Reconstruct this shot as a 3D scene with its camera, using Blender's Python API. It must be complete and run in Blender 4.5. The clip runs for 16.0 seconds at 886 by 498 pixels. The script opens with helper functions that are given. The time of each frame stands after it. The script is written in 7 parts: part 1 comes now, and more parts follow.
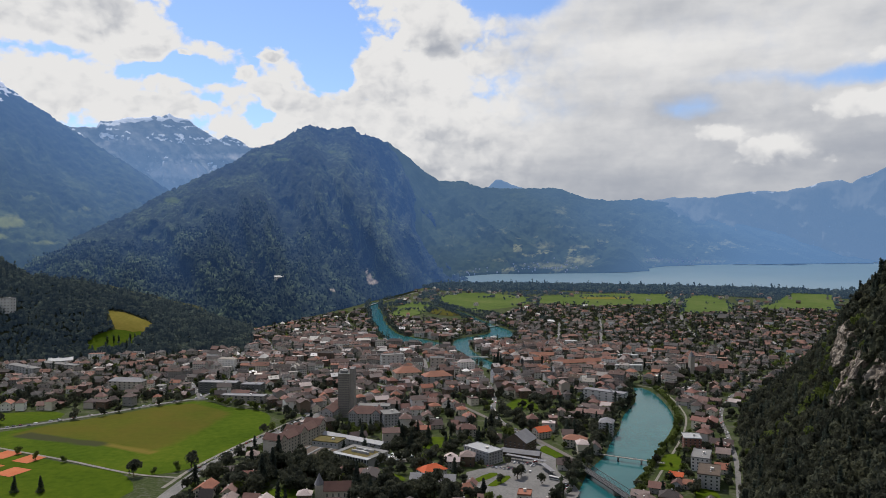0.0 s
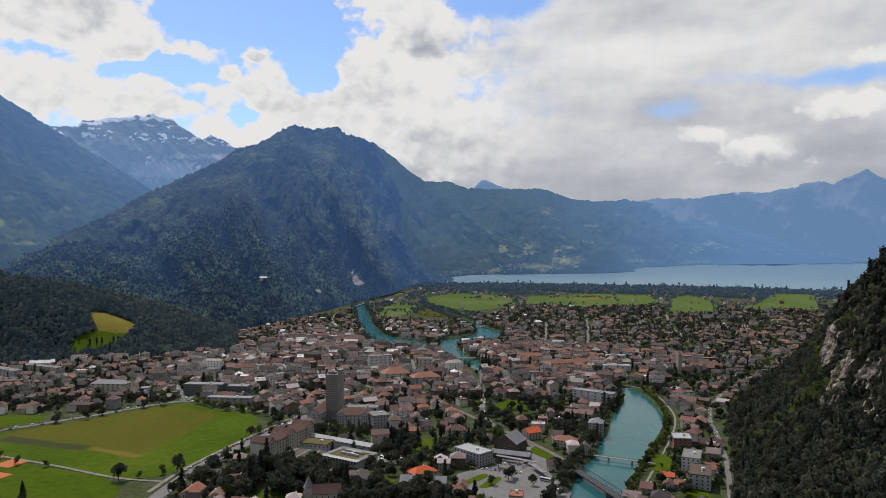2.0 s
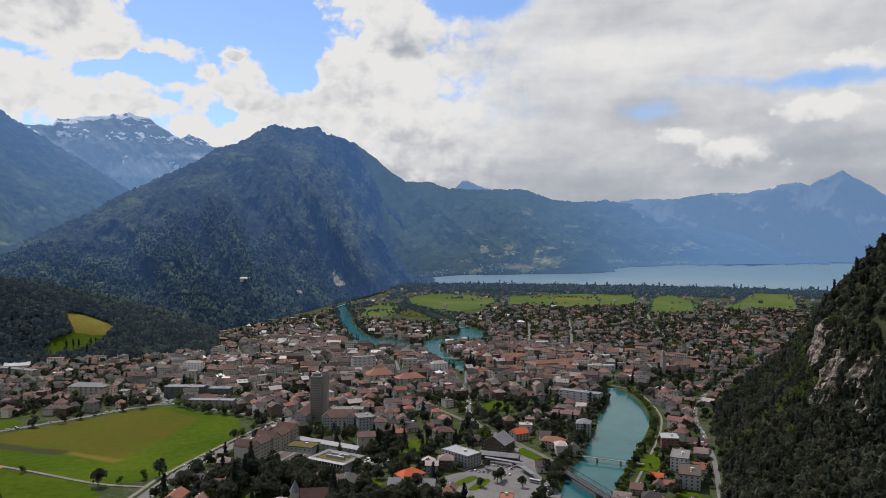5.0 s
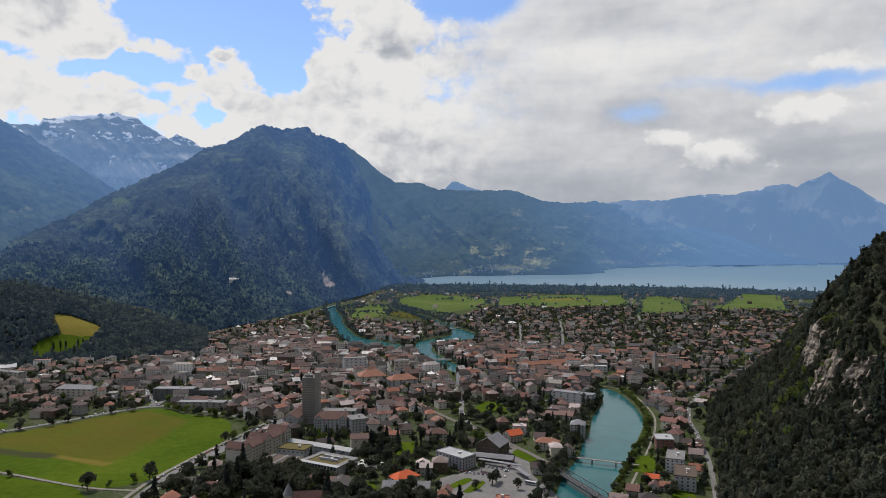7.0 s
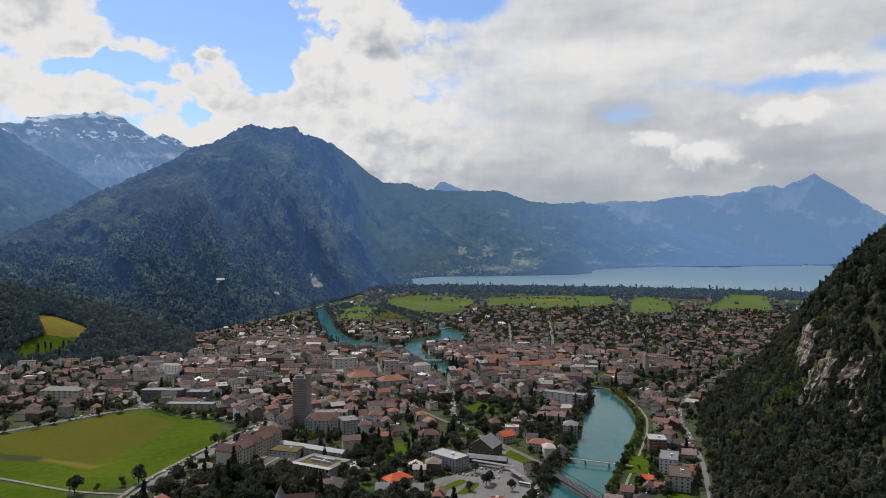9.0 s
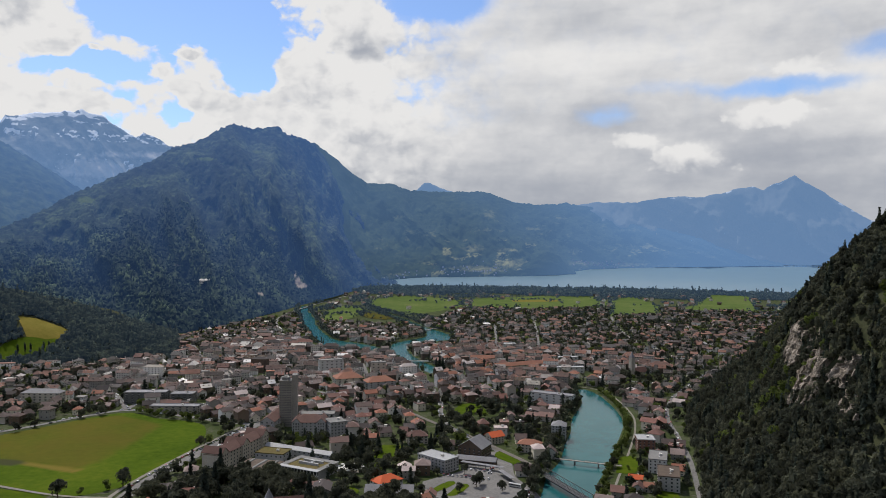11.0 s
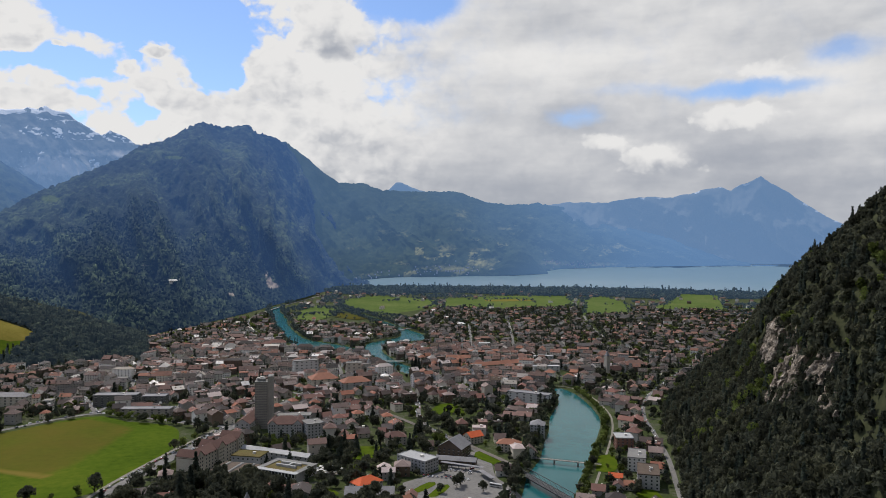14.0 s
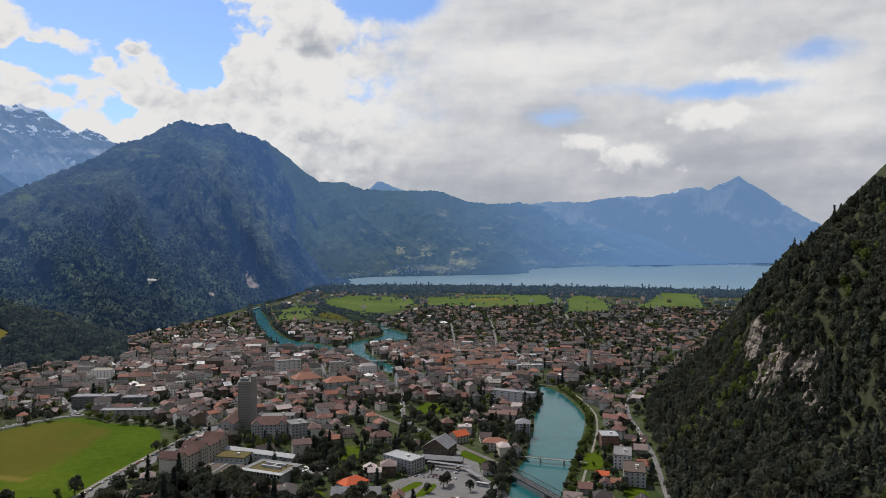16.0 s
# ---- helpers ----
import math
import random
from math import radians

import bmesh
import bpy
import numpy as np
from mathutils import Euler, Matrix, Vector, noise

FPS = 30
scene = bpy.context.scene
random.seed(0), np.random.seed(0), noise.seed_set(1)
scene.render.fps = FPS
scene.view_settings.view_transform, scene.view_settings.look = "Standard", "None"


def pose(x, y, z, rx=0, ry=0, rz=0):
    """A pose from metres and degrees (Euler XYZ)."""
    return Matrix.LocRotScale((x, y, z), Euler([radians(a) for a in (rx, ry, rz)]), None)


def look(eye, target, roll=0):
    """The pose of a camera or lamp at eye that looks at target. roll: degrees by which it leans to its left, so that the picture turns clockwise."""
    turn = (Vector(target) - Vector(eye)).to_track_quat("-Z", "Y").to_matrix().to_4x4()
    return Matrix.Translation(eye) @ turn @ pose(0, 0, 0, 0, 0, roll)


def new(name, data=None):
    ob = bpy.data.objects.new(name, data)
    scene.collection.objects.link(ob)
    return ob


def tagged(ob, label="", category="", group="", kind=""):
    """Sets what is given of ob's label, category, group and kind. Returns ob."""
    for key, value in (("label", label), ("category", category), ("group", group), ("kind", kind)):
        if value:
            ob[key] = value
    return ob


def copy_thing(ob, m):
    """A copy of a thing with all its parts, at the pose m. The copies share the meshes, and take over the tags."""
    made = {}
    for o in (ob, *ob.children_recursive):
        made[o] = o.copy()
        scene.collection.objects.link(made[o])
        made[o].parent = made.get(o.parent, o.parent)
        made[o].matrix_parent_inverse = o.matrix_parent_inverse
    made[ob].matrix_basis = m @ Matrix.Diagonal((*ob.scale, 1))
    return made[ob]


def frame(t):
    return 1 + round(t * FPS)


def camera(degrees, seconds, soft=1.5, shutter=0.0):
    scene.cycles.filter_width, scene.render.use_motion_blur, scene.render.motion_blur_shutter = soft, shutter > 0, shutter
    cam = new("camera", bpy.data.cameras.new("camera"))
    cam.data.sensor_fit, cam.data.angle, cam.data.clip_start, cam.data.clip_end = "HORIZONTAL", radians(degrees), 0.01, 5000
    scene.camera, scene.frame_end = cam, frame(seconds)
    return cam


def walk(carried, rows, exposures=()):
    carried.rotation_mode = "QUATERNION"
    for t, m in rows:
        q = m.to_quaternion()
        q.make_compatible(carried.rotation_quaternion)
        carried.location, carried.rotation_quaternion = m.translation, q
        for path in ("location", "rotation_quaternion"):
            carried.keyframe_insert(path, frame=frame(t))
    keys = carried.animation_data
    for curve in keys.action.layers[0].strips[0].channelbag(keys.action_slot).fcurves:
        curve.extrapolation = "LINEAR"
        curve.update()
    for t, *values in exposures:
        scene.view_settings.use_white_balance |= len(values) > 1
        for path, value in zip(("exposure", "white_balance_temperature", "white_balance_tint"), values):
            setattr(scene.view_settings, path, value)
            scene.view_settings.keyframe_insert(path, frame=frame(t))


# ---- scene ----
cam = camera(63.30, 16.0, 0.85)
PATH = [
    (0.0, (-7.82, -21.88, 223.34), (-15.046, 77.849, 222.158), 0.23),
    (0.5, (-9.20, -20.46, 223.09), (-15.892, 79.307, 221.928), 0.23),
    (1.0, (-10.56, -19.06, 222.84), (-16.732, 80.739, 221.710), 0.22),
    (1.5, (-11.92, -17.69, 222.58), (-17.571, 82.140, 221.501), 0.24),
    (2.0, (-13.23, -16.36, 222.36), (-18.370, 83.507, 221.292), 0.23),
    (2.5, (-14.54, -15.03, 222.19), (-19.167, 84.859, 221.160), 0.23),
    (3.0, (-15.86, -13.69, 222.05), (-19.950, 86.217, 221.033), 0.25),
    (3.5, (-17.22, -12.35, 221.89), (-20.810, 87.581, 220.890), 0.26),
    (4.0, (-18.61, -10.99, 221.72), (-21.761, 88.960, 220.720), 0.24),
    (6.5, (-25.48, -3.98, 220.50), (-26.651, 96.008, 219.625), 0.25),
    (7.0, (-26.98, -2.64, 220.32), (-27.766, 97.350, 219.499), 0.26),
    (7.5, (-28.48, -1.31, 220.16), (-28.931, 98.683, 219.396), 0.28),
    (8.0, (-30.00, 0.00, 220.00), (-30.000, 99.999, 219.234), 0.29),
    (8.5, (-31.51, 1.29, 219.82), (-31.021, 101.286, 219.064), 0.31),
    (9.0, (-32.99, 2.53, 219.63), (-31.989, 102.527, 218.894), 0.33),
    (11.5, (-40.50, 7.72, 218.35), (-36.603, 107.640, 217.807), 0.39),
    (12.0, (-41.86, 8.74, 218.15), (-37.420, 108.636, 217.637), 0.38),
    (12.5, (-43.22, 9.74, 217.96), (-38.065, 109.610, 217.453), 0.37),
    (13.0, (-44.59, 10.73, 217.80), (-38.686, 110.557, 217.287), 0.36),
    (13.5, (-45.96, 11.71, 217.64), (-39.297, 111.482, 217.089), 0.36),
    (14.0, (-47.32, 12.67, 217.48), (-39.925, 112.398, 216.924), 0.37),
    (14.5, (-48.66, 13.62, 217.29), (-40.514, 113.286, 216.713), 0.37),
    (15.0, (-49.98, 14.55, 217.08), (-41.149, 114.153, 216.486), 0.35),
    (15.5, (-51.31, 15.45, 216.81), (-41.797, 114.993, 216.197), 0.34),
    (16.0, (-52.62, 16.34, 216.53), (-42.500, 115.824, 215.905), 0.33),
]
walk(cam, [(t, look(eye, target, roll)) for t, eye, target, roll in PATH])

# ---------------------------------------------------------------- world, sun, exposure
CX, CY, CZ = -30.0, 0.0, 220.0        # middle of the flight, from which far ranges are laid out
SUN_AZ, SUN_EL = -32.0, 55.0          # degrees: bearing from the +Y axis to the right, height


def world_sky():
    w = bpy.data.worlds.new("sky")
    scene.world = w
    w.use_nodes = True
    nt = w.node_tree
    nt.nodes.clear()
    N, L = nt.nodes.new, nt.links.new

    def put(sock, v):
        if hasattr(v, "is_output"):
            L(v, sock)
        else:
            sock.default_value = v

    def math_(op, a, b=0.0, c=0.0, clamp=False):
        n = N("ShaderNodeMath")
        n.operation, n.use_clamp = op, clamp
        for s, v in zip(n.inputs, (a, b, c)):
            put(s, v)
        return n.outputs[0]

    def vmath(op, a, b=(0, 0, 0)):
        n = N("ShaderNodeVectorMath")
        n.operation = op
        put(n.inputs[0], a)
        put(n.inputs[1], b)
        return n.outputs["Value" if op == "LENGTH" else "Vector"]

    def noise_(v, scale, detail, rough):
        n = N("ShaderNodeTexNoise")
        L(v, n.inputs["Vector"])
        n.inputs["Scale"].default_value, n.inputs["Detail"].default_value = scale, detail
        n.inputs["Roughness"].default_value = rough
        return n.outputs["Fac"]

    def ramp(v, a, b, lo=0.0, hi=1.0):
        n = N("ShaderNodeMapRange")
        n.interpolation_type = "SMOOTHSTEP"
        put(n.inputs["Value"], v)
        for k, x in (("From Min", a), ("From Max", b), ("To Min", lo), ("To Max", hi)):
            n.inputs[k].default_value = x
        return n.outputs[0]

    def mix(f, a, b):
        n = N("ShaderNodeMix")
        n.data_type = "RGBA"
        put(n.inputs[0], f)
        put(n.inputs[6], a)
        put(n.inputs[7], b)
        return n.outputs[2]

    tc = N("ShaderNodeTexCoord")
    sep = N("ShaderNodeSeparateXYZ")
    L(tc.outputs["Generated"], sep.inputs[0])
    x, y, z = sep.outputs
    az = math_("MULTIPLY", math_("ARCTAN2", x, y), 57.2958)
    el = math_("MULTIPLY", math_("ARCSINE", z), 57.2958)
    cmb = N("ShaderNodeCombineXYZ")
    L(az, cmb.inputs[0])
    L(math_("MULTIPLY", el, 1.25), cmb.inputs[1])
    p = cmb.outputs[0]
    # billowing edges: the field is looked up at a wobbled place
    wob = N("ShaderNodeTexNoise")
    L(p, wob.inputs["Vector"])
    wob.inputs["Scale"].default_value, wob.inputs["Detail"].default_value = 0.4, 7
    wob.inputs["Roughness"].default_value = 0.6
    q = vmath("ADD", p, vmath("MULTIPLY", vmath("SUBTRACT", wob.outputs["Color"], (0.5, 0.5, 0.5)), (2.0, 1.7, 0)))

    def puffs(v, scale):
        n = N("ShaderNodeTexVoronoi")
        n.voronoi_dimensions, n.feature = "2D", "SMOOTH_F1"
        L(v, n.inputs["Vector"])
        n.inputs["Scale"].default_value, n.inputs["Smoothness"].default_value = scale, 0.35
        return math_("SUBTRACT", 0.45, n.outputs["Distance"])

    def heaps(v):
        h = math_("MULTIPLY", puffs(v, 0.30), 0.95)
        h = math_("ADD", h, math_("MULTIPLY", puffs(v, 0.75), 0.55))
        return math_("ADD", h, math_("MULTIPLY", puffs(v, 1.9), 0.26))

    # cumulus banks and blue gaps: bearing, height, half widths in degrees, weight
    gaps = [(-19.5, 16.9, 6.2, 2.7, -2.6), (-13.6, 15.6, 3.2, 3.3, -2.4), (-13.0, 12.6, 2.6, 1.2, -1.9), (-22.8, 12.6, 3.4, 1.2, -1.7), (-27.2, 12.2, 2.0, 0.8, -1.4), (-18.5, 9.5, 1.5, 0.9, -1.3), (-21.6, 10.9, 1.4, 0.6, -0.8),
            (1.6, 18.5, 4.4, 1.6, -2.2), (27.0, 11.4, 6.4, 0.9, -1.25), (33.5, 13.6, 3.0, 1.2, -0.9), (14.6, 9.9, 2.8, 1.1, -0.7), (19.0, 11.9, 4.0, 0.7, -0.5), (-46, 14, 8, 5, -1.0)]
    banks = [(-30.6, 15.6, 4.0, 2.2, 2.3), (-26.8, 13.4, 1.4, 0.9, 1.5), (-36.0, 16.5, 5.0, 3.4, 1.6), (-32.0, 10.6, 3.8, 1.8, 1.5), (-25.8, 9.9, 3.8, 1.0, 1.3), (-23.8, 13.6, 0.6, 0.2, 1.3), (-17.6, 13.8, 1.2, 0.45, 2.2), (-19.5, 12.6, 0.9, 0.6, 1.5),
             (-18.0, 11.5, 1.4, 0.8, 1.6), (-16.0, 10.4, 2.2, 1.0, 1.7), (-12.6, 9.7, 3.2, 1.5, 1.6), (-9.4, 13.6, 2.0, 1.7, 2.1), (-5.4, 16.8, 2.4, 3.0, 1.9), (28.5, 13.4, 2.6, 0.8, 0.6), (-7.0, 11.0, 5.0, 2.6, 0.8), (30.0, 8.6, 4.0, 1.0, 0.7), (-4.5, 9.4, 5.0, 2.6, 1.1)]
    field = 0.55
    for a, e, ra, re, wt in gaps + banks:
        d = vmath("LENGTH", vmath("MULTIPLY", vmath("SUBTRACT", q, (a, e * 1.25, 0)), (1 / ra, 1 / (re * 1.25), 0)))
        field = math_("ADD", field, ramp(d, 1.25, 0.15, 0.0, wt))
    body = heaps(q)
    fluff = noise_(p, 0.9, 8, 0.65)
    # crisp heaps on the sun's side, a veiled deck on the other
    side = ramp(az, -6, 7)
    heap = math_("SUBTRACT", 1.0, math_("MULTIPLY", side, 0.78))
    field = math_("ADD", field, math_("ADD", math_("MULTIPLY", math_("MULTIPLY", body, heap), 1.3), math_("MULTIPLY", math_("MULTIPLY", math_("SUBTRACT", fluff, 0.5), heap), 0.9)))
    # overhead the cover breaks up, low over the ridges it closes
    field = math_("ADD", math_("SUBTRACT", field, ramp(el, 22, 40, 0.0, 0.62)), ramp(az, 0, 10, 0.0, 0.36))
    field = math_("ADD", field, math_("MULTIPLY", ramp(el, 10, 7, 0.0, 0.8), ramp(az, -15, -9)))
    mask = math_("ADD", math_("MULTIPLY", ramp(field, 0.0, 0.62), math_("SUBTRACT", 1.0, side)), math_("MULTIPLY", ramp(field, -0.55, 0.95), side))
    # light tops and grey undersides: how the heaps fall away towards the sun
    relief = math_("MULTIPLY", math_("SUBTRACT", body, heaps(vmath("ADD", q, (-0.45, 0.95, 0)))), heap)
    streaks = noise_(vmath("MULTIPLY", p, (0.5, 1.5, 1)), 0.20, 5, 0.5)
    broad = noise_(vmath("MULTIPLY", p, (0.7, 1.2, 1)), 0.10, 3, 0.5)
    shade = math_("ADD", math_("MULTIPLY", relief, 0.42), math_("ADD", math_("MULTIPLY", math_("SUBTRACT", broad, 0.5), 0.6), math_("MULTIPLY", math_("SUBTRACT", streaks, 0.5), 0.7)))
    # the deck is thicker and greyer away from the sun's side and low over the ridges
    shade = math_("SUBTRACT", math_("SUBTRACT", shade, ramp(az, -8, 10, -0.06, 0.12)), math_("MULTIPLY", ramp(el, 9.5, 4.0, 0.0, 0.26), ramp(az, -12, -4)))
    for a, e, ra, re, wt in ((14.5, 9.6, 4.0, 1.6, -0.30), (28.5, 6.9, 6.0, 1.2, -0.20), (20.8, 6.9, 2.6, 0.9, 0.42), (17.6, 8.0, 1.8, 0.7, 0.3), (26.5, 9.6, 3.2, 0.8, 0.32), (-4.6, 15.0, 1.4, 1.2, -0.34), (-4, 12, 5, 2.0, 0.16), (12, 13.8, 9, 2.2, 0.20), (-29, 16.4, 2.6, 1.2, -0.16), (-9.2, 14.4, 1.5, 0.9, 0.2)):
        d = vmath("LENGTH", vmath("MULTIPLY", vmath("SUBTRACT", q, (a, e * 1.25, 0)), (1 / ra, 1 / (re * 1.25), 0)))
        shade = math_("ADD", shade, ramp(d, 1.3, 0.1, 0.0, wt))
    # crisp small heaps that stand before the veiled deck
    for a, e, ra, re in ((20.6, 6.6, 3.2, 1.1), (17.2, 8.0, 2.0, 0.8), (26.4, 9.4, 3.0, 0.9), (28.6, 12.8, 3.4, 0.9)):
        d = vmath("LENGTH", vmath("MULTIPLY", vmath("SUBTRACT", q, (a, e * 1.25, 0)), (1 / ra, 1 / (re * 1.25), 0)))
        shade = math_("ADD", shade, math_("MULTIPLY", ramp(math_("SUBTRACT", d, math_("MULTIPLY", body, 0.9)), 1.0, 0.55), math_("ADD", 0.16, math_("MULTIPLY", math_("SUBTRACT", body, heaps(vmath("ADD", p, (-0.3, 0.7, 0)))), 0.3))))
    lit = ramp(shade, -0.62, 0.26)
    thin = ramp(field, 1.6, 0.45)
    lit = math_("ADD", lit, math_("MULTIPLY", thin, ramp(az, 4, -10, 0.05, 0.34)), clamp=True)
    cloud = mix(lit, (0.37, 0.395, 0.45, 1), (0.80, 0.792, 0.785, 1))
    sky = N("ShaderNodeTexSky")
    sky.sky_type, sky.sun_disc = "NISHITA", False
    sky.sun_elevation, sky.sun_rotation = radians(SUN_EL), radians(SUN_AZ)
    sky.altitude, sky.air_density, sky.dust_density, sky.ozone_density = 700, 1.0, 0.8, 2.0
    blue = vmath("MULTIPLY", sky.outputs[0], (0.112, 0.124, 0.146))
    col = mix(mask, blue, cloud)
    bg = N("ShaderNodeBackground")
    L(col, bg.inputs["Color"])
    bg.inputs["Strength"].default_value = 1.0
    out = N("ShaderNodeOutputWorld")
    L(bg.outputs[0], out.inputs[0])


world_sky()
sun = new("sun", bpy.data.lights.new("sun", "SUN"))
sun.data.energy, sun.data.angle, sun.data.color = 3.75, radians(0.6), (1.0, 0.925, 0.83)
sun.matrix_world = look((0, 0, 0), (-math.sin(radians(SUN_AZ)) * math.cos(radians(SUN_EL)), -math.cos(radians(SUN_AZ)) * math.cos(radians(SUN_EL)), -math.sin(radians(SUN_EL))))

# ---------------------------------------------------------------- materials


def rgba(c):
    return (*c, 1.0)


def material(name, cols, scale=0.05, fine=1.0, rough=0.85, bump=0.0, bump_scale=None, rnd="", metal=0.0, spec=0.3, rnd_cols=None, rnd_amount=0.25, glow=None):
    """cols: two or three base colours mixed by a broad and a fine noise. rnd: '' / 'object' / 'island' varies piece by piece."""
    m = bpy.data.materials.new(name)
    m.use_nodes = True
    nt = m.node_tree
    N, L = nt.nodes.new, nt.links.new
    b = nt.nodes["Principled BSDF"]
    b.inputs["Roughness"].default_value, b.inputs["Metallic"].default_value = rough, metal
    b.inputs["Specular IOR Level"].default_value = spec if rough < 0.9 else 0.03
    geo = N("ShaderNodeNewGeometry")
    tex = []
    for s, d in ((scale, 4), (fine, 5)):
        n = N("ShaderNodeTexNoise")
        L(geo.outputs["Position"], n.inputs["Vector"])
        n.inputs["Scale"].default_value, n.inputs["Detail"].default_value, n.inputs["Roughness"].default_value = s, d, 0.6
        tex.append(n.outputs["Fac"])
    add = N("ShaderNodeMath")
    add.operation = "ADD"
    L(tex[0], add.inputs[0])
    L(tex[1], add.inputs[1])
    half = N("ShaderNodeMath")
    half.operation = "MULTIPLY"
    half.inputs[1].default_value = 0.5
    L(add.outputs[0], half.inputs[0])
    cr = N("ShaderNodeValToRGB")
    e = cr.color_ramp.elements
    e[0].position, e[1].position = 0.36, 0.64
    e[0].color, e[1].color = rgba(cols[0]), rgba(cols[-1])
    for k, c in enumerate(cols[1:-1]):
        x = e.new(0.36 + 0.28 * (k + 1) / (len(cols) - 1))
        x.color = rgba(c)
    L(half.outputs[0], cr.inputs[0])
    colour = cr.outputs[0]
    if rnd:
        src = N("ShaderNodeObjectInfo").outputs["Random"] if rnd == "object" else geo.outputs["Random Per Island"]
        r2 = N("ShaderNodeValToRGB")
        r2.color_ramp.interpolation = "CONSTANT" if rnd_cols else "LINEAR"
        rc = rnd_cols or [tuple(1 - rnd_amount for _ in range(3)), tuple(1 + rnd_amount for _ in range(3))]
        el = r2.color_ramp.elements
        el[0].position, el[0].color = 0.0, rgba(rc[0])
        el[1].position, el[1].color = (1.0 if not rnd_cols else (len(rc) - 1) / len(rc)), rgba(rc[-1])
        for k, c in enumerate(rc[1:-1]):
            x = el.new((k + 1) / len(rc))
            x.color = rgba(c)
        L(src, r2.inputs[0])
        mx = N("ShaderNodeMix")
        mx.data_type, mx.blend_type = "RGBA", "MULTIPLY"
        mx.inputs[0].default_value = 1.0
        L(colour, mx.inputs[6])
        L(r2.outputs[0], mx.inputs[7])
        colour = mx.outputs[2]
    L(colour, b.inputs["Base Color"])
    if bump:
        bt = N("ShaderNodeTexNoise")
        L(geo.outputs["Position"], bt.inputs["Vector"])
        bt.inputs["Scale"].default_value, bt.inputs["Detail"].default_value = bump_scale or fine, 5
        bp = N("ShaderNodeBump")
        bp.inputs["Strength"].default_value, bp.inputs["Distance"].default_value = 1.0, bump
        L(bt.outputs["Fac"], bp.inputs["Height"])
        L(bp.outputs[0], b.inputs["Normal"])
    if glow:
        L(colour, b.inputs["Emission Color"])
        b.inputs["Emission Strength"].default_value = glow
    return m


def overlay(m, attr, col, lo=0.35, hi=0.65):
    """Lays a second ground cover over a material where the named attribute says so."""
    nt = m.node_tree
    N, L = nt.nodes.new, nt.links.new
    b = nt.nodes["Principled BSDF"]
    a = N("ShaderNodeAttribute")
    a.attribute_name = attr
    nz = N("ShaderNodeTexNoise")
    geo = N("ShaderNodeNewGeometry")
    L(geo.outputs["Position"], nz.inputs["Vector"])
    nz.inputs["Scale"].default_value, nz.inputs["Detail"].default_value = 0.02, 6
    ad = N("ShaderNodeMath")
    ad.operation = "MULTIPLY_ADD"
    L(nz.outputs["Fac"], ad.inputs[0])
    ad.inputs[1].default_value = 0.9
    sb = N("ShaderNodeMath")
    sb.operation = "SUBTRACT"
    L(a.outputs["Fac"], sb.inputs[0])
    sb.inputs[1].default_value = 0.45
    L(sb.outputs[0], ad.inputs[2])
    mr = N("ShaderNodeMapRange")
    mr.inputs["From Min"].default_value, mr.inputs["From Max"].default_value = lo, hi
    L(ad.outputs[0], mr.inputs["Value"])
    mx = N("ShaderNodeMix")
    mx.data_type = "RGBA"
    old = b.inputs["Base Color"].links[0].from_socket
    L(mr.outputs[0], mx.inputs[0])
    L(old, mx.inputs[6])
    mx.inputs[7].default_value = rgba(col)
    L(mx.outputs[2], b.inputs["Base Color"])
    if b.inputs["Emission Color"].is_linked:
        L(mx.outputs[2], b.inputs["Emission Color"])
    return m


def hay_over(m):
    overlay(m, "hay", (0.088, 0.070, 0.013), 0.35, 1.4)
    overlay(m, "strip", (0.135, 0.105, 0.022), 0.35, 0.9)
    overlay(m, "dark", (0.042, 0.046, 0.020), 0.3, 0.7)


def leafy(m, share=0.5):
    """Leaves let part of the light through."""
    nt = m.node_tree
    N, L = nt.nodes.new, nt.links.new
    b = nt.nodes["Principled BSDF"]
    tr = N("ShaderNodeBsdfTranslucent")
    L(b.inputs["Base Color"].links[0].from_socket, tr.inputs["Color"])
    mx = N("ShaderNodeMixShader")
    mx.inputs[0].default_value = share
    L(b.outputs[0], mx.inputs[1])
    L(tr.outputs[0], mx.inputs[2])
    L(mx.outputs[0], nt.nodes["Material Output"].inputs["Surface"])


M = {}
M["ground"] = material("town_ground", [(0.028, 0.042, 0.014), (0.046, 0.060, 0.022), (0.09, 0.086, 0.073)], 0.05, 0.3, 0.95)
M["forest_floor"] = material("forest_floor", [(0.028, 0.033, 0.018), (0.055, 0.060, 0.032)], 0.02, 0.2, 0.95, 0.5)
M["ballast"] = material("railway_ballast", [(0.11, 0.10, 0.09), (0.17, 0.155, 0.14)], 0.1, 0.7, 0.95)
M["asphalt"] = material("asphalt", [(0.12, 0.117, 0.113), (0.20, 0.195, 0.187)], 0.03, 0.4, 0.9)
M["gravel_path"] = material("gravel_path", [(0.16, 0.15, 0.13), (0.24, 0.225, 0.195)], 0.1, 0.7, 0.95)
M["lawn"] = material("lawn", [(0.034, 0.060, 0.003), (0.05, 0.080, 0.004), (0.072, 0.096, 0.007)], 0.012, 0.12, 0.95)
M["pasture"] = material("farm_pasture", [(0.052, 0.082, 0.020), (0.072, 0.106, 0.026), (0.110, 0.130, 0.044)], 0.006, 0.05, 0.95)
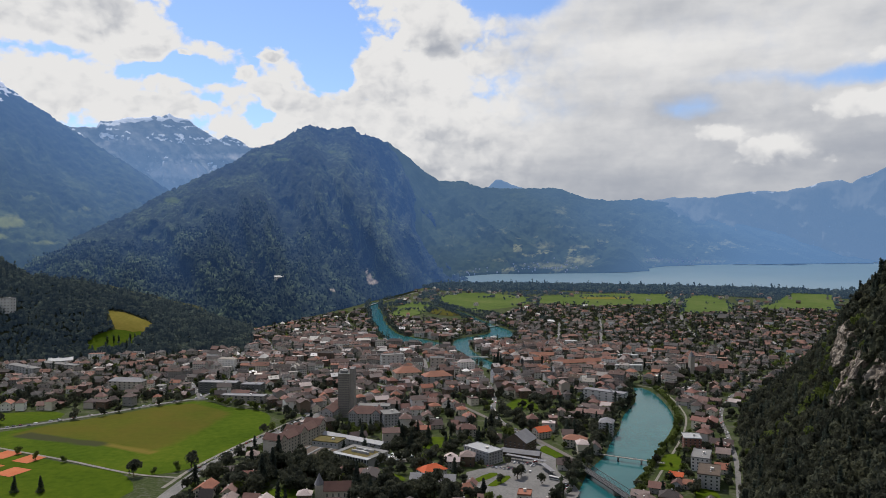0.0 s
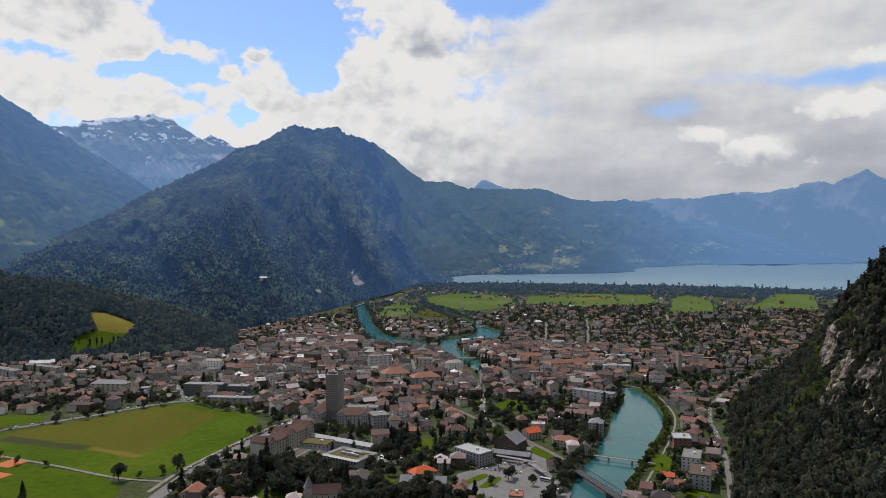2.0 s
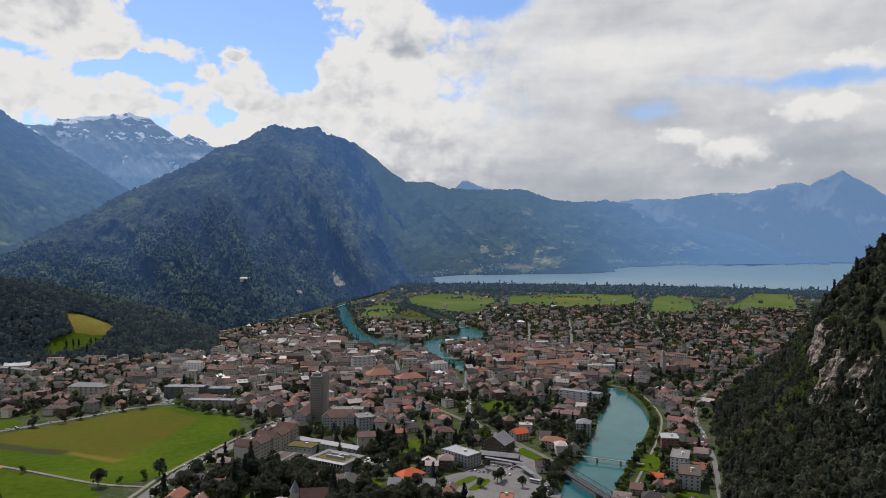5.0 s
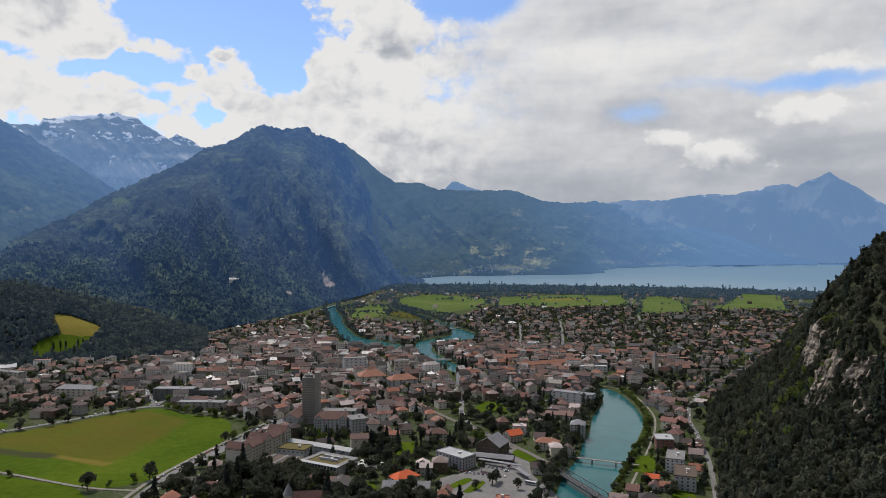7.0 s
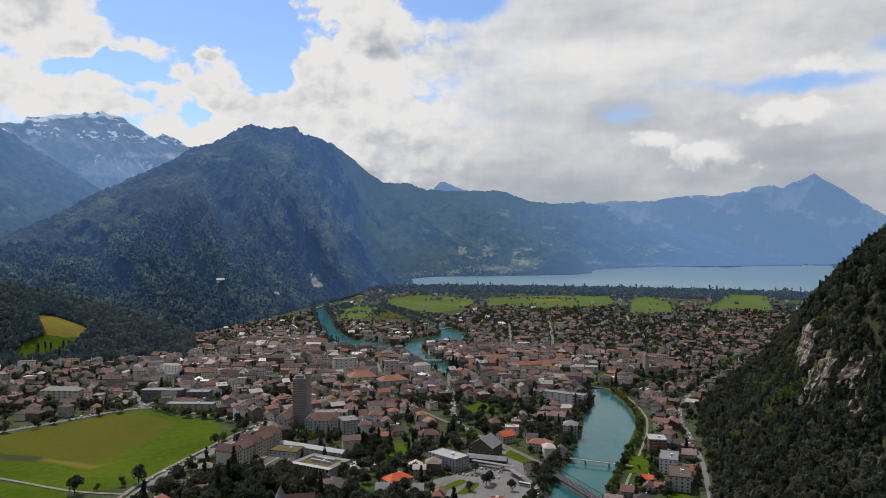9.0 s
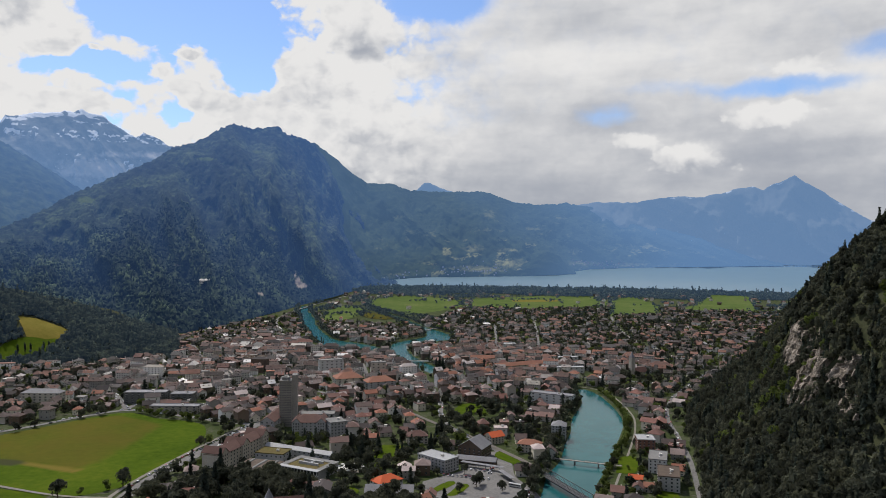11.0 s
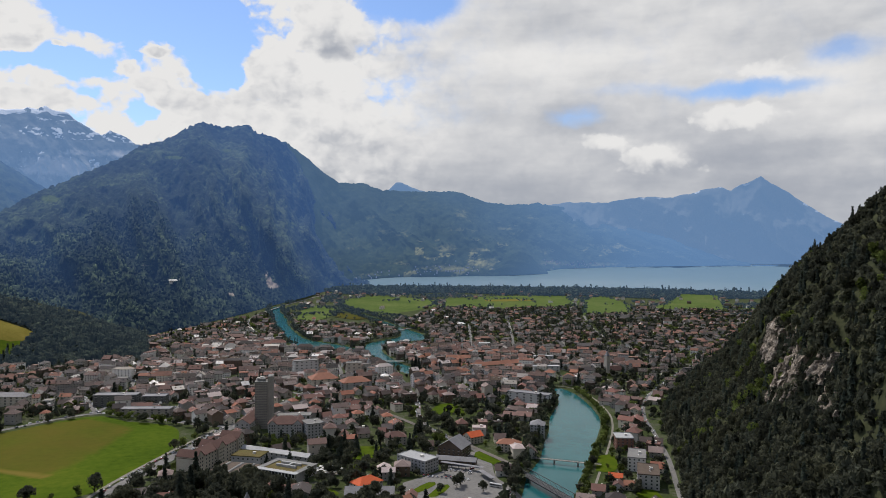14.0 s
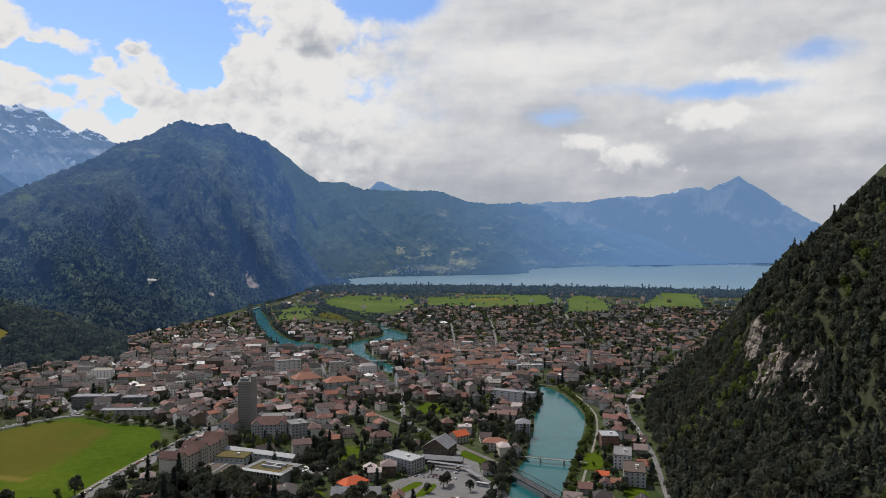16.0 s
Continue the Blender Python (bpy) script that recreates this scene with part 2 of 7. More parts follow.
M["hay"] = material("hay_meadow", [(0.046, 0.050, 0.006), (0.070, 0.060, 0.010), (0.052, 0.068, 0.007)], 0.012, 0.09, 0.95)
M["meadow"] = material("town_meadow", [(0.034, 0.062, 0.003), (0.052, 0.084, 0.005), (0.075, 0.100, 0.008)], 0.012, 0.12, 0.95)
M["straw"] = material("mown_strip", [(0.12, 0.105, 0.018), (0.165, 0.135, 0.03)], 0.03, 0.2, 0.95)
M["clay"] = material("clay_court", [(0.36, 0.11, 0.05), (0.42, 0.15, 0.075)], 0.05, 0.5, 0.9)
M["river"] = material("river_water", [(0.010, 0.078, 0.086), (0.020, 0.108, 0.114)], 0.006, 0.03, 0.16, 0.05, 0.6, spec=0.14)
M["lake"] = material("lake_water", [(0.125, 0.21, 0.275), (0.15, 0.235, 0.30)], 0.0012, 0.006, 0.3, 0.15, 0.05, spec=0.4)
M["rock"] = material("limestone_cliff", [(0.035, 0.034, 0.03), (0.09, 0.08, 0.065), (0.24, 0.21, 0.17)], 0.05, 0.22, 0.9, 1.6, 0.25)
M["wall"] = material("rendered_wall", [(0.85, 0.85, 0.85), (1, 1, 1)], 0.1, 0.8, 0.9, rnd="object",
                     rnd_cols=[(0.52, 0.50, 0.46), (0.28, 0.27, 0.255), (0.74, 0.72, 0.68), (0.12, 0.088, 0.065), (0.42, 0.38, 0.33), (0.17, 0.13, 0.10), (0.62, 0.57, 0.47)])
ROOFS = [(0.150, 0.090, 0.076), (0.080, 0.060, 0.054), (0.195, 0.105, 0.085), (0.062, 0.058, 0.057), (0.125, 0.088, 0.077), (0.11, 0.105, 0.102), (0.19, 0.13, 0.112), (0.055, 0.045, 0.042), (0.25, 0.115, 0.075), (0.14, 0.105, 0.095), (0.07, 0.058, 0.055), (0.42, 0.40, 0.385), (0.165, 0.10, 0.084), (0.105, 0.085, 0.078), (0.23, 0.20, 0.185), (0.045, 0.042, 0.042)]
M["roof"] = material("tiled_roof", [(0.78, 0.69, 0.68), (1.12, 0.98, 0.96)], 0.12, 0.9, 0.85, 0.08, 1.5, rnd="object", rnd_cols=ROOFS)
M["far_wall"] = material("house_walls", [(0.85, 0.85, 0.85), (1, 1, 1)], 0.1, 0.8, 0.9, rnd="island",
                         rnd_cols=[(0.50, 0.48, 0.45), (0.24, 0.23, 0.215), (0.74, 0.72, 0.69), (0.11, 0.085, 0.066), (0.36, 0.33, 0.29), (0.62, 0.58, 0.52)])
M["old_town_roof"] = material("old_town_roofs", [(0.8, 0.8, 0.8), (1.1, 1.1, 1.1)], 0.12, 0.9, 0.85, rnd="island", rnd_cols=[(0.20, 0.095, 0.068), (0.105, 0.066, 0.055), (0.26, 0.115, 0.072), (0.07, 0.055, 0.05), (0.15, 0.088, 0.07), (0.30, 0.27, 0.25), (0.12, 0.075, 0.062)])
M["dark_roof"] = material("dark_roofs", [(0.8, 0.8, 0.8), (1.1, 1.1, 1.1)], 0.12, 0.9, 0.85, rnd="island", rnd_cols=[(0.07, 0.058, 0.052), (0.10, 0.07, 0.06), (0.09, 0.083, 0.08), (0.155, 0.09, 0.072), (0.052, 0.047, 0.044), (0.21, 0.11, 0.082)])
M["far_roof"] = material("house_roofs", [(0.72, 0.67, 0.66), (1.05, 0.98, 0.97)], 0.12, 0.9, 0.85, rnd="island", rnd_cols=ROOFS)
M["glass"] = material("window_glass", [(0.03, 0.035, 0.04), (0.06, 0.065, 0.07)], 0.2, 1.0, 0.12, spec=0.6)
M["bark"] = material("bark", [(0.05, 0.035, 0.025), (0.09, 0.065, 0.045)], 0.5, 3, 0.95)
# blue in the leaf and needle colours is raised to stand for haze
M["leaf"] = material("broad_leaves", [(0.036, 0.042, 0.034), (0.058, 0.063, 0.046), (0.092, 0.095, 0.058)], 0.03, 0.5, 0.9, rnd="island", rnd_amount=0.25)
# lighter, bluer copy of the slope's leaf colour, painted for light and haze
M["lit_hill_leaf"] = material("lit_hill_leaves", [(0.045, 0.055, 0.044), (0.075, 0.088, 0.062), (0.115, 0.128, 0.078)], 0.02, 0.4, 0.9, rnd="island", rnd_amount=0.3)
M["needle"] = material("spruce_needles", [(0.034, 0.044, 0.038), (0.056, 0.068, 0.052)], 0.03, 0.5, 0.95, rnd="island", rnd_amount=0.3)
M["light_leaf"] = material("fresh_leaves", [(0.070, 0.094, 0.026), (0.118, 0.146, 0.040)], 0.03, 0.5, 0.9, rnd="island", rnd_amount=0.3)
M["belt_leaf"] = material("valley_leaves", [(0.036, 0.046, 0.034), (0.062, 0.072, 0.046), (0.095, 0.105, 0.06)], 0.01, 0.2, 0.9, rnd="island", rnd_amount=0.3)


def by_tree(m, least=0.55, most=1.5):
    """Makes every tree of a wood a little lighter or darker than its neighbours."""
    nt = m.node_tree
    N, L = nt.nodes.new, nt.links.new
    b = nt.nodes["Principled BSDF"]
    a = N("ShaderNodeAttribute")
    a.attribute_name = "tint"
    mr = N("ShaderNodeMapRange")
    mr.inputs["To Min"].default_value, mr.inputs["To Max"].default_value = least, most
    L(a.outputs["Fac"], mr.inputs["Value"])
    v = N("ShaderNodeVectorMath")
    v.operation = "SCALE"
    L(b.inputs["Base Color"].links[0].from_socket, v.inputs[0])
    L(mr.outputs[0], v.inputs["Scale"])
    L(v.outputs[0], b.inputs["Base Color"])


for key in ("leaf", "lit_hill_leaf", "needle", "light_leaf", "belt_leaf"):
    by_tree(M[key])


def paint_haze(m, near, far, least, most, haze=(0.105, 0.265, 0.66), by=""):
    """Paints haze into far land and trees: the base colour dims and bluish emission rises with distance from the
    valley, or by a named attribute.
    """
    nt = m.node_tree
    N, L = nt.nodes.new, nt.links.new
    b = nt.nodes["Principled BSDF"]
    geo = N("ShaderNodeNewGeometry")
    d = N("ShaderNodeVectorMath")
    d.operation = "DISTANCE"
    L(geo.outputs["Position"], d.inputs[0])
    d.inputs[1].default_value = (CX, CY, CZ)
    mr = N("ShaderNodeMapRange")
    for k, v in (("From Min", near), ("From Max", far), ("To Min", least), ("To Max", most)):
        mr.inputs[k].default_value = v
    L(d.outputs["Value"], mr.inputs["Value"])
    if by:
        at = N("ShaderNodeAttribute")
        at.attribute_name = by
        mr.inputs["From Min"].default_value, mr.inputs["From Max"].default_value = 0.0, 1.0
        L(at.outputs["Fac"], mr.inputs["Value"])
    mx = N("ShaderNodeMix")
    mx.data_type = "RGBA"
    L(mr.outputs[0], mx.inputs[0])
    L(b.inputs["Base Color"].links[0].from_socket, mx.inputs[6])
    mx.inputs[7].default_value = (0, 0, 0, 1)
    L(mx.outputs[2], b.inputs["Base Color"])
    b.inputs["Emission Color"].default_value = rgba(haze)
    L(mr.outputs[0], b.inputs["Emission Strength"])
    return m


hay_over(M["meadow"])
# a little painted haze emission on the hill's trees as well
paint_haze(M["lit_hill_leaf"], 1300, 2000, 0.05, 0.12, (0.14, 0.26, 0.46))
for key in ("leaf", "lit_hill_leaf", "needle", "light_leaf"):
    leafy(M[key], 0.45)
# valley trees: bluish emission painted in for haze, stronger towards the lake
paint_haze(M["belt_leaf"], 1500, 3800, 0.0, 0.15, (0.16, 0.30, 0.52))
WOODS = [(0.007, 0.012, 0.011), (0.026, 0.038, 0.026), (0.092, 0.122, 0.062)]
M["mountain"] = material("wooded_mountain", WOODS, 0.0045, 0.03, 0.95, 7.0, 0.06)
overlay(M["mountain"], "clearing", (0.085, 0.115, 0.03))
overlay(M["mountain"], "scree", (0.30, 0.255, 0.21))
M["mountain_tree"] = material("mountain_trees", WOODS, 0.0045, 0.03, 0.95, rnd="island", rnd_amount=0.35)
# painted haze: emission rises from the mountain's foot to its crest
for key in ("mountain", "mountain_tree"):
    paint_haze(M[key], 1900, 4650, 0.050, 0.37, (0.118, 0.255, 0.60))
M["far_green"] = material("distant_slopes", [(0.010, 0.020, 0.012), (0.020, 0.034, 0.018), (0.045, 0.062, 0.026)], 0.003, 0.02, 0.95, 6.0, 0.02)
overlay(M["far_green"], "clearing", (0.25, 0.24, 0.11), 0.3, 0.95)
# haze painted as emission, its amount set vertex by vertex
paint_haze(M["far_green"], 0, 1, 0.22, 0.88, (0.142, 0.272, 0.50), "haze")
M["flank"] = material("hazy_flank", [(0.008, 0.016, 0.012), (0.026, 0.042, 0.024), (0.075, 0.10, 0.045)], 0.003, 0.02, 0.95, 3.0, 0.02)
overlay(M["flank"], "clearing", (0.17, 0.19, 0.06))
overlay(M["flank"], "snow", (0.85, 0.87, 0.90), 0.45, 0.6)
# painted haze as emission over the flank's own greens
paint_haze(M["flank"], 2500, 4450, 0.15, 0.47, (0.135, 0.285, 0.62))
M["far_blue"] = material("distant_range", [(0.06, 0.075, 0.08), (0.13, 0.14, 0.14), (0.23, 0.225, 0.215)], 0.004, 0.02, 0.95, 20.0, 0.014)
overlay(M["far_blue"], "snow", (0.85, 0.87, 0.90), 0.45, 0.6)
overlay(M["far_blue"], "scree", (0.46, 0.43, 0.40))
# about half of the range's colour is painted haze emission
paint_haze(M["far_blue"], 4400, 4930, 0.60, 0.50, (0.19, 0.345, 0.63))
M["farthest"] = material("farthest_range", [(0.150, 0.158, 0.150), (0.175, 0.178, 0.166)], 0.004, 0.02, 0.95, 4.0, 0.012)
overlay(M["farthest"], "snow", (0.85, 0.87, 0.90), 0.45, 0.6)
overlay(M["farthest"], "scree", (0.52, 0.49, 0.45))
# three quarters of this colour is painted haze emission
paint_haze(M["farthest"], 4840, 4935, 0.76, 0.76, (0.158, 0.282, 0.50))
# village walls and roofs, with the ridge's haze painted in as emission
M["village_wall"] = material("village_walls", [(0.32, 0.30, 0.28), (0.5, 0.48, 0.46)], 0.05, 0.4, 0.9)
paint_haze(M["village_wall"], 3700, 4880, 0.26, 0.46)
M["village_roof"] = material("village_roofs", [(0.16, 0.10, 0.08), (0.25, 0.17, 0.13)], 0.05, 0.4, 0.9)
paint_haze(M["village_roof"], 3700, 4880, 0.26, 0.46)

# ---------------------------------------------------------------- mesh helpers


def vnoise(x, y, seed=0):
    """Smooth value noise on arrays, about -1 to 1."""
    x, y = np.asarray(x, float), np.asarray(y, float)
    xi, yi = np.floor(x), np.floor(y)
    fx, fy = x - xi, y - yi
    fx, fy = fx * fx * (3 - 2 * fx), fy * fy * (3 - 2 * fy)

    def h(a, b):
        s = np.sin(a * 127.1 + b * 311.7 + seed * 74.7) * 43758.5453
        return s - np.floor(s)
    top = h(xi, yi) * (1 - fx) + h(xi + 1, yi) * fx
    bot = h(xi, yi + 1) * (1 - fx) + h(xi + 1, yi + 1) * fx
    return 2 * (top * (1 - fy) + bot * fy) - 1


def fbm(x, y, octaves=5, seed=0, ridged=False):
    out, amp, tot = 0, 1.0, 0
    for o in range(octaves):
        n = vnoise(x * 2 ** o, y * 2 ** o, seed + o)
        out = out + amp * ((1 - 2 * np.abs(n)) if ridged else n)
        tot += amp
        amp *= 0.5
    return out / tot


def mesh_from(name, verts, faces, mats, mat_index=None, smooth=False):
    me = bpy.data.meshes.new(name)
    me.from_pydata(verts, [], faces)
    for m in mats:
        me.materials.append(m)
    if mat_index is not None:
        me.polygons.foreach_set("material_index", mat_index)
    if smooth:
        me.polygons.foreach_set("use_smooth", [True] * len(me.polygons))
    me.update()
    return me


def grid_mesh(name, X, Y, Z, mat, smooth=True, wrap=False):
    r, c = X.shape
    v = np.stack([X, Y, Z], -1).reshape(-1, 3)
    i = np.arange(r * c).reshape(r, c)
    if wrap:
        i = np.concatenate([i, i[:, :1]], 1)
    f = np.stack([i[:-1, :-1], i[:-1, 1:], i[1:, 1:], i[1:, :-1]], -1).reshape(-1, 4)
    me = bpy.data.meshes.new(name)
    me.vertices.add(len(v))
    me.vertices.foreach_set("co", v.ravel())
    me.loops.add(f.size)
    me.loops.foreach_set("vertex_index", f.ravel())
    me.polygons.add(len(f))
    me.polygons.foreach_set("loop_start", np.arange(0, f.size, 4))
    me.polygons.foreach_set("use_smooth", np.full(len(f), smooth))
    me.update(calc_edges=True)
    me.validate()
    for m in (mat if isinstance(mat, list) else [mat]):
        me.materials.append(m)
    return me


def attribute(me, name, values):
    a = me.attributes.new(name, "FLOAT", "POINT")
    a.data.foreach_set("value", np.clip(np.asarray(values, float).ravel(), 0, 1))


def inside(px, py, poly):
    px, py = np.asarray(px, float), np.asarray(py, float)
    res = np.zeros(px.shape, bool)
    for (x1, y1), (x2, y2) in zip(poly, poly[1:] + poly[:1]):
        if y1 != y2:
            res ^= ((y1 > py) != (y2 > py)) & (px < (x2 - x1) * (py - y1) / (y2 - y1) + x1)
    return res


def line_distance(px, py, line):
    """Distance of points to an open line."""
    px, py = np.asarray(px, float), np.asarray(py, float)
    best = np.full(px.shape, 1e9)
    for (x1, y1), (x2, y2) in zip(line, line[1:]):
        dx, dy = x2 - x1, y2 - y1
        t = np.clip(((px - x1) * dx + (py - y1) * dy) / (dx * dx + dy * dy), 0, 1)
        best = np.minimum(best, np.hypot(px - x1 - t * dx, py - y1 - t * dy))
    return best


def smooth_line(line, step=12.0):
    """A rounded line through the given points (Catmull-Rom), in steps."""
    P = [np.array(p, float) for p in line]
    P = [2 * P[0] - P[1]] + P + [2 * P[-1] - P[-2]]
    out = []
    for a, b, c, d in zip(P, P[1:], P[2:], P[3:]):
        n = max(2, int(np.linalg.norm(c[:2] - b[:2]) / step))
        for k in range(n):
            t = k / n
            out.append(0.5 * (2 * b + (c - a) * t + (2 * a - 5 * b + 4 * c - d) * t * t + (3 * b - a - 3 * c + d) * t ** 3))
    out.append(P[-2])
    return out

# ---------------------------------------------------------------- the lie of the land
# foot of the steep wooded slope: y, x
FOOT_Y = [-900, 0, 200, 300, 400, 500, 600, 660, 740, 820, 900, 1000, 1100, 1300, 1600, 2500, 3500, 5000]
FOOT_X = [-700, -60, 40, 85, 120, 150, 201, 223, 248, 273, 300, 346, 412, 535, 800, 1800, 2900, 4500]
# height over the foot by the way in: the flank with the cliff, the gentler flank behind the spur, and the nearest flank
FLANK_A = ([-50, 0, 30, 60, 80, 90, 104, 122, 150, 200, 300, 500, 1000], [0, 0, 34, 66, 84, 104, 148, 172, 204, 252, 345, 520, 800])
FLANK_B = ([-50, 0, 50, 80, 140, 200, 400, 1000], [0, 0, 30, 60, 130, 195, 380, 800])
FLANK_C = ([-50, 0, 30, 60, 80, 105, 125, 150, 200, 300, 500, 1000], [0, 0, 34, 60, 76, 98, 135, 175, 240, 345, 520, 800])
# river: centre line x, y and half width
RIVER = [(10, 380, 27), (45, 500, 25), (88, 620, 22), (108, 680, 24), (130, 732, 23), (148, 785, 26), (170, 845, 28), (186, 900, 31), (199, 950, 26), (209, 1000, 19), (214, 1060, 13), (212, 1100, 6)]
# mill race, side arm and the river lower down
RIVER_B = [(-3, 1245, 16), (-24, 1291, 18), (-48, 1352, 19), (-70, 1440, 17), (-80, 1520, 17), (-72, 1600, 22), (-35, 1650, 28), (5, 1700, 34), (5, 1790, 22), (-34, 1925, 14), (-83, 2095, 12), (-138, 2279, 11), (-186, 2413, 10), (-252, 2517, 9)]
RIVER_C = [(-120, 1500, 14), (-160, 1545, 30), (-205, 1590, 36), (-250, 1655, 24), (-285, 1775, 16), (-330, 1954, 16), (-372, 2179, 15), (-420, 2400, 14), (-440, 2560, 12)]
HILL_AZ = [-60, -48, -42, -38.3, -35.8, -33.8, -30.6, -27.7, -23.8, -20.5, -18]
HILL_Z = [60, 130, 150, 152, 164, 132, 116, 92, 54, 18, 0]
MEADOW = [(-640, 742), (-577, 767), (-500, 846), (-421, 940), (-366, 913), (-301, 883), (-277, 806), (-285, 735), (-303, 656), (-352, 634), (-431, 668), (-534, 703), (-640, 745)]
YELLOW = [(-762, 1362), (-790, 1392), (-818, 1432), (-801, 1446), (-770, 1452), (-726, 1438), (-719, 1398), (-736, 1376)]
GREEN_SLOPE = [(-790, 1292), (-788, 1332), (-766, 1366), (-736, 1378), (-722, 1392), (-722, 1340), (-748, 1300)]


RIVER_STEPS = [tuple(s) for line in (RIVER, RIVER_B, RIVER_C) for s in smooth_line(line, 10)]


def smooth01(x, a, b):
    t = np.clip((np.asarray(x, float) - a) / (b - a), 0, 1)
    return t * t * (3 - 2 * t)


def slope_in(x, y):
    return x - np.interp(y, FOOT_Y, FOOT_X)


def river_depth(x, y):
    """How far inside a river's bed a place lies, in metres (negative: outside)."""
    x, y = np.asarray(x, float), np.asarray(y, float)
    best = np.full(x.shape, -1e9)
    near = (np.abs(x) < 480) & (y > 300) & (y < 2850)
    if near.any():
        d = np.full(int(near.sum()), -1e9)
        for cx, cy, hw in RIVER_STEPS:
            d = np.maximum(d, hw - np.hypot(x[near] - cx, y[near] - cy))
        best[near] = d
    return best


def land(x, y, rivers=True):
    x, y = np.asarray(x, float), np.asarray(y, float)
    u = slope_in(x, y)
    u = u + 8 * fbm(x / 60, y / 60, 4, 3) * smooth01(u, 10, 60) + 13 * np.exp(-((y - 662) / 48) ** 2) * smooth01(u, 30, 70)
    k, c = smooth01(y + 0.25 * (x - 300), 740, 900), smooth01(y, 560, 500)
    z = (np.interp(u, *FLANK_A) * (1 - c) + np.interp(u, *FLANK_C) * c) * (1 - k) + np.interp(u, *FLANK_B) * k
    z = z + 5 * fbm(x / 25, y / 25, 3, 9) * smooth01(u, 20, 60)
    az, R = np.degrees(np.arctan2(x - CX, y - CY)), np.hypot(x - CX, y - CY)
    hz = np.interp(az, HILL_AZ, HILL_Z)
    s = (R - 1455) / 300
    hill = hz * (smooth01(s, 0, 0.5) * 0.55 + smooth01(s, 0.25, 1.0) * 0.45) * (1 - smooth01(R, 1950, 2500) * 0.6)
    hill = hill * (1 + 0.1 * fbm(x / 90, y / 90, 3, 5))
    z = z + np.where(y > 0, hill, 0)
    z = z - 8 * smooth01(R, 3400, 3640) * smooth01(az, -6, -3)
    if rivers:
        z = z - 4.2 * smooth01(river_depth(x, y), -5, 4)
    return z


def build_ground():
    az = np.concatenate([np.arange(-180, -42, 4.0), np.arange(-42, 42, 0.25), np.arange(42, 180, 4.0)])
    R = np.concatenate([[0.01], np.geomspace(40, 420, 24), np.geomspace(430, 1650, 225), np.geomspace(1670, 3700, 62), [4000, 4900]])
    A, RR = np.meshgrid(np.radians(az), R)
    X, Y = CX + RR * np.sin(A), CY + RR * np.cos(A)
    Z = land(X, Y)
    lake = (RR > 3640) & (np.degrees(A) > -6) & (np.degrees(A) < 60)
    Z = np.where(lake, -20, Z)
    me = grid_mesh("ground", X, Y, Z, [M["ground"], M["forest_floor"], M["rock"]], wrap=True)
    # town ground below, woodland floor on the slopes, bare rock on the cliff
    c = np.zeros(len(me.polygons) * 3)
    me.polygons.foreach_get("center", c)
    c = c.reshape(-1, 3)
    nrm = np.zeros(len(me.polygons) * 3)
    me.polygons.foreach_get("normal", nrm)
    steep = nrm.reshape(-1, 3)[:, 2]
    u = slope_in(c[:, 0], c[:, 1])
    mi = np.where((c[:, 2] > 6) | (u > 4), 1, 0)
    mi = np.where((u > 40) & (steep < 0.36 + 0.12 * fbm(c[:, 0] / 14, c[:, 1] / 14, 3, 19)) & (c[:, 1] > 540) & (c[:, 1] < 690) & (c[:, 2] > 85) & (c[:, 2] < 150), 2, mi)
    me.polygons.foreach_set("material_index", mi.astype(np.int32))
    tagged(new("ground", me), "valley floor rising into steep wooded hillsides", "ground", kind="structure")


build_ground()


def ribbon(name, line, mat, z=0.25, label="", category="road", width=None, drape=True, kind="structure"):
    pts = smooth_line([p if len(p) > 2 else (*p, width / 2) for p in line], 12)
    v, f = [], []
    for k, p in enumerate(pts):
        a, b = pts[max(0, k - 1)], pts[min(len(pts) - 1, k + 1)]
        d = b[:2] - a[:2]
        d = d / max(1e-6, np.hypot(*d))
        n = np.array([-d[1], d[0]])
        for s in (-1, 1):
            q = p[:2] + s * n * p[2]
            zz = float(land(np.array([q[0]]), np.array([q[1]]), False)[0]) + z if drape else z
            v.append((q[0], q[1], zz))
        if k:
            i = 2 * k
            f.append((i - 1, i + 1, i, i - 2))
    me = mesh_from(name, v, f, [mat], smooth=True)
    return tagged(new(name, me), label, category, kind=kind)


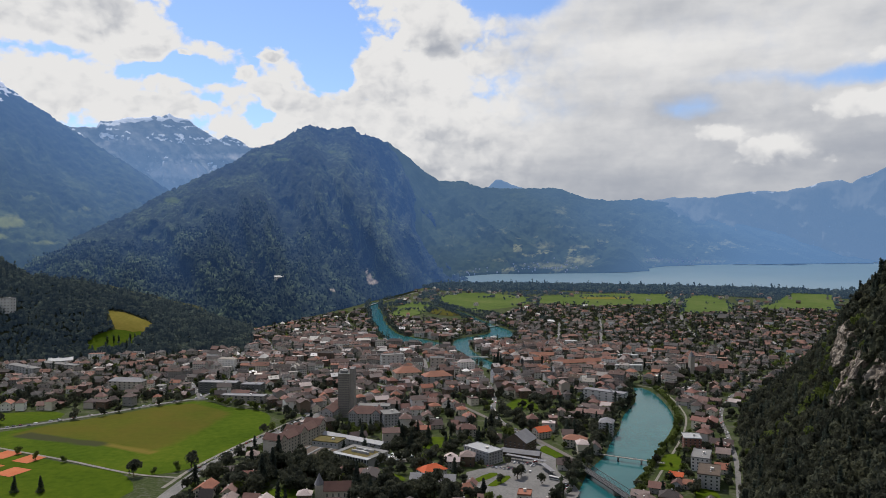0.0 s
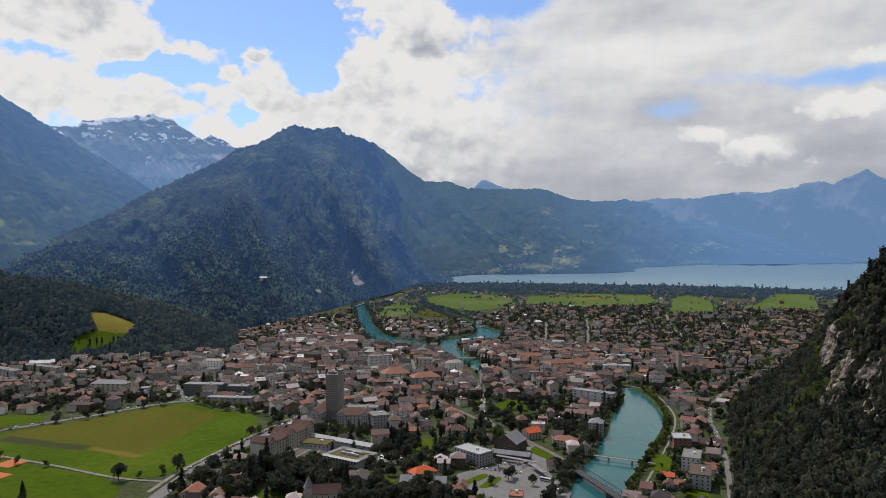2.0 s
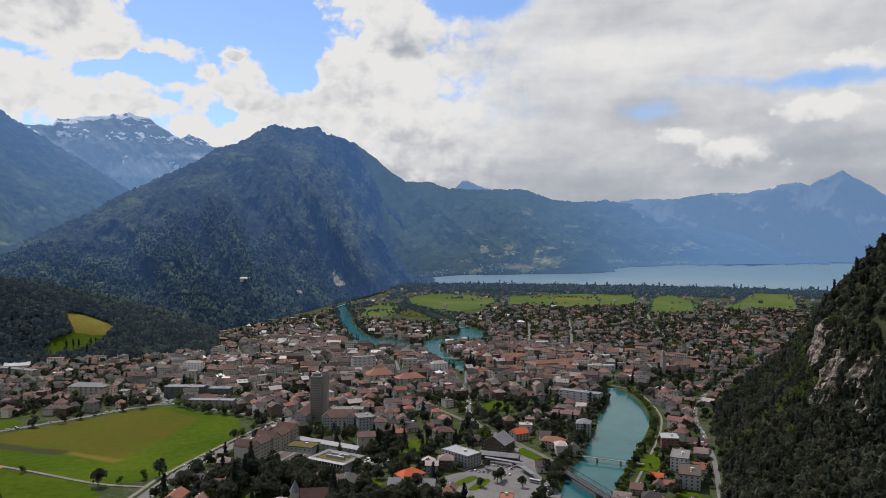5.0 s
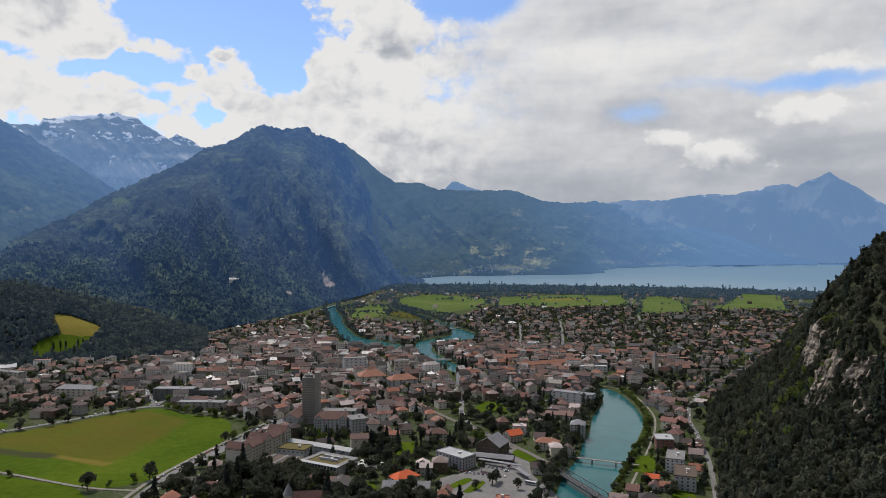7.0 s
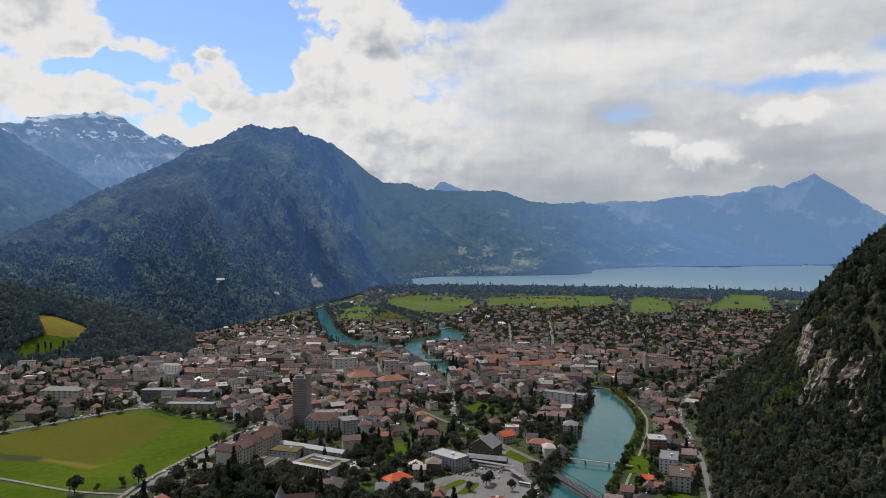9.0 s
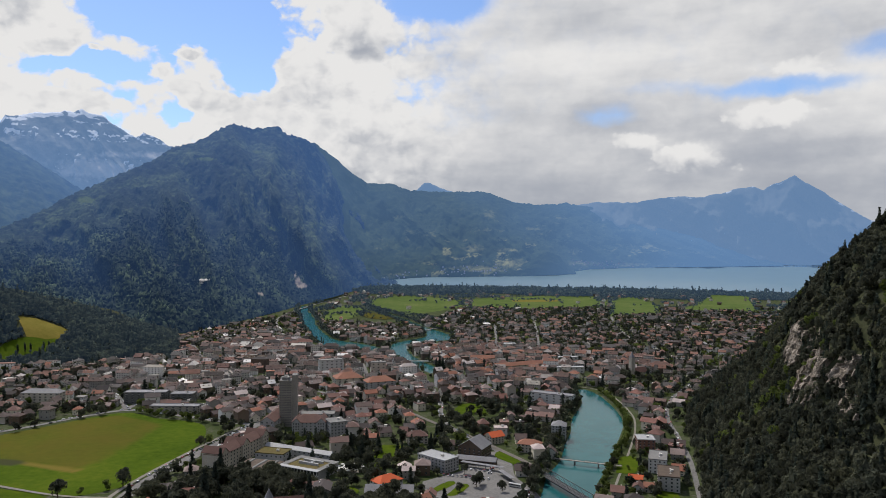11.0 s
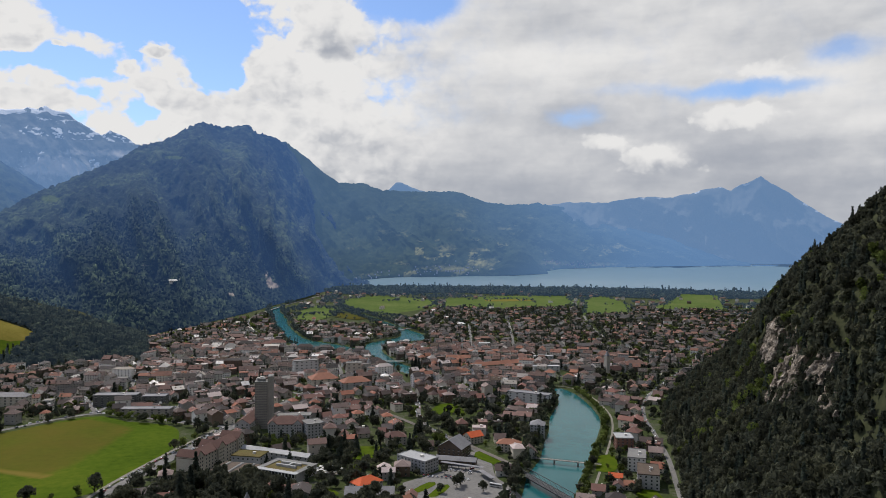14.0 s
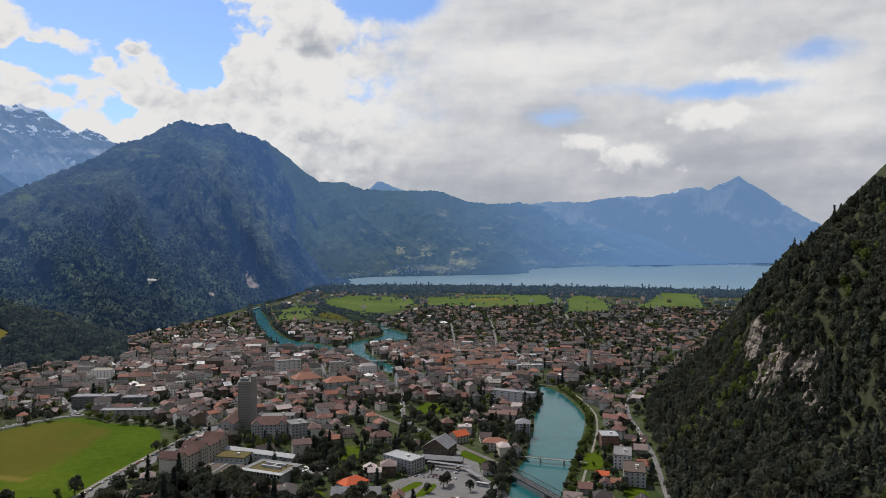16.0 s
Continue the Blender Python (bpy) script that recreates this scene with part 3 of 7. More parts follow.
def patch(name, poly, mat, z=0.15, label="", category="field", rounding=True, fine=1, marks=None):
    """A field or yard laid on the ground: an outline with a slightly uneven edge, filled."""
    pts = smooth_line(list(poly) + [poly[0]], 15) if rounding else [np.array(p, float) for p in poly]
    bm = bmesh.new()
    vs = []
    for k, p in enumerate(pts[:-1] if rounding else pts):
        q = p[:2] + 0.8 * np.array([vnoise(k * 0.7, 3.1), vnoise(k * 0.7, 8.2)])
        vs.append(bm.verts.new((q[0], q[1], 0)))
    face = bm.faces.new(vs)
    if face.normal.z < 0:
        face.normal_flip()
    bmesh.ops.triangulate(bm, faces=[face])
    for _ in range(fine):
        bmesh.ops.subdivide_edges(bm, edges=bm.edges[:], cuts=3, use_grid_fill=True)
    at = land(np.array([q.co.x for q in bm.verts]), np.array([q.co.y for q in bm.verts]), False)
    for q, zz in zip(bm.verts, at):
        q.co.z = float(zz) + z
    me = bpy.data.meshes.new(name)
    bm.to_mesh(me)
    bm.free()
    me.materials.append(mat)
    for key, rule in (marks or {}).items():
        attribute(me, key, rule(np.array([v.co.x for v in me.vertices]), np.array([v.co.y for v in me.vertices])))
    return tagged(new(name, me), label, category, kind="structure")


for ln in (RIVER, RIVER_B, RIVER_C):
    ribbon("river", [(a, b, c + 6) for a, b, c in ln], M["river"], -2.0, "turquoise glacier-fed river with a smooth surface", "river", drape=False)


def far_range(true_r):
    """Ranges past the plain drawn closer along the line of sight."""
    return np.where(true_r < 3600, true_r, 3600 + (true_r - 3600) * 0.18)


def build_lake():
    far_az = [-8, -3.8, -2.0, 0.3, 8.8, 11.4, 12.3, 15.2, 18.1, 28.7, 40, 60]
    far_el = [-3.4, -3.1, -2.72, -2.55, -2.35, -2.14, -1.86, -1.69, -1.57, -1.27, -1.1, -1.1]
    az = np.arange(-8, 60, 0.5)
    el_far = np.interp(az, far_az, far_el)
    s = np.linspace(0, 1, 24)[:, None]
    el = -3.62 + (el_far[None] + 3.62) * s
    true_r = 228 / np.tan(np.radians(-el))
    R = far_range(true_r)
    A = np.radians(az)[None]
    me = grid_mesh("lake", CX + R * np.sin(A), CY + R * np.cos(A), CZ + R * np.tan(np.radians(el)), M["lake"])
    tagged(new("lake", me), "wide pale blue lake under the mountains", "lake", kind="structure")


build_lake()


def mountain(name, sky_az, sky_el, foot_r, foot_el, top_r, mat, label, step=0.15, rows=120, rough=0.5, bulge=0.85, seed=1, tree=0.0, marks=None, kind="structure", fold=0.045, jag=0.07):
    """A flank between its foot and its skyline, laid out by bearing: rows of foot and top distance over the same bearings."""
    az = np.arange(sky_az[0], sky_az[-1] + step / 2, step)
    A = np.radians(az)[None]
    e_top, r0, e0, r1 = (np.interp(az, sky_az, v) for v in (sky_el, foot_r, foot_el, top_r))
    e_top = e_top + jag * fbm(az * 1.3, az * 0 + seed, 4, seed)
    s = np.linspace(0, 1, rows)[:, None] ** 0.9
    R = r0 + (r1 - r0) * s
    e = e0 + (e_top - e0) * s ** bulge
    mid = np.sin(np.pi * np.clip(s, 0, 1)) ** 0.8
    gully = fbm(az[None] * 0.22 + 1.1 * s + 0.3 * fbm(az[None] * 0.4, s * 3, 3, seed + 3), s * 1.1 + az[None] * 0.10, 5, seed, True)
    ribs = fbm(az[None] * 0.75 + 1.6 * s + 0.5 * fbm(az[None] * 0.9, s * 4, 3, seed + 5), s * 2.4 - az[None] * 0.2, 4, seed + 9, True)
    R = R * (1 - fold * mid * (gully + 0.4 * ribs))
    e = e + rough * mid * fbm(az[None] * 0.28, e * 0.35, 5, seed + 20) * 0.5
    X, Y = CX + R * np.sin(A), CY + R * np.cos(A)
    Z = CZ + R * np.tan(np.radians(e))
    if tree:
        Z = Z + tree * 0.5 * (vnoise(X / 8, Y / 8, seed + 40) + 0.6 * vnoise(X / 23, Y / 23, seed + 41))
        Z[0] -= 30
    # the back falls away behind the skyline
    X = np.concatenate([X, CX + (r1 + 60) * np.sin(A)]); Y = np.concatenate([Y, CY + (r1 + 60) * np.cos(A)])
    Z = np.concatenate([Z, (Z[-1] - 120)[None]])
    me = grid_mesh(name, X, Y, Z, mat, smooth=True)
    S = np.concatenate([s * np.ones_like(A), np.ones_like(A)])
    AZ = np.repeat(az[None], rows + 1, 0)
    E = np.degrees(np.arctan2(Z - CZ, np.hypot(X - CX, Y - CY)))
    for key, spots in (marks or {}).items():
        w = np.zeros_like(AZ)
        if callable(spots):
            w = spots(AZ, E, S, e_top[None])
        else:
            for a, b, ra, rb, k in spots:
                w = np.maximum(w, k * np.exp(-((AZ - a) / ra) ** 2 - ((E - b) / rb) ** 2))
        attribute(me, key, w)
    return tagged(new(name, me), label, "mountain", kind=kind)


MAIN_AZ = [-44, -37.7, -33.6, -31.65, -28.3, -25.4, -22.8, -20.45, -18.9, -16.8, -15.4, -14.5, -13.7, -13.0, -12.2, -11.3, -10.5, -9.4, -8.3, -6.9, -5.4, -4.25, -2.2, -0.9, 0.6]
MAIN_EL = [-6, -3.3, -1.05, -0.1, 1.6, 3.4, 4.7, 5.85, 6.95, 7.7, 8.67, 9.0, 8.9, 8.7, 8.85, 9.05, 8.5, 8.2, 7.75, 5.9, 3.9, 2.9, 0.6, -1.6, -3.2]
MAIN_FOOT = [1900, 1900, 1900, 1850, 1800, 1800, 1780, 1760, 1800, 1930, 2000, 2060, 2120, 2180, 2260, 2350, 2440, 2600, 2750, 3000, 3350, 3560, 3640, 3680, 3720]
MAIN_TOP = [2700, 2900, 3100, 3200, 3400, 3600, 3750, 3900, 4000, 4150, 4250, 4300, 4350, 4380, 4400, 4430, 4460, 4500, 4540, 4580, 4620, 4640, 4660, 4680, 4700]
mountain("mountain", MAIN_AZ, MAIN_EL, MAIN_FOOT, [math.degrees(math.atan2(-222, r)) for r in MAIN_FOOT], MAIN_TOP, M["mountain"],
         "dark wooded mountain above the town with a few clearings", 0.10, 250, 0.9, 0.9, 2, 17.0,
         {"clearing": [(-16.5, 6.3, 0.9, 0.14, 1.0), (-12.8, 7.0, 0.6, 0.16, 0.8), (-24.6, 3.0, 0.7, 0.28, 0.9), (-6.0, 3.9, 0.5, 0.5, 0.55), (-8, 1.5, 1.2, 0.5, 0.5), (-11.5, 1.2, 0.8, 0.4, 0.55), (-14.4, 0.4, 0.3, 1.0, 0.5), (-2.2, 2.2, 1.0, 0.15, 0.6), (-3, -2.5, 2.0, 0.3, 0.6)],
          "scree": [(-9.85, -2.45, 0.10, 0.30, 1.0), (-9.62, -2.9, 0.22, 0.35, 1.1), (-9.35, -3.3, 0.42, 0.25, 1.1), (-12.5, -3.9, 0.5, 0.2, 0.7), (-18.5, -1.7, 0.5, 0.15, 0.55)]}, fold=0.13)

SNOW_AZ = [-48, -40, -33.6, -31.65, -31.0, -29.8, -29.5, -28.6, -27.75, -27.2, -26.0, -24.9, -24.3, -23.5, -22.8, -21.4, -20.8, -19.1, -18.2, -14.7]
SNOW_EL = [8.5, 7.5, 7.9, 8.0, 7.87, 7.97, 8.57, 8.73, 8.96, 8.73, 9.15, 9.28, 9.0, 8.94, 8.34, 7.85, 8.02, 7.15, 6.98, 5.6]
n = len(SNOW_AZ)


def snow_cover(az, el, s, top):
    """A white crest, and long slanting patches on the ledges under it."""
    crest = smooth01(top - el, 0.6, 0.12) * np.clip(np.exp(-((az + 27.9) / 1.1) ** 2) + np.exp(-((az + 24.7) / 1.3) ** 2) + 0.35, 0, 1) * (az > -30.5) * smooth01(fbm(az * 2.2 + el * 2, el * 4, 4, 35), -0.5, 0.0)
    streak = fbm(az * 4.2 + el * 5.0, el * 6.4 - az * 0.8, 4, 31)
    ledge = smooth01(el, 6.9, 7.5) * smooth01(el, 8.9, 8.2) * smooth01(streak, 0.02, 0.22) * smooth01(fbm(az * 0.7, el * 1.6, 2, 39), -0.35, 0.05)
    low = smooth01(el, 4.6, 5.2) * smooth01(el, 6.6, 6.0) * smooth01(fbm(az * 5.2 - el * 2.5, el * 6.0, 4, 37), 0.24, 0.4) * (az > -26.5)
    return np.maximum(np.maximum(crest * 1.1, ledge), low * 0.9)


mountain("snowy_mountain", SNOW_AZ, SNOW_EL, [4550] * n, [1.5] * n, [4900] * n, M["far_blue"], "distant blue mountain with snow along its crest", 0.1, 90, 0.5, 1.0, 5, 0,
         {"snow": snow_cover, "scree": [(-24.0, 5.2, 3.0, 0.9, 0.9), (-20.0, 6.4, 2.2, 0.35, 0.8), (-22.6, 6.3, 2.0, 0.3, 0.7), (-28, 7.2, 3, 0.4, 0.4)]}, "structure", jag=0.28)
LEFT_AZ = [-60, -40.4, -35.8, -33.8, -31.3, -28.8, -25.0, -21]
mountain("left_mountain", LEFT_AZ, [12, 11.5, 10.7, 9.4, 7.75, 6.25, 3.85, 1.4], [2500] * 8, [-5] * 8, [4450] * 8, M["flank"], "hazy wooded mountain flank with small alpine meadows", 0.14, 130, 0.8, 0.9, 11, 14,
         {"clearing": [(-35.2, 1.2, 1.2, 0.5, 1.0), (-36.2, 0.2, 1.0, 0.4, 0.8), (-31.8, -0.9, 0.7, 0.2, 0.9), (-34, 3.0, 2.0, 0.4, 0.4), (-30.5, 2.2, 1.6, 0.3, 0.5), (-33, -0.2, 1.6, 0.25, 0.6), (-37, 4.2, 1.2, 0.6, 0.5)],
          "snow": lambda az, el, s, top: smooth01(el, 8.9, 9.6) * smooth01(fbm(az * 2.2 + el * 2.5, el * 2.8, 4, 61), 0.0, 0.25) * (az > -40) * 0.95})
RIDGE_AZ = [-10, -8.3, -6.9, -5.4, -4.25, -2.2, -0.9, 0.7, 2.9, 4.7, 5.85, 7.4, 9.6, 11.6, 13.5, 16.0, 19.3, 22.1, 24.7, 27.3, 29]
RIDGE_EL = [7.9, 7.85, 6.85, 5.5, 4.8, 4.8, 4.32, 4.19, 4.2, 4.25, 3.98, 3.35, 3.21, 3.29, 2.97, 2.08, 1.21, 0.37, -0.44, -1.14, -1.6]
n = len(RIDGE_AZ)
RIDGE_FOOT_EL = [float(np.interp(a, [-10, -3.8, -2.0, 0.3, 8.8, 11.4, 12.3, 15.2, 18.1, 28.7], [-3.3, -3.15, -2.76, -2.6, -2.4, -2.2, -1.9, -1.74, -1.62, -1.32])) for a in RIDGE_AZ]
RIDGE_FOOT = [float(far_range(228 / math.tan(radians(-e)))) - 15 for e in RIDGE_FOOT_EL]
def ridge_haze(az, el, s, top):
    """How much haze is painted on the slope: more the farther along the lake."""
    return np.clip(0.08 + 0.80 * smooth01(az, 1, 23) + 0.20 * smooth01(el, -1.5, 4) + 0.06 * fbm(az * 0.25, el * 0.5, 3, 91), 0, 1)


def ridge_pastures(az, el, s, top):
    """Mown terraces above the shore and patches of alp higher up."""
    w = np.zeros_like(az)
    for a, b, ra, rb, k in [(4.5, -1.9, 2.6, 0.3, 1.0), (7.2, -1.5, 1.5, 0.45, 0.9), (4.2, -0.3, 1.0, 0.35, 0.85), (6.8, -0.4, 1.0, 0.2, 0.7), (-1.6, 2.2, 1.0, 0.2, 0.6), (5.4, 2.4, 0.6, 0.5, 0.7), (13.2, -1.4, 2.0, 0.22, 1.0), (16.5, -1.4, 1.5, 0.15, 0.8),
                            (17.5, -0.1, 1.4, 0.2, 1.0), (20.5, -0.45, 1.5, 0.15, 0.8), (22.5, -0.8, 1.2, 0.1, 0.7), (12.2, -0.5, 0.5, 0.4, 0.7), (9.0, 1.3, 0.9, 0.2, 0.8), (-2, -2.4, 1.2, 0.2, 0.6), (-0.6, 1.0, 0.9, 0.2, 0.6), (11, 2.2, 0.8, 0.2, 0.6)]:
        w = np.maximum(w, k * np.exp(-((az - a) / ra) ** 2 - ((el - b) / rb) ** 2))
    patches = smooth01(fbm(az * 0.95, el * 2.6, 4, 53), 0.16, 0.34)
    low = smooth01(el, 0.9, -0.6) * smooth01(az, -1, 3) * smooth01(az, 24, 17) + 0.45 * smooth01(el, 3.2, 1.5)
    trees = smooth01(fbm(az * 6, el * 14, 3, 57), -0.5, 0.15)
    return np.clip(np.maximum(w * (0.55 + 0.45 * trees), 0.9 * patches * np.clip(low, 0, 1) * trees), 0, 1.1)


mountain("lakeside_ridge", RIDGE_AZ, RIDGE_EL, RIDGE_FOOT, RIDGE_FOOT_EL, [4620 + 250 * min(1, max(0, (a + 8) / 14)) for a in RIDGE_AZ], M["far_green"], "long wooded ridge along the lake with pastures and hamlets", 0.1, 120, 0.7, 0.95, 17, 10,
         {"clearing": ridge_pastures, "haze": ridge_haze})
FAR_AZ = [-3, -0.3, 0.33, 2.05, 3.4, 9.6, 12.2, 14.8, 16.4, 18.1, 19.7, 21.7, 23.2, 25.1, 25.8, 26.5, 27.8, 28.65, 29.7, 31.6, 34.2, 38, 46, 60]
FAR_EL = [3.8, 4.28, 4.91, 4.33, 4.1, 3.0, 3.2, 3.43, 3.24, 3.56, 3.75, 3.71, 4.09, 4.45, 4.14, 4.52, 5.15, 4.53, 3.9, 2.5, 0.96, 1.5, 3, 3]
n = len(FAR_AZ)
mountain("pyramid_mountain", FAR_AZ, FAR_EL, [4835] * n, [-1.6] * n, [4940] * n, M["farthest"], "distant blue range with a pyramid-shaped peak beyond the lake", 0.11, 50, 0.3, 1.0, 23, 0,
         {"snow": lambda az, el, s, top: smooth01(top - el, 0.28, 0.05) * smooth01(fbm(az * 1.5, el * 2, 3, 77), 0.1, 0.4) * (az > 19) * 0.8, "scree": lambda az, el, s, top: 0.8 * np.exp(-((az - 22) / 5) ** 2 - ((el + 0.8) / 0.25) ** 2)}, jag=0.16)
HEAD_AZ = [4.5, 6, 8, 9.2, 10.2, 11.0, 11.6, 12.3]
mountain("headland", HEAD_AZ, [-2.3, -2.15, -1.7, -0.75, -0.5, -0.85, -1.5, -2.1], [3885, 3890, 3900, 3920, 3945, 3965, 3985, 4000], [-2.5, -2.5, -2.46, -2.42, -2.36, -2.28, -2.22, -2.2], [3950, 3955, 3975, 4010, 4035, 4035, 4035, 4035], M["far_green"], "dark wooded headland reaching into the lake", 0.08, 40, 0.3, 0.8, 41, 6, {"clearing": [(6, -2.2, 1, 0.08, 0.9), (7.6, -1.9, 0.6, 0.12, 0.9)], "haze": ridge_haze}, fold=0.004)


def on_surface(name, az, el):
    """The place on a range that is seen from the middle of the flight at this bearing and height."""
    me = bpy.data.objects[name].data
    co = np.zeros(len(me.vertices) * 3)
    me.vertices.foreach_get("co", co)
    co = co.reshape(-1, 3)
    R = np.hypot(co[:, 0] - CX, co[:, 1] - CY)
    a = np.degrees(np.arctan2(co[:, 0] - CX, co[:, 1] - CY))
    e = np.degrees(np.arctan2(co[:, 2] - CZ, R))
    return [co[i] for i in (int(np.argmin((a - x) ** 2 + (e - y) ** 2 + (R > 4870) * 9)) for x, y in zip(az, el))]

# ---------------------------------------------------------------- roads, fields, yards
ROADS = [  # width, line
    (13, [(-292, 560), (-290, 640), (-281, 700), (-262, 774), (-236, 868), (-205, 960), (-170, 1060), (-120, 1170)]),
    (8, [(-640, 752), (-580, 783), (-505, 862), (-424, 953), (-350, 930), (-290, 900), (-240, 880)]),
    (5, [(190, 560), (207, 623), (237, 723), (259, 818), (279, 911), (318, 1010), (385, 1120), (480, 1260)]),
    (7, [(-50, 1240), (-33, 1196), (-15, 1080), (-8, 1000), (-9, 920), (5, 850), (35, 790), (52, 745), (50, 680), (60, 610), (50, 520)]),
    (8, [(-10, 1275), (10, 1245), (56, 1126), (84, 1042), (110, 1000)]),
    (7, [(129, 1520), (135, 1600), (150, 1760), (172, 1980)]),
    (7, [(215, 1500), (228, 1600), (255, 1780), (292, 2060)]),
    (8, [(500, 1280), (460, 1480), (470, 1750), (520, 2050), (600, 2400), (640, 2800)]),
    (7, [(-560, 1120), (-480, 1060), (-420, 960)]),
    (7, [(-420, 960), (-425, 1080), (-470, 1250), (-520, 1420)]),
    (7, [(-170, 1060), (-300, 1180), (-420, 1330), (-520, 1560)]),
    (6, [(-330, 930), (-320, 1060), (-290, 1200), (-250, 1350), (-260, 1560)]),
    (7, [(60, 1240), (160, 1220), (260, 1180), (350, 1130)]),
    (8, [(-120, 1170), (-150, 1350), (-230, 1500), (-330, 1700), (-420, 1950), (-450, 2250), (-400, 2700), (-330, 3100), (-240, 3500)]),
    (6, [(120, 1330), (240, 1420), (380, 1480), (460, 1490)]),
    (7, [(100, 2030), (300, 2080), (520, 2060), (800, 2150)]),
    (7, [(-60, 1800), (20, 1900), (100, 2030), (60, 2300)]),
]
for k, (w, ln) in enumerate(ROADS):
    ribbon("road", ln, M["asphalt"], 0.35 + 0.006 * k, "grey asphalt road through the town", "road", width=w)
ribbon("meadow_path", [(-640, 744), (-534, 705), (-437, 670), (-352, 636), (-300, 628)], M["gravel_path"], 0.55, "pale gravel path across the meadow", "path", width=3.5)
ribbon("pavement", [(-304, 600), (-301, 650), (-292, 702), (-274, 776), (-249, 868)], M["gravel_path"], 0.5, "pale pavement between the boulevard and the meadow", "pavement", width=4)
ribbon("river_path", [(108, 570), (131, 628), (150, 676), (168, 719), (188, 768), (214, 836), (234, 904), (241, 956), (244, 1017), (238, 1078), (205, 1112), (150, 1108)], M["gravel_path"], 0.3, "gravel promenade along the river bank", "path", width=2.4)
ribbon("railway", [(78, 690), (71, 722), (45, 776), (25, 815), (-10, 870), (-60, 960), (-110, 1060)], M["ballast"], 0.75, "railway line on brownish ballast", "railway", width=6)

HAY = [(-560, 752), (-540, 805), (-500, 852), (-452, 908), (-418, 928), (-372, 902), (-346, 880), (-343, 812), (-350, 755), (-365, 706), (-430, 730), (-520, 758)]
STRIP = [(-432, 722), (-361, 695), (-359, 709), (-428, 735)]
DARK = [(-552, 748), (-430, 720), (-426, 734), (-540, 766)]


def soft_inside(poly, edge):
    def rule(x, y):
        d = line_distance(x, y, poly + poly[:1])
        return np.clip(0.5 + np.where(inside(x, y, poly), d, -d) / edge, 0, 1)
    return rule


patch("meadow", MEADOW, M["meadow"], 0.15, "bright green town meadow with browned uncut hay in its middle", "meadow", fine=2, marks={"hay": soft_inside(HAY, 8), "strip": soft_inside(STRIP, 9), "dark": soft_inside(DARK, 12)})
patch("lower_lawn", [(-640, 735), (-535, 698), (-430, 662), (-352, 628), (-330, 575), (-420, 540), (-640, 560)], M["lawn"], 0.15, "bright green lawn below the gravel path", "meadow")
patch("upper_lawn", [(-700, 760), (-600, 785), (-548, 838), (-575, 866), (-640, 850), (-720, 810)], M["lawn"], 0.15, "green lawn beyond the meadow road", "meadow")
for x, y in ((-512, 684), (-478, 672), (-502, 642), (-468, 632)):
    patch("tennis_court", [(x - 13, y - 8), (x + 8, y - 15), (x + 15, y + 7), (x - 7, y + 14)], M["clay"], 0.5, "orange clay tennis court in the grass", "tennis court", rounding=False)
patch("hill_field", YELLOW, M["straw"], 1.2, "yellowing hay field on the wooded hillside", "field")
patch("hill_lawn", GREEN_SLOPE, M["lawn"], 1.6, "green grass at the foot of the hillside field", "field")
PLAZA = [(-30, 640), (-34, 668), (5, 700), (8, 735), (50, 765), (52, 690), (66, 610), (0, 590)]
patch("station_square", PLAZA, M["asphalt"], 0.2, "wide grey asphalt square with parking bays", "square")
LAWNS = [[(152, 692), (170, 690), (190, 737), (171, 742)], [(-92, 745), (-62, 742), (-44, 775), (-76, 790)], [(-124, 632), (-92, 634), (-95, 652), (-112, 656)],
         [(4, 940), (20, 930), (50, 936), (44, 985), (22, 990)], [(168, 600), (184, 600), (190, 634), (172, 640)], [(40, 745), (66, 705), (72, 720), (48, 765)],
         [(-28, 645), (-22, 640), (-4, 662), (-10, 668)], [(-14, 632), (-6, 630), (8, 655), (2, 660)], [(-215, 580), (-180, 582), (-170, 602), (-206, 606)]]
for ln in LAWNS:
    patch("lawn", ln, M["lawn"], 0.4, "small green lawn between the houses", "lawn")
FIELDS = [("lawn", [(-234, 2824), (-107, 3049), (122, 2848), (118, 2585), (21, 2362), (-105, 2260), (-193, 2520)]), ("lawn", [(171, 2910), (422, 3053), (728, 3075), (595, 2497), (327, 2418), (141, 2472)]),
          ("straw", [(330, 2850), (480, 2880), (520, 2800), (340, 2770)]), ("lawn", [(740, 2886), (879, 3052), (816, 2509), (709, 2245), (556, 2203)]),
          ("lawn", [(984, 2635), (1301, 3256), (1488, 3385), (1340, 2927), (1111, 2419), (881, 2366), (867, 2512)]), ("lawn", [(-335, 2400), (-290, 2560), (-205, 2420), (-230, 2150), (-300, 2040)]),
          ("hay", [(-215, 2330), (-150, 2230), (-110, 2130), (-150, 2100), (-210, 2190)]), ("lawn", [(1000, 2380), (1250, 2470), (1300, 2380), (1060, 2330)]), ("lawn", [(1500, 3300), (1900, 3450), (2000, 3200), (1600, 3000)])]
for k, (kd, ln) in enumerate(FIELDS):
    patch("field", ln, M["pasture" if kd == "lawn" else kd], 0.5 + 0.12 * k, "green farm field on the valley floor" if kd == "lawn" else "yellowish mown farm field on the valley floor", "field")

# ---------------------------------------------------------------- trees
OCTA_V = np.array([(1, 0, 0), (-1, 0, 0), (0, 1, 0), (0, -1, 0), (0, 0, 1), (0, 0, -1)], float)
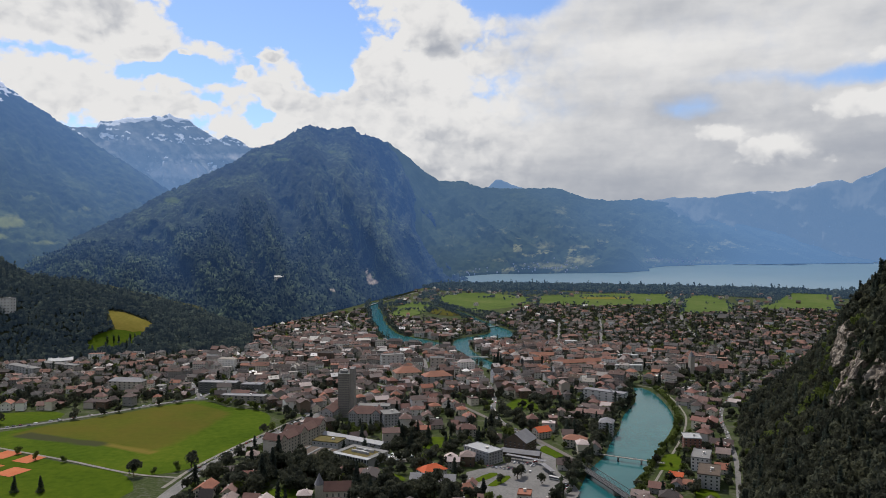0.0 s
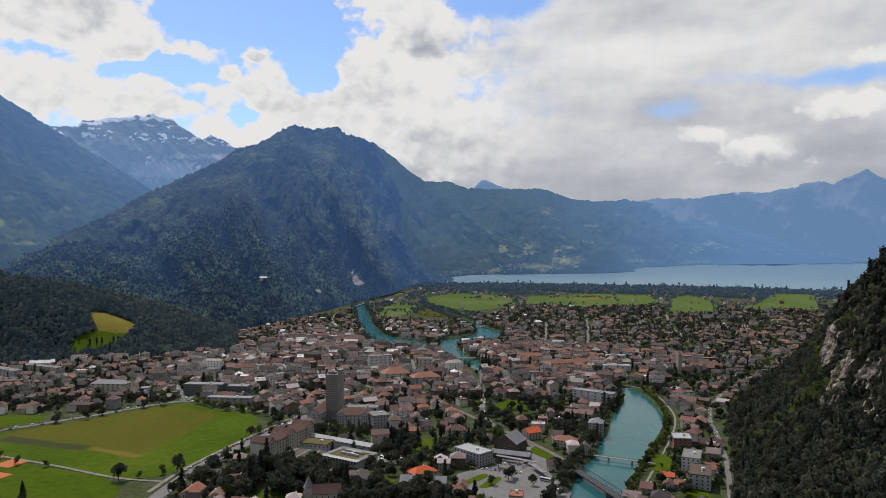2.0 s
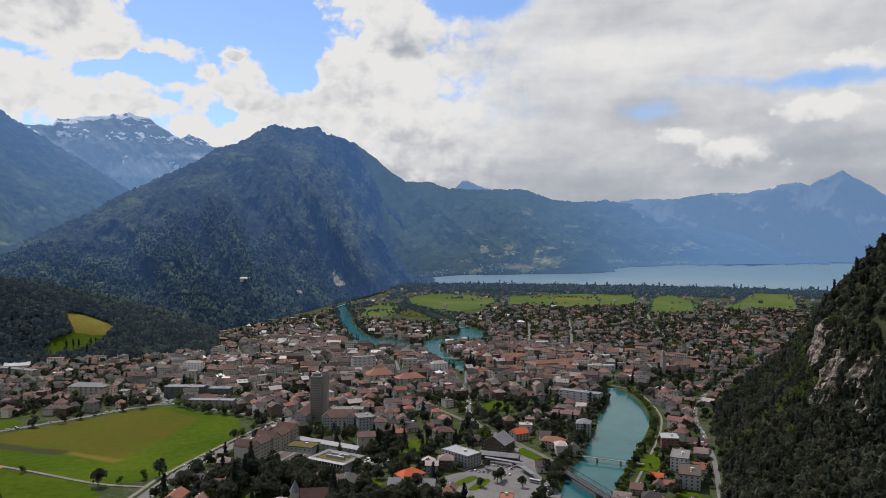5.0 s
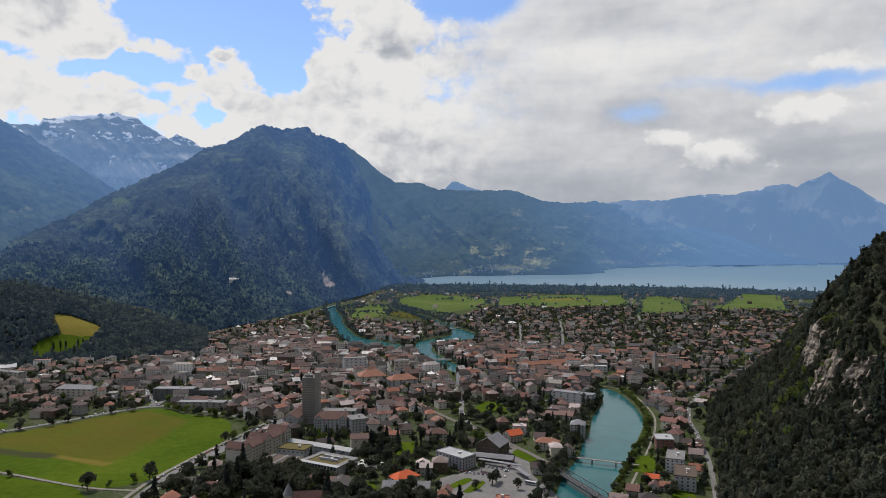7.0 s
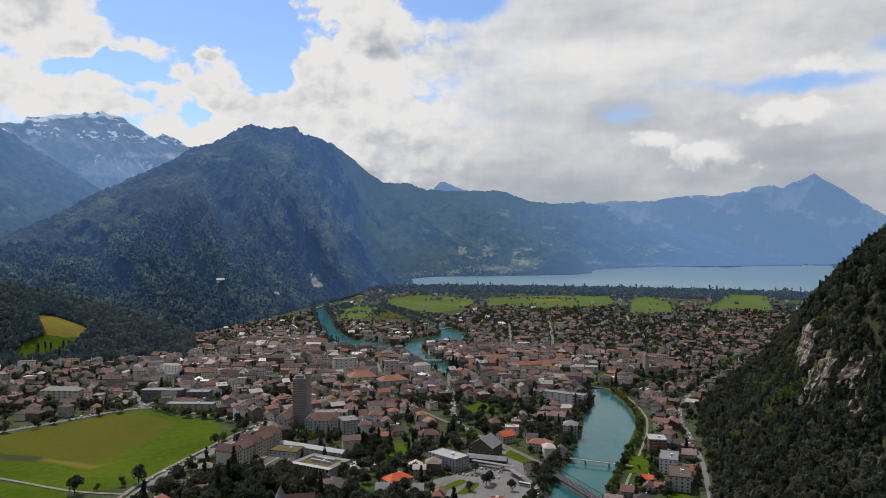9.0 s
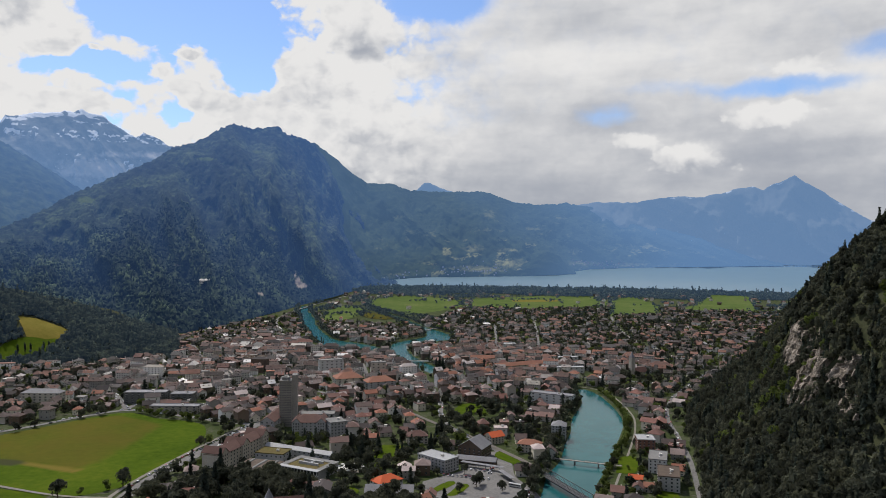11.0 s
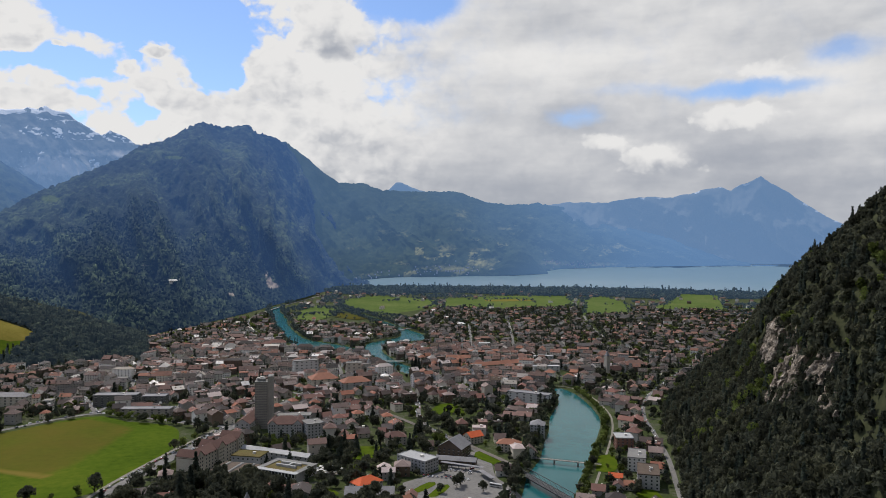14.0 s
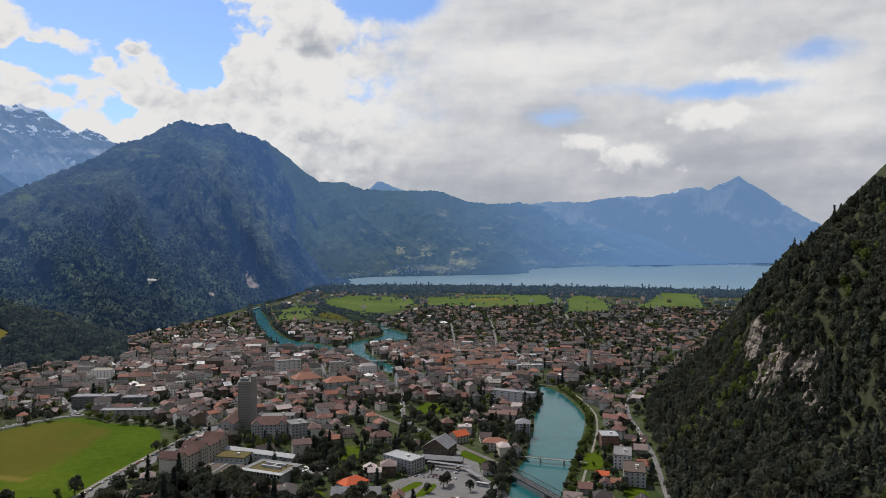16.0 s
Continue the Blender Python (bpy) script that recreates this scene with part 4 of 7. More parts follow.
OCTA_F = np.array([(0, 2, 4), (2, 1, 4), (1, 3, 4), (3, 0, 4), (2, 0, 5), (1, 2, 5), (3, 1, 5), (0, 3, 5)])


def unit(v):
    return v / np.maximum(1e-6, np.linalg.norm(v, axis=1, keepdims=True))


def leaves(rng, at, out, size):
    """Small leafy sprays, one triangle each, about the places given, facing roughly outwards."""
    n = unit(out + rng.normal(0, 0.5, at.shape))
    a = unit(np.cross(n, rng.normal(size=at.shape)))
    b = np.cross(n, a)
    t = np.array([0.0, 2.1, 4.2])[None] + rng.normal(0, 0.35, (len(at), 3))
    s = (size * (0.6 + 0.8 * rng.random(len(at))))[:, None, None]
    V = at[:, None] + s * (np.cos(t)[..., None] * a[:, None] + np.sin(t)[..., None] * b[:, None])
    return V.reshape(-1, 3), np.arange(3 * len(at)).reshape(-1, 3)


def with_core(V, F, c, rx, rz):
    return np.concatenate([V, OCTA_V * (rx, rx, rz) + c]), np.concatenate([F, OCTA_F + len(V)])


def crown(rng, n, r, h, z0, leaf, lobes=7):
    """A broad crown: uneven lobes about the stem, each covered with small sprays of leaves."""
    a, q, zz = rng.random(lobes) * 6.2832, r * 0.62 * np.sqrt(rng.random(lobes)), rng.random(lobes)
    c = np.stack([q * np.cos(a), q * np.sin(a), z0 + h * (0.2 + 0.55 * zz)], 1)
    lr = r * (0.42 + 0.28 * rng.random(lobes)) * (1 - 0.25 * zz)
    k = rng.integers(0, lobes, n)
    d = rng.normal(size=(n, 3))
    d[:, 2] = 0.9 * d[:, 2] + 0.4
    d = unit(d)
    at = c[k] + d * (lr[k] * (0.78 + 0.34 * rng.random(n)))[:, None] * (1, 1, 0.85 * h / (2 * r) + 0.15)
    return with_core(*leaves(rng, at, d, leaf), (0, 0, z0 + 0.45 * h), 0.6 * r, 0.38 * h)


def spruce(rng, r, h, n, leaf):
    """A conifer: drooping sprays about a stem, wide below and pointed above."""
    t = rng.random(n) ** 1.35
    a, tier = rng.random(n) * 6.2832, 0.82 + 0.18 * np.sin(t * 40)
    q = r * (1 - t) ** 0.85 * tier * (0.6 + 0.45 * rng.random(n))
    at = np.stack([q * np.cos(a), q * np.sin(a), h * (0.07 + 0.93 * t)], 1)
    d = np.stack([np.cos(a), np.sin(a), np.full(n, 0.75)], 1)
    return with_core(*leaves(rng, at, unit(d), leaf * 0.9), (0, 0, 0.42 * h), 0.42 * r, 0.46 * h)


def trunk_mesh(rng, h, r, limbs):
    bm = bmesh.new()

    def limb(a, b, r0, r1, n=6):
        d = (Vector(b) - Vector(a))
        m = Matrix.Translation((Vector(a) + Vector(b)) / 2) @ d.to_track_quat("Z", "Y").to_matrix().to_4x4()
        bmesh.ops.create_cone(bm, segments=n, radius1=r0, radius2=r1, depth=d.length, cap_ends=True, matrix=m)
    limb((0, 0, -0.5), (0.1, 0.05, h), r, r * 0.45)
    for k in range(limbs):
        a = k * 6.2832 / max(1, limbs) + rng.random()
        z = h * (0.6 + 0.35 * rng.random())
        limb((0, 0, z), (1.9 * math.cos(a), 1.9 * math.sin(a), z + 1.6 + rng.random()), r * 0.4, r * 0.12, 5)
    me = bpy.data.meshes.new("trunk")
    bm.to_mesh(me)
    bm.free()
    me.materials.append(M["bark"])
    return me


M["crag"] = material("weathered_limestone", [(0.05, 0.046, 0.04), (0.15, 0.128, 0.105), (0.42, 0.37, 0.315)], 0.12, 0.6, 0.9, 0.7, 0.7)


def tree_thing(kind, rng, label):
    """A tree of two parts: trunk and crown."""
    if kind == "spruce":
        V, F = spruce(rng, 4.0, 15, 460, 0.85)
        tr, mat = trunk_mesh(rng, 4, 0.3, 0), "needle"
    elif kind == "poplar":
        V, F = crown(rng, 300, 1.9, 19, 1.5, 0.9, 12)
        tr, mat = trunk_mesh(rng, 12, 0.35, 4), "needle"
    elif kind == "bushy":
        V, F = crown(rng, 340, 3.0, 5.6, 1.4, 0.62, 8)
        tr, mat = trunk_mesh(rng, 3.2, 0.22, 4), "light_leaf"
    else:
        V, F = crown(rng, 560, 4.6, 8.6, 2.4, 0.78, 10)
        tr, mat = trunk_mesh(rng, 5.5, 0.38, 5), "leaf"
    root = new(kind + "_tree" if kind in ("spruce", "poplar") else "broadleaf_tree")
    me = mesh_from("crown", V.tolist(), F.tolist(), [M[mat]])
    attribute(me, "tint", np.full(len(V), 0.35 + 0.3 * rng.random()))
    c = new("crown", me)
    t = new("trunk", tr)
    c.parent = t.parent = root
    return tagged(root, label, "tree", "trees in the town")


def scatter(name, places, protos, mats, label, category="tree", smooth=False):
    """Very many trees as one piece. places: x, y, z, scale, height scale, kind."""
    V, F, MI, T, b = [], [], [], [], 0
    rng = np.random.default_rng(len(places))
    turn = rng.random(len(places)) * 6.2832
    for (x, y, z, s, hs, k), a in zip(places, turn):
        pv, pf, pm = protos[int(k)]
        c, sn = math.cos(a) * s, math.sin(a) * s
        V.append(np.stack([x + pv[:, 0] * c - pv[:, 1] * sn, y + pv[:, 0] * sn + pv[:, 1] * c, z + pv[:, 2] * s * hs], 1))
        F.append(pf + b)
        MI.append(np.full(len(pf), pm, np.int32))
        T.append(np.full(len(pv), rng.random()))
        b += len(pv)
    V, F, MI = np.concatenate(V), np.concatenate(F), np.concatenate(MI)
    me = bpy.data.meshes.new(name)
    me.vertices.add(len(V))
    me.vertices.foreach_set("co", V.ravel())
    me.loops.add(F.size)
    me.loops.foreach_set("vertex_index", F.ravel().astype(np.int32))
    me.polygons.add(len(F))
    me.polygons.foreach_set("loop_start", np.arange(0, F.size, 3))
    me.polygons.foreach_set("material_index", MI)
    me.polygons.foreach_set("use_smooth", np.full(len(F), smooth))
    me.update(calc_edges=True)
    attribute(me, "tint", np.concatenate(T))
    for m in mats:
        me.materials.append(m)
    return tagged(new(name, me), label, category, kind="stuff")


rng = np.random.default_rng(7)
MID = [(*crown(rng, 150, 4.3, 8.2, 1.8, 1.25), 0) for _ in range(5)] + [(*spruce(rng, 3.7, 13.5, 120, 1.3), 1) for _ in range(4)] + [(*crown(rng, 130, 3.6, 7.0, 1.5, 1.1), 2) for _ in range(2)]
LOW = [(*crown(rng, 52, 4.2, 7.6, 1.6, 1.9, 5), 0) for _ in range(5)] + [(*spruce(rng, 3.7, 13.5, 44, 1.9), 1) for _ in range(4)] + [(*crown(rng, 46, 4.0, 6.4, 1.5, 1.8, 5), 2) for _ in range(2)]
TINY = [(*crown(rng, 17, 4.2, 7.0, 1.6, 2.7, 4), 0) for _ in range(5)] + [(*spruce(rng, 3.2, 15, 15, 2.5), 1) for _ in range(4)] + [(*crown(rng, 15, 4.0, 6.0, 1.5, 2.6, 4), 2) for _ in range(2)]
TREE_MATS = [M["leaf"], M["needle"], M["light_leaf"]]
BELT_MATS = [M["belt_leaf"], M["belt_leaf"], M["belt_leaf"]]


def jitter_grid(x0, x1, y0, y1, step, r, amount=0.8):
    gx, gy = np.meshgrid(np.arange(x0, x1, step), np.arange(y0, y1, step))
    gx, gy = gx.ravel(), gy.ravel()
    return gx + (r.random(len(gx)) - 0.5) * step * amount, gy + (r.random(len(gy)) - 0.5) * step * amount


SLOPE = [(*crown(rng, 150, 4.2, 9.0, 1.2, 1.1), 0) for _ in range(6)] + [(*spruce(rng, 3.1, 13, 105, 1.3), 1) for _ in range(4)] + [(*crown(rng, 140, 3.8, 7.4, 1.2, 1.0), 2) for _ in range(3)]


def cliff_bare(y, z):
    """How bare the rock face is at a height: 1 naked limestone, 0 overgrown."""
    y, z = np.asarray(y, float), np.asarray(z, float)
    spot = np.zeros(np.shape(y))
    for a, b, ra, rb, k in ((655, 130, 22, 22, 1.1), (605, 110, 24, 24, 1.1), (550, 114, 22, 20, 1.0), (575, 132, 16, 12, 0.9), (520, 128, 20, 14, 1.0), (485, 110, 20, 14, 0.9), (868, 26, 16, 12, 1.1), (700, 66, 14, 8, 0.7), (585, 46, 10, 8, 0.9)):
        spot = np.maximum(spot, k * np.exp(-((y - a) / ra) ** 2 - ((z - b) / rb) ** 2))
    return spot * (0.62 + 0.75 * fbm(y / 6, z / 15, 4, 71)) + 0.28 * fbm(y / 3.4, z / 6, 3, 72)


def hillside_woods():
    """The steep slope beside the flight."""
    x, y = jitter_grid(-40, 1300, 200, 2300, 7.0, rng)
    u = slope_in(x, y)
    az = np.degrees(np.arctan2(x - CX, y - CY))
    keep = (u > -1) & (u < 42 + 0.42 * np.maximum(0, y - 160)) & (u < 210) & (az < 37)
    keep &= (y < 1150) | (rng.random(len(x)) < 0.5)
    x, y, u = x[keep], y[keep], u[keep]
    z = land(x, y, False)
    bare = cliff_bare(y, z)
    keep = (bare < 0.40) | ((y < 560) & (rng.random(len(x)) < 0.55))
    x, y, z, u = x[keep], y[keep], z[keep], u[keep]
    # a brighter band of young broadleaves runs down from the cliff, lone fresh crowns elsewhere
    bright = (np.abs(z - 30 - 0.85 * (700 - y)) < 15) & (y > 560) & (y < 740)
    fresh = smooth01(vnoise(x / 24, y / 24, 17) + 0.5 * vnoise(x / 70, y / 70, 18), 0.45, 0.9)
    pick = rng.random(len(x))
    kind = np.where(pick < 0.87, rng.integers(0, 6, len(x)), rng.integers(6, 10, len(x)))
    kind = np.where((bright & (rng.random(len(x)) < 0.6)) | (rng.random(len(x)) < 0.4 * fresh), rng.integers(10, 13, len(x)), kind)
    s = 0.7 + 0.6 * rng.random(len(x)) + 0.15 * vnoise(x / 30, y / 30, 4)
    # scrub and small trees cling to the ledges of the cliff
    cx, cy = jitter_grid(190, 420, 440, 720, 3.0, rng)
    cz = land(cx, cy, False)
    k = (slope_in(cx, cy) > 40) & (cz > 60) & (cz < 165) & (cliff_bare(cy, cz) < 0.42) & (rng.random(len(cx)) < np.where(np.abs(land(cx + 2, cy, False) - cz) > 4, 0.85, 0.2))
    n = int(k.sum())
    x, y, z = np.concatenate([x, cx[k] - 1.2]), np.concatenate([y, cy[k]]), np.concatenate([z, cz[k]])
    kind, s = np.concatenate([kind, rng.integers(0, 10, n)]), np.concatenate([s, 0.4 + 0.45 * rng.random(n)])
    scatter("hillside_woods", list(zip(x, y, z - 1.0, s, 0.9 + 0.45 * rng.random(len(x)), kind)), SLOPE, TREE_MATS, "dark mixed woodland covering the steep slope", "woodland")


hillside_woods()


def hill_woods():
    x, y = jitter_grid(-1500, -450, 1000, 2050, 7.6, rng)
    az, R = np.degrees(np.arctan2(x - CX, y - CY)), np.hypot(x - CX, y - CY)
    keep = (R > 1462 + 25 * vnoise(x / 60, y / 60, 8)) & (R < 1830) & (az > -43) & (az < -18.5) & ~inside(x, y, YELLOW) & ~inside(x, y, GREEN_SLOPE)
    keep &= line_distance(x, y, YELLOW + YELLOW[:1]) > 6
    x, y = x[keep], y[keep]
    kind = np.where(rng.random(len(x)) < 0.8, rng.integers(0, 5, len(x)), rng.integers(5, 9, len(x)))
    scatter("hill_woods", list(zip(x, y, land(x, y, False) - 1, 0.85 + 0.75 * rng.random(len(x)), 0.9 + 0.4 * rng.random(len(x)), kind)), LOW, [M["lit_hill_leaf"], M["lit_hill_leaf"], M["light_leaf"]], "dark mixed woodland on the rounded hill", "woodland")


hill_woods()


def rock_face(name, y0, y1, z0, z1, label):
    """Bare limestone between the trees: a broken sheet of ribs and ledges standing proud of the slope."""
    ys, zs = np.arange(y0, y1, 1.3), np.arange(z0, z1, 1.1)
    X = np.zeros((len(zs), len(ys)))
    for j, y in enumerate(ys):
        xs = np.interp(y, FOOT_Y, FOOT_X) + np.arange(0, 190, 0.8)
        h = np.maximum.accumulate(land(xs, np.full(len(xs), y), False))
        X[:, j] = np.interp(zs, h, xs)
    Y, Z = np.meshgrid(ys, zs)
    ribs = fbm(Y / 7, Z / 26, 4, 81, True) + 0.6 * fbm(Y / 3.0, Z / 7, 3, 82, True)
    ledge = fbm(Y / 30, Z / 5.5, 3, 83, True)
    X = X - 3.8 - 2.4 * ribs - 1.3 * ledge
    Y = Y + 0.9 * fbm(Y / 4, Z / 4, 2, 84)
    bare = cliff_bare(Y, Z)
    ok = bare > 0.33
    cell = ok[:-1, :-1] & ok[1:, :-1] & ok[:-1, 1:] & ok[1:, 1:]
    i = np.arange(X.size).reshape(X.shape)
    q = np.stack([i[:-1, :-1], i[1:, :-1], i[1:, 1:], i[:-1, 1:]], -1)[cell]
    used, inv = np.unique(q.ravel(), return_inverse=True)
    V = np.stack([X, Y, Z], -1).reshape(-1, 3)[used]
    n = len(V)
    F = inv.reshape(-1, 4)
    # the sheet has a back and an edge
    back = V + (8.0, 0, 0)
    count = {}
    for f in F.tolist():
        for a, b in zip(f, f[1:] + f[:1]):
            count[(a, b)] = 1
    rim = [(b, a, a + n, b + n) for a, b in count if (b, a) not in count]
    me = mesh_from(name, np.concatenate([V, back]).tolist(), F.tolist() + rim, [M["crag"]])
    tagged(new(name, me), label, "rocks", kind="stuff")


rock_face("cliff", 440, 690, 55, 165, "broken pale limestone cliff with ledges between the trees")
rock_face("crag", 835, 900, 8, 50, "small pale crag among trees above the road")

# ---------------------------------------------------------------- houses


def part(name, bm, mat, parent, label="", smooth=False):
    me = bpy.data.meshes.new(name)
    bm.normal_update()
    bm.to_mesh(me)
    bm.free()
    for m in (mat if isinstance(mat, list) else [mat]):
        me.materials.append(m)
    ob = new(name, me)
    ob.parent = parent
    if label:
        ob["label"] = label
    return ob


def box(bm, x0, x1, y0, y1, z0, z1, bevel=0.0):
    r = bmesh.ops.create_cube(bm, size=1.0, matrix=Matrix.Translation(((x0 + x1) / 2, (y0 + y1) / 2, (z0 + z1) / 2)) @ Matrix.Diagonal((x1 - x0, y1 - y0, z1 - z0, 1)))
    if bevel:
        es = {e for v in r["verts"] for e in v.link_edges}
        bmesh.ops.bevel(bm, geom=list(es), offset=bevel, segments=1, affect="EDGES")


def prism(bm, pts_a, pts_b):
    """A solid between two matching outlines."""
    a, b = [bm.verts.new(p) for p in pts_a], [bm.verts.new(p) for p in pts_b]
    n = len(a)
    bm.faces.new(a[::-1])
    bm.faces.new(b)
    for k in range(n):
        bm.faces.new((a[k], a[(k + 1) % n], b[(k + 1) % n], b[k]))


def pane_mesh(w, h):
    """A window: a pane in a slightly proud frame with a crossbar."""
    key = (round(w, 2), round(h, 2))
    if key not in pane_cache:
        bm = bmesh.new()
        box(bm, -w / 2, w / 2, -0.06, 0.02, 0, h)
        for f in bm.faces:
            f.material_index = 0
        n0 = len(bm.faces)
        box(bm, -w / 2 - 0.12, w / 2 + 0.12, -0.12, 0.0, -0.14, 0.0)
        bm.faces.ensure_lookup_table()
        for f in bm.faces[n0:]:
            f.material_index = 1
        me = bpy.data.meshes.new("window")
        bm.to_mesh(me)
        bm.free()
        me.materials.append(M["glass"])
        me.materials.append(M["trim"])
        pane_cache[key] = me
    return pane_cache[key]


pane_cache = {}
M["trim"] = material("pale_trim", [(0.5, 0.48, 0.45), (0.6, 0.58, 0.55)], 0.2, 2, 0.8)
M["flat_roof"] = material("gravelled_flat_roof", [(0.15, 0.148, 0.145), (0.22, 0.218, 0.21)], 0.06, 0.6, 0.9)
M["white_roof"] = material("pale_metal_roof", [(0.25, 0.255, 0.26), (0.36, 0.365, 0.37)], 0.05, 0.5, 0.6)
M["green_roof"] = material("planted_roof", [(0.075, 0.065, 0.028), (0.125, 0.10, 0.045), (0.075, 0.085, 0.03)], 0.08, 0.6, 0.95)
M["slate"] = material("slate_roof", [(0.13, 0.13, 0.14), (0.20, 0.20, 0.21)], 0.08, 0.8, 0.7)
M["red_tile"] = material("red_tile_roof", [(0.078, 0.040, 0.034), (0.115, 0.062, 0.05)], 0.1, 1.0, 0.85, 0.08, 1.5)
M["orange_tile"] = material("new_orange_tile_roof", [(0.42, 0.075, 0.022), (0.50, 0.10, 0.032)], 0.1, 1.0, 0.8, 0.08, 1.5)
M["old_orange"] = material("weathered_orange_tile", [(0.20, 0.085, 0.055), (0.27, 0.125, 0.08)], 0.1, 1.0, 0.85)
M["concrete"] = material("grey_concrete_facade", [(0.20, 0.185, 0.165), (0.28, 0.26, 0.235)], 0.08, 0.6, 0.85)
M["dark_wood"] = material("dark_stained_timber", [(0.06, 0.042, 0.032), (0.10, 0.075, 0.055)], 0.2, 2.0, 0.85)
M["cream"] = material("cream_render", [(0.34, 0.315, 0.27), (0.44, 0.41, 0.355)], 0.1, 0.8, 0.9)
M["grey_render"] = material("grey_render", [(0.30, 0.30, 0.30), (0.38, 0.38, 0.38)], 0.1, 0.8, 0.9)
M["white_render"] = material("white_render", [(0.42, 0.42, 0.41), (0.52, 0.52, 0.51)], 0.1, 0.8, 0.9)
M["brown_render"] = material("brown_red_cladding", [(0.16, 0.085, 0.065), (0.22, 0.12, 0.095)], 0.1, 0.8, 0.9)
M["tower_glass"] = material("grey_window_glass", [(0.10, 0.10, 0.10), (0.16, 0.155, 0.15)], 0.2, 1.0, 0.3, spec=0.4)
M["dark_grey"] = material("dark_grey_cladding", [(0.07, 0.075, 0.075), (0.12, 0.125, 0.12)], 0.1, 0.8, 0.8)
M["steel"] = material("painted_steel", [(0.05, 0.052, 0.055), (0.09, 0.095, 0.10)], 0.3, 2.0, 0.7)


def building(name, label, w, d, h, roof="gable", pitch=0.5, over=0.7, floors=3, bays=4, side_bays=3, wall=None, cover=None, category="house", chimneys=1, group="", sides="flr", attic=True, win=(1.2, 1.5)):
    """A building about its own middle: wall, roof, chimneys and windows as parts. w along x (the front looks to -y), d along y."""
    wall, cover = wall or M["wall"], cover or M["roof"]
    root = new(name)
    bm = bmesh.new()
    x, y = w / 2, d / 2
    box(bm, -x, x, -y, y, -1.0, h)
    rise = pitch * d / 2
    if roof == "gable":
        prism(bm, [(-x, -y, h), (-x, y, h), (-x, 0, h + rise - 0.02)][::-1], [(x, -y, h), (x, y, h), (x, 0, h + rise - 0.02)][::-1])
    body = part("wall", bm, wall, root)
    bm = bmesh.new()
    t = 0.28
    if roof == "gable":
        X = x + over
        for s in (-1, 1):
            e = (s * (y + over), h - pitch * over)
            a = [(-X, e[0], e[1]), (-X, 0, h + rise), (-X, 0, h + rise + t), (-X, e[0], e[1] + t)]
            b = [(X, p[1], p[2]) for p in a]
            prism(bm, a if s > 0 else a[::-1], b if s > 0 else b[::-1])
    elif roof in ("hip", "pyramid"):
        X, Y = x + over, y + over
        z0 = h - 0.1
        m = min(X, Y)
        r = pitch * m
        rx, ry = (X - m, 0) if X >= Y else (0, Y - m)
        if roof == "pyramid":
            r = pitch * m * 2
        base = [bm.verts.new(p) for p in ((-X, -Y, z0), (X, -Y, z0), (X, Y, z0), (-X, Y, z0))]
        low = [bm.verts.new((v.co.x, v.co.y, z0 - 0.25)) for v in base]
        bm.faces.new(low[::-1])
        for k in range(4):
            bm.faces.new((low[k], low[(k + 1) % 4], base[(k + 1) % 4], base[k]))
        if max(rx, ry) < 0.1:
            top = bm.verts.new((0, 0, z0 + r))
            for k in range(4):
                bm.faces.new((base[k], base[(k + 1) % 4], top))
        elif rx > 0:
            a, b = bm.verts.new((-rx, 0, z0 + r)), bm.verts.new((rx, 0, z0 + r))
            bm.faces.new((base[0], base[1], b, a))
            bm.faces.new((base[1], base[2], b))
            bm.faces.new((base[2], base[3], a, b))
            bm.faces.new((base[3], base[0], a))
        else:
            a, b = bm.verts.new((0, -ry, z0 + r)), bm.verts.new((0, ry, z0 + r))
            bm.faces.new((base[0], base[1], a))
            bm.faces.new((base[1], base[2], b, a))
            bm.faces.new((base[2], base[3], b))
            bm.faces.new((base[3], base[0], a, b))
    else:
        box(bm, -x - 0.3, x + 0.3, -y - 0.3, y + 0.3, h + 0.004, h + 0.5)
        for q in ((-x - 0.3, x + 0.3, -y - 0.3, -y + 0.1), (-x - 0.3, x + 0.3, y - 0.1, y + 0.3), (-x - 0.3, -x + 0.1, -y + 0.1, y - 0.1), (x - 0.1, x + 0.3, -y + 0.1, y - 0.1)):
            box(bm, *q, h + 0.504, h + 0.95)
    top = part("roof", bm, cover, root)
    for k in range(chimneys):
        bm = bmesh.new()
        cx = -x * 0.5 + k * x * 0.9 / max(1, chimneys - 1) if chimneys > 1 else x * 0.3
        if roof in ("gable", "hip", "pyramid"):
            cy = y * 0.35
            z0 = h + (rise * 0.4 if roof == "gable" else pitch * min(x, y) * 0.4)
            box(bm, cx - 0.4, cx + 0.4, cy - 0.4, cy + 0.4, z0, z0 + 2.0)
            box(bm, cx - 0.5, cx + 0.5, cy - 0.5, cy + 0.5, z0 + 2.0, z0 + 2.2)
        else:
            box(bm, cx - 1.2, cx + 1.2, -1.0, 1.4, h + 0.5, h + 2.2)
            box(bm, cx - 1.35, cx + 1.35, -1.15, 1.55, h + 2.2, h + 2.4)
        part("chimney" if roof != "flat" else "roof_hatch", bm, M["trim"], top)
    fh = h / floors
    pane = pane_mesh(*win)
    for f in range(floors):
        z = f * fh + (fh - win[1]) * 0.55
        for side, n, span in (("f", bays, w), ("l", side_bays, d), ("r", side_bays, d)):
            if side not in sides:
                continue
            for k in range(n):
                q = -span / 2 + span * (k + 0.5) / n
                o = new("window", pane)
                o.parent = body
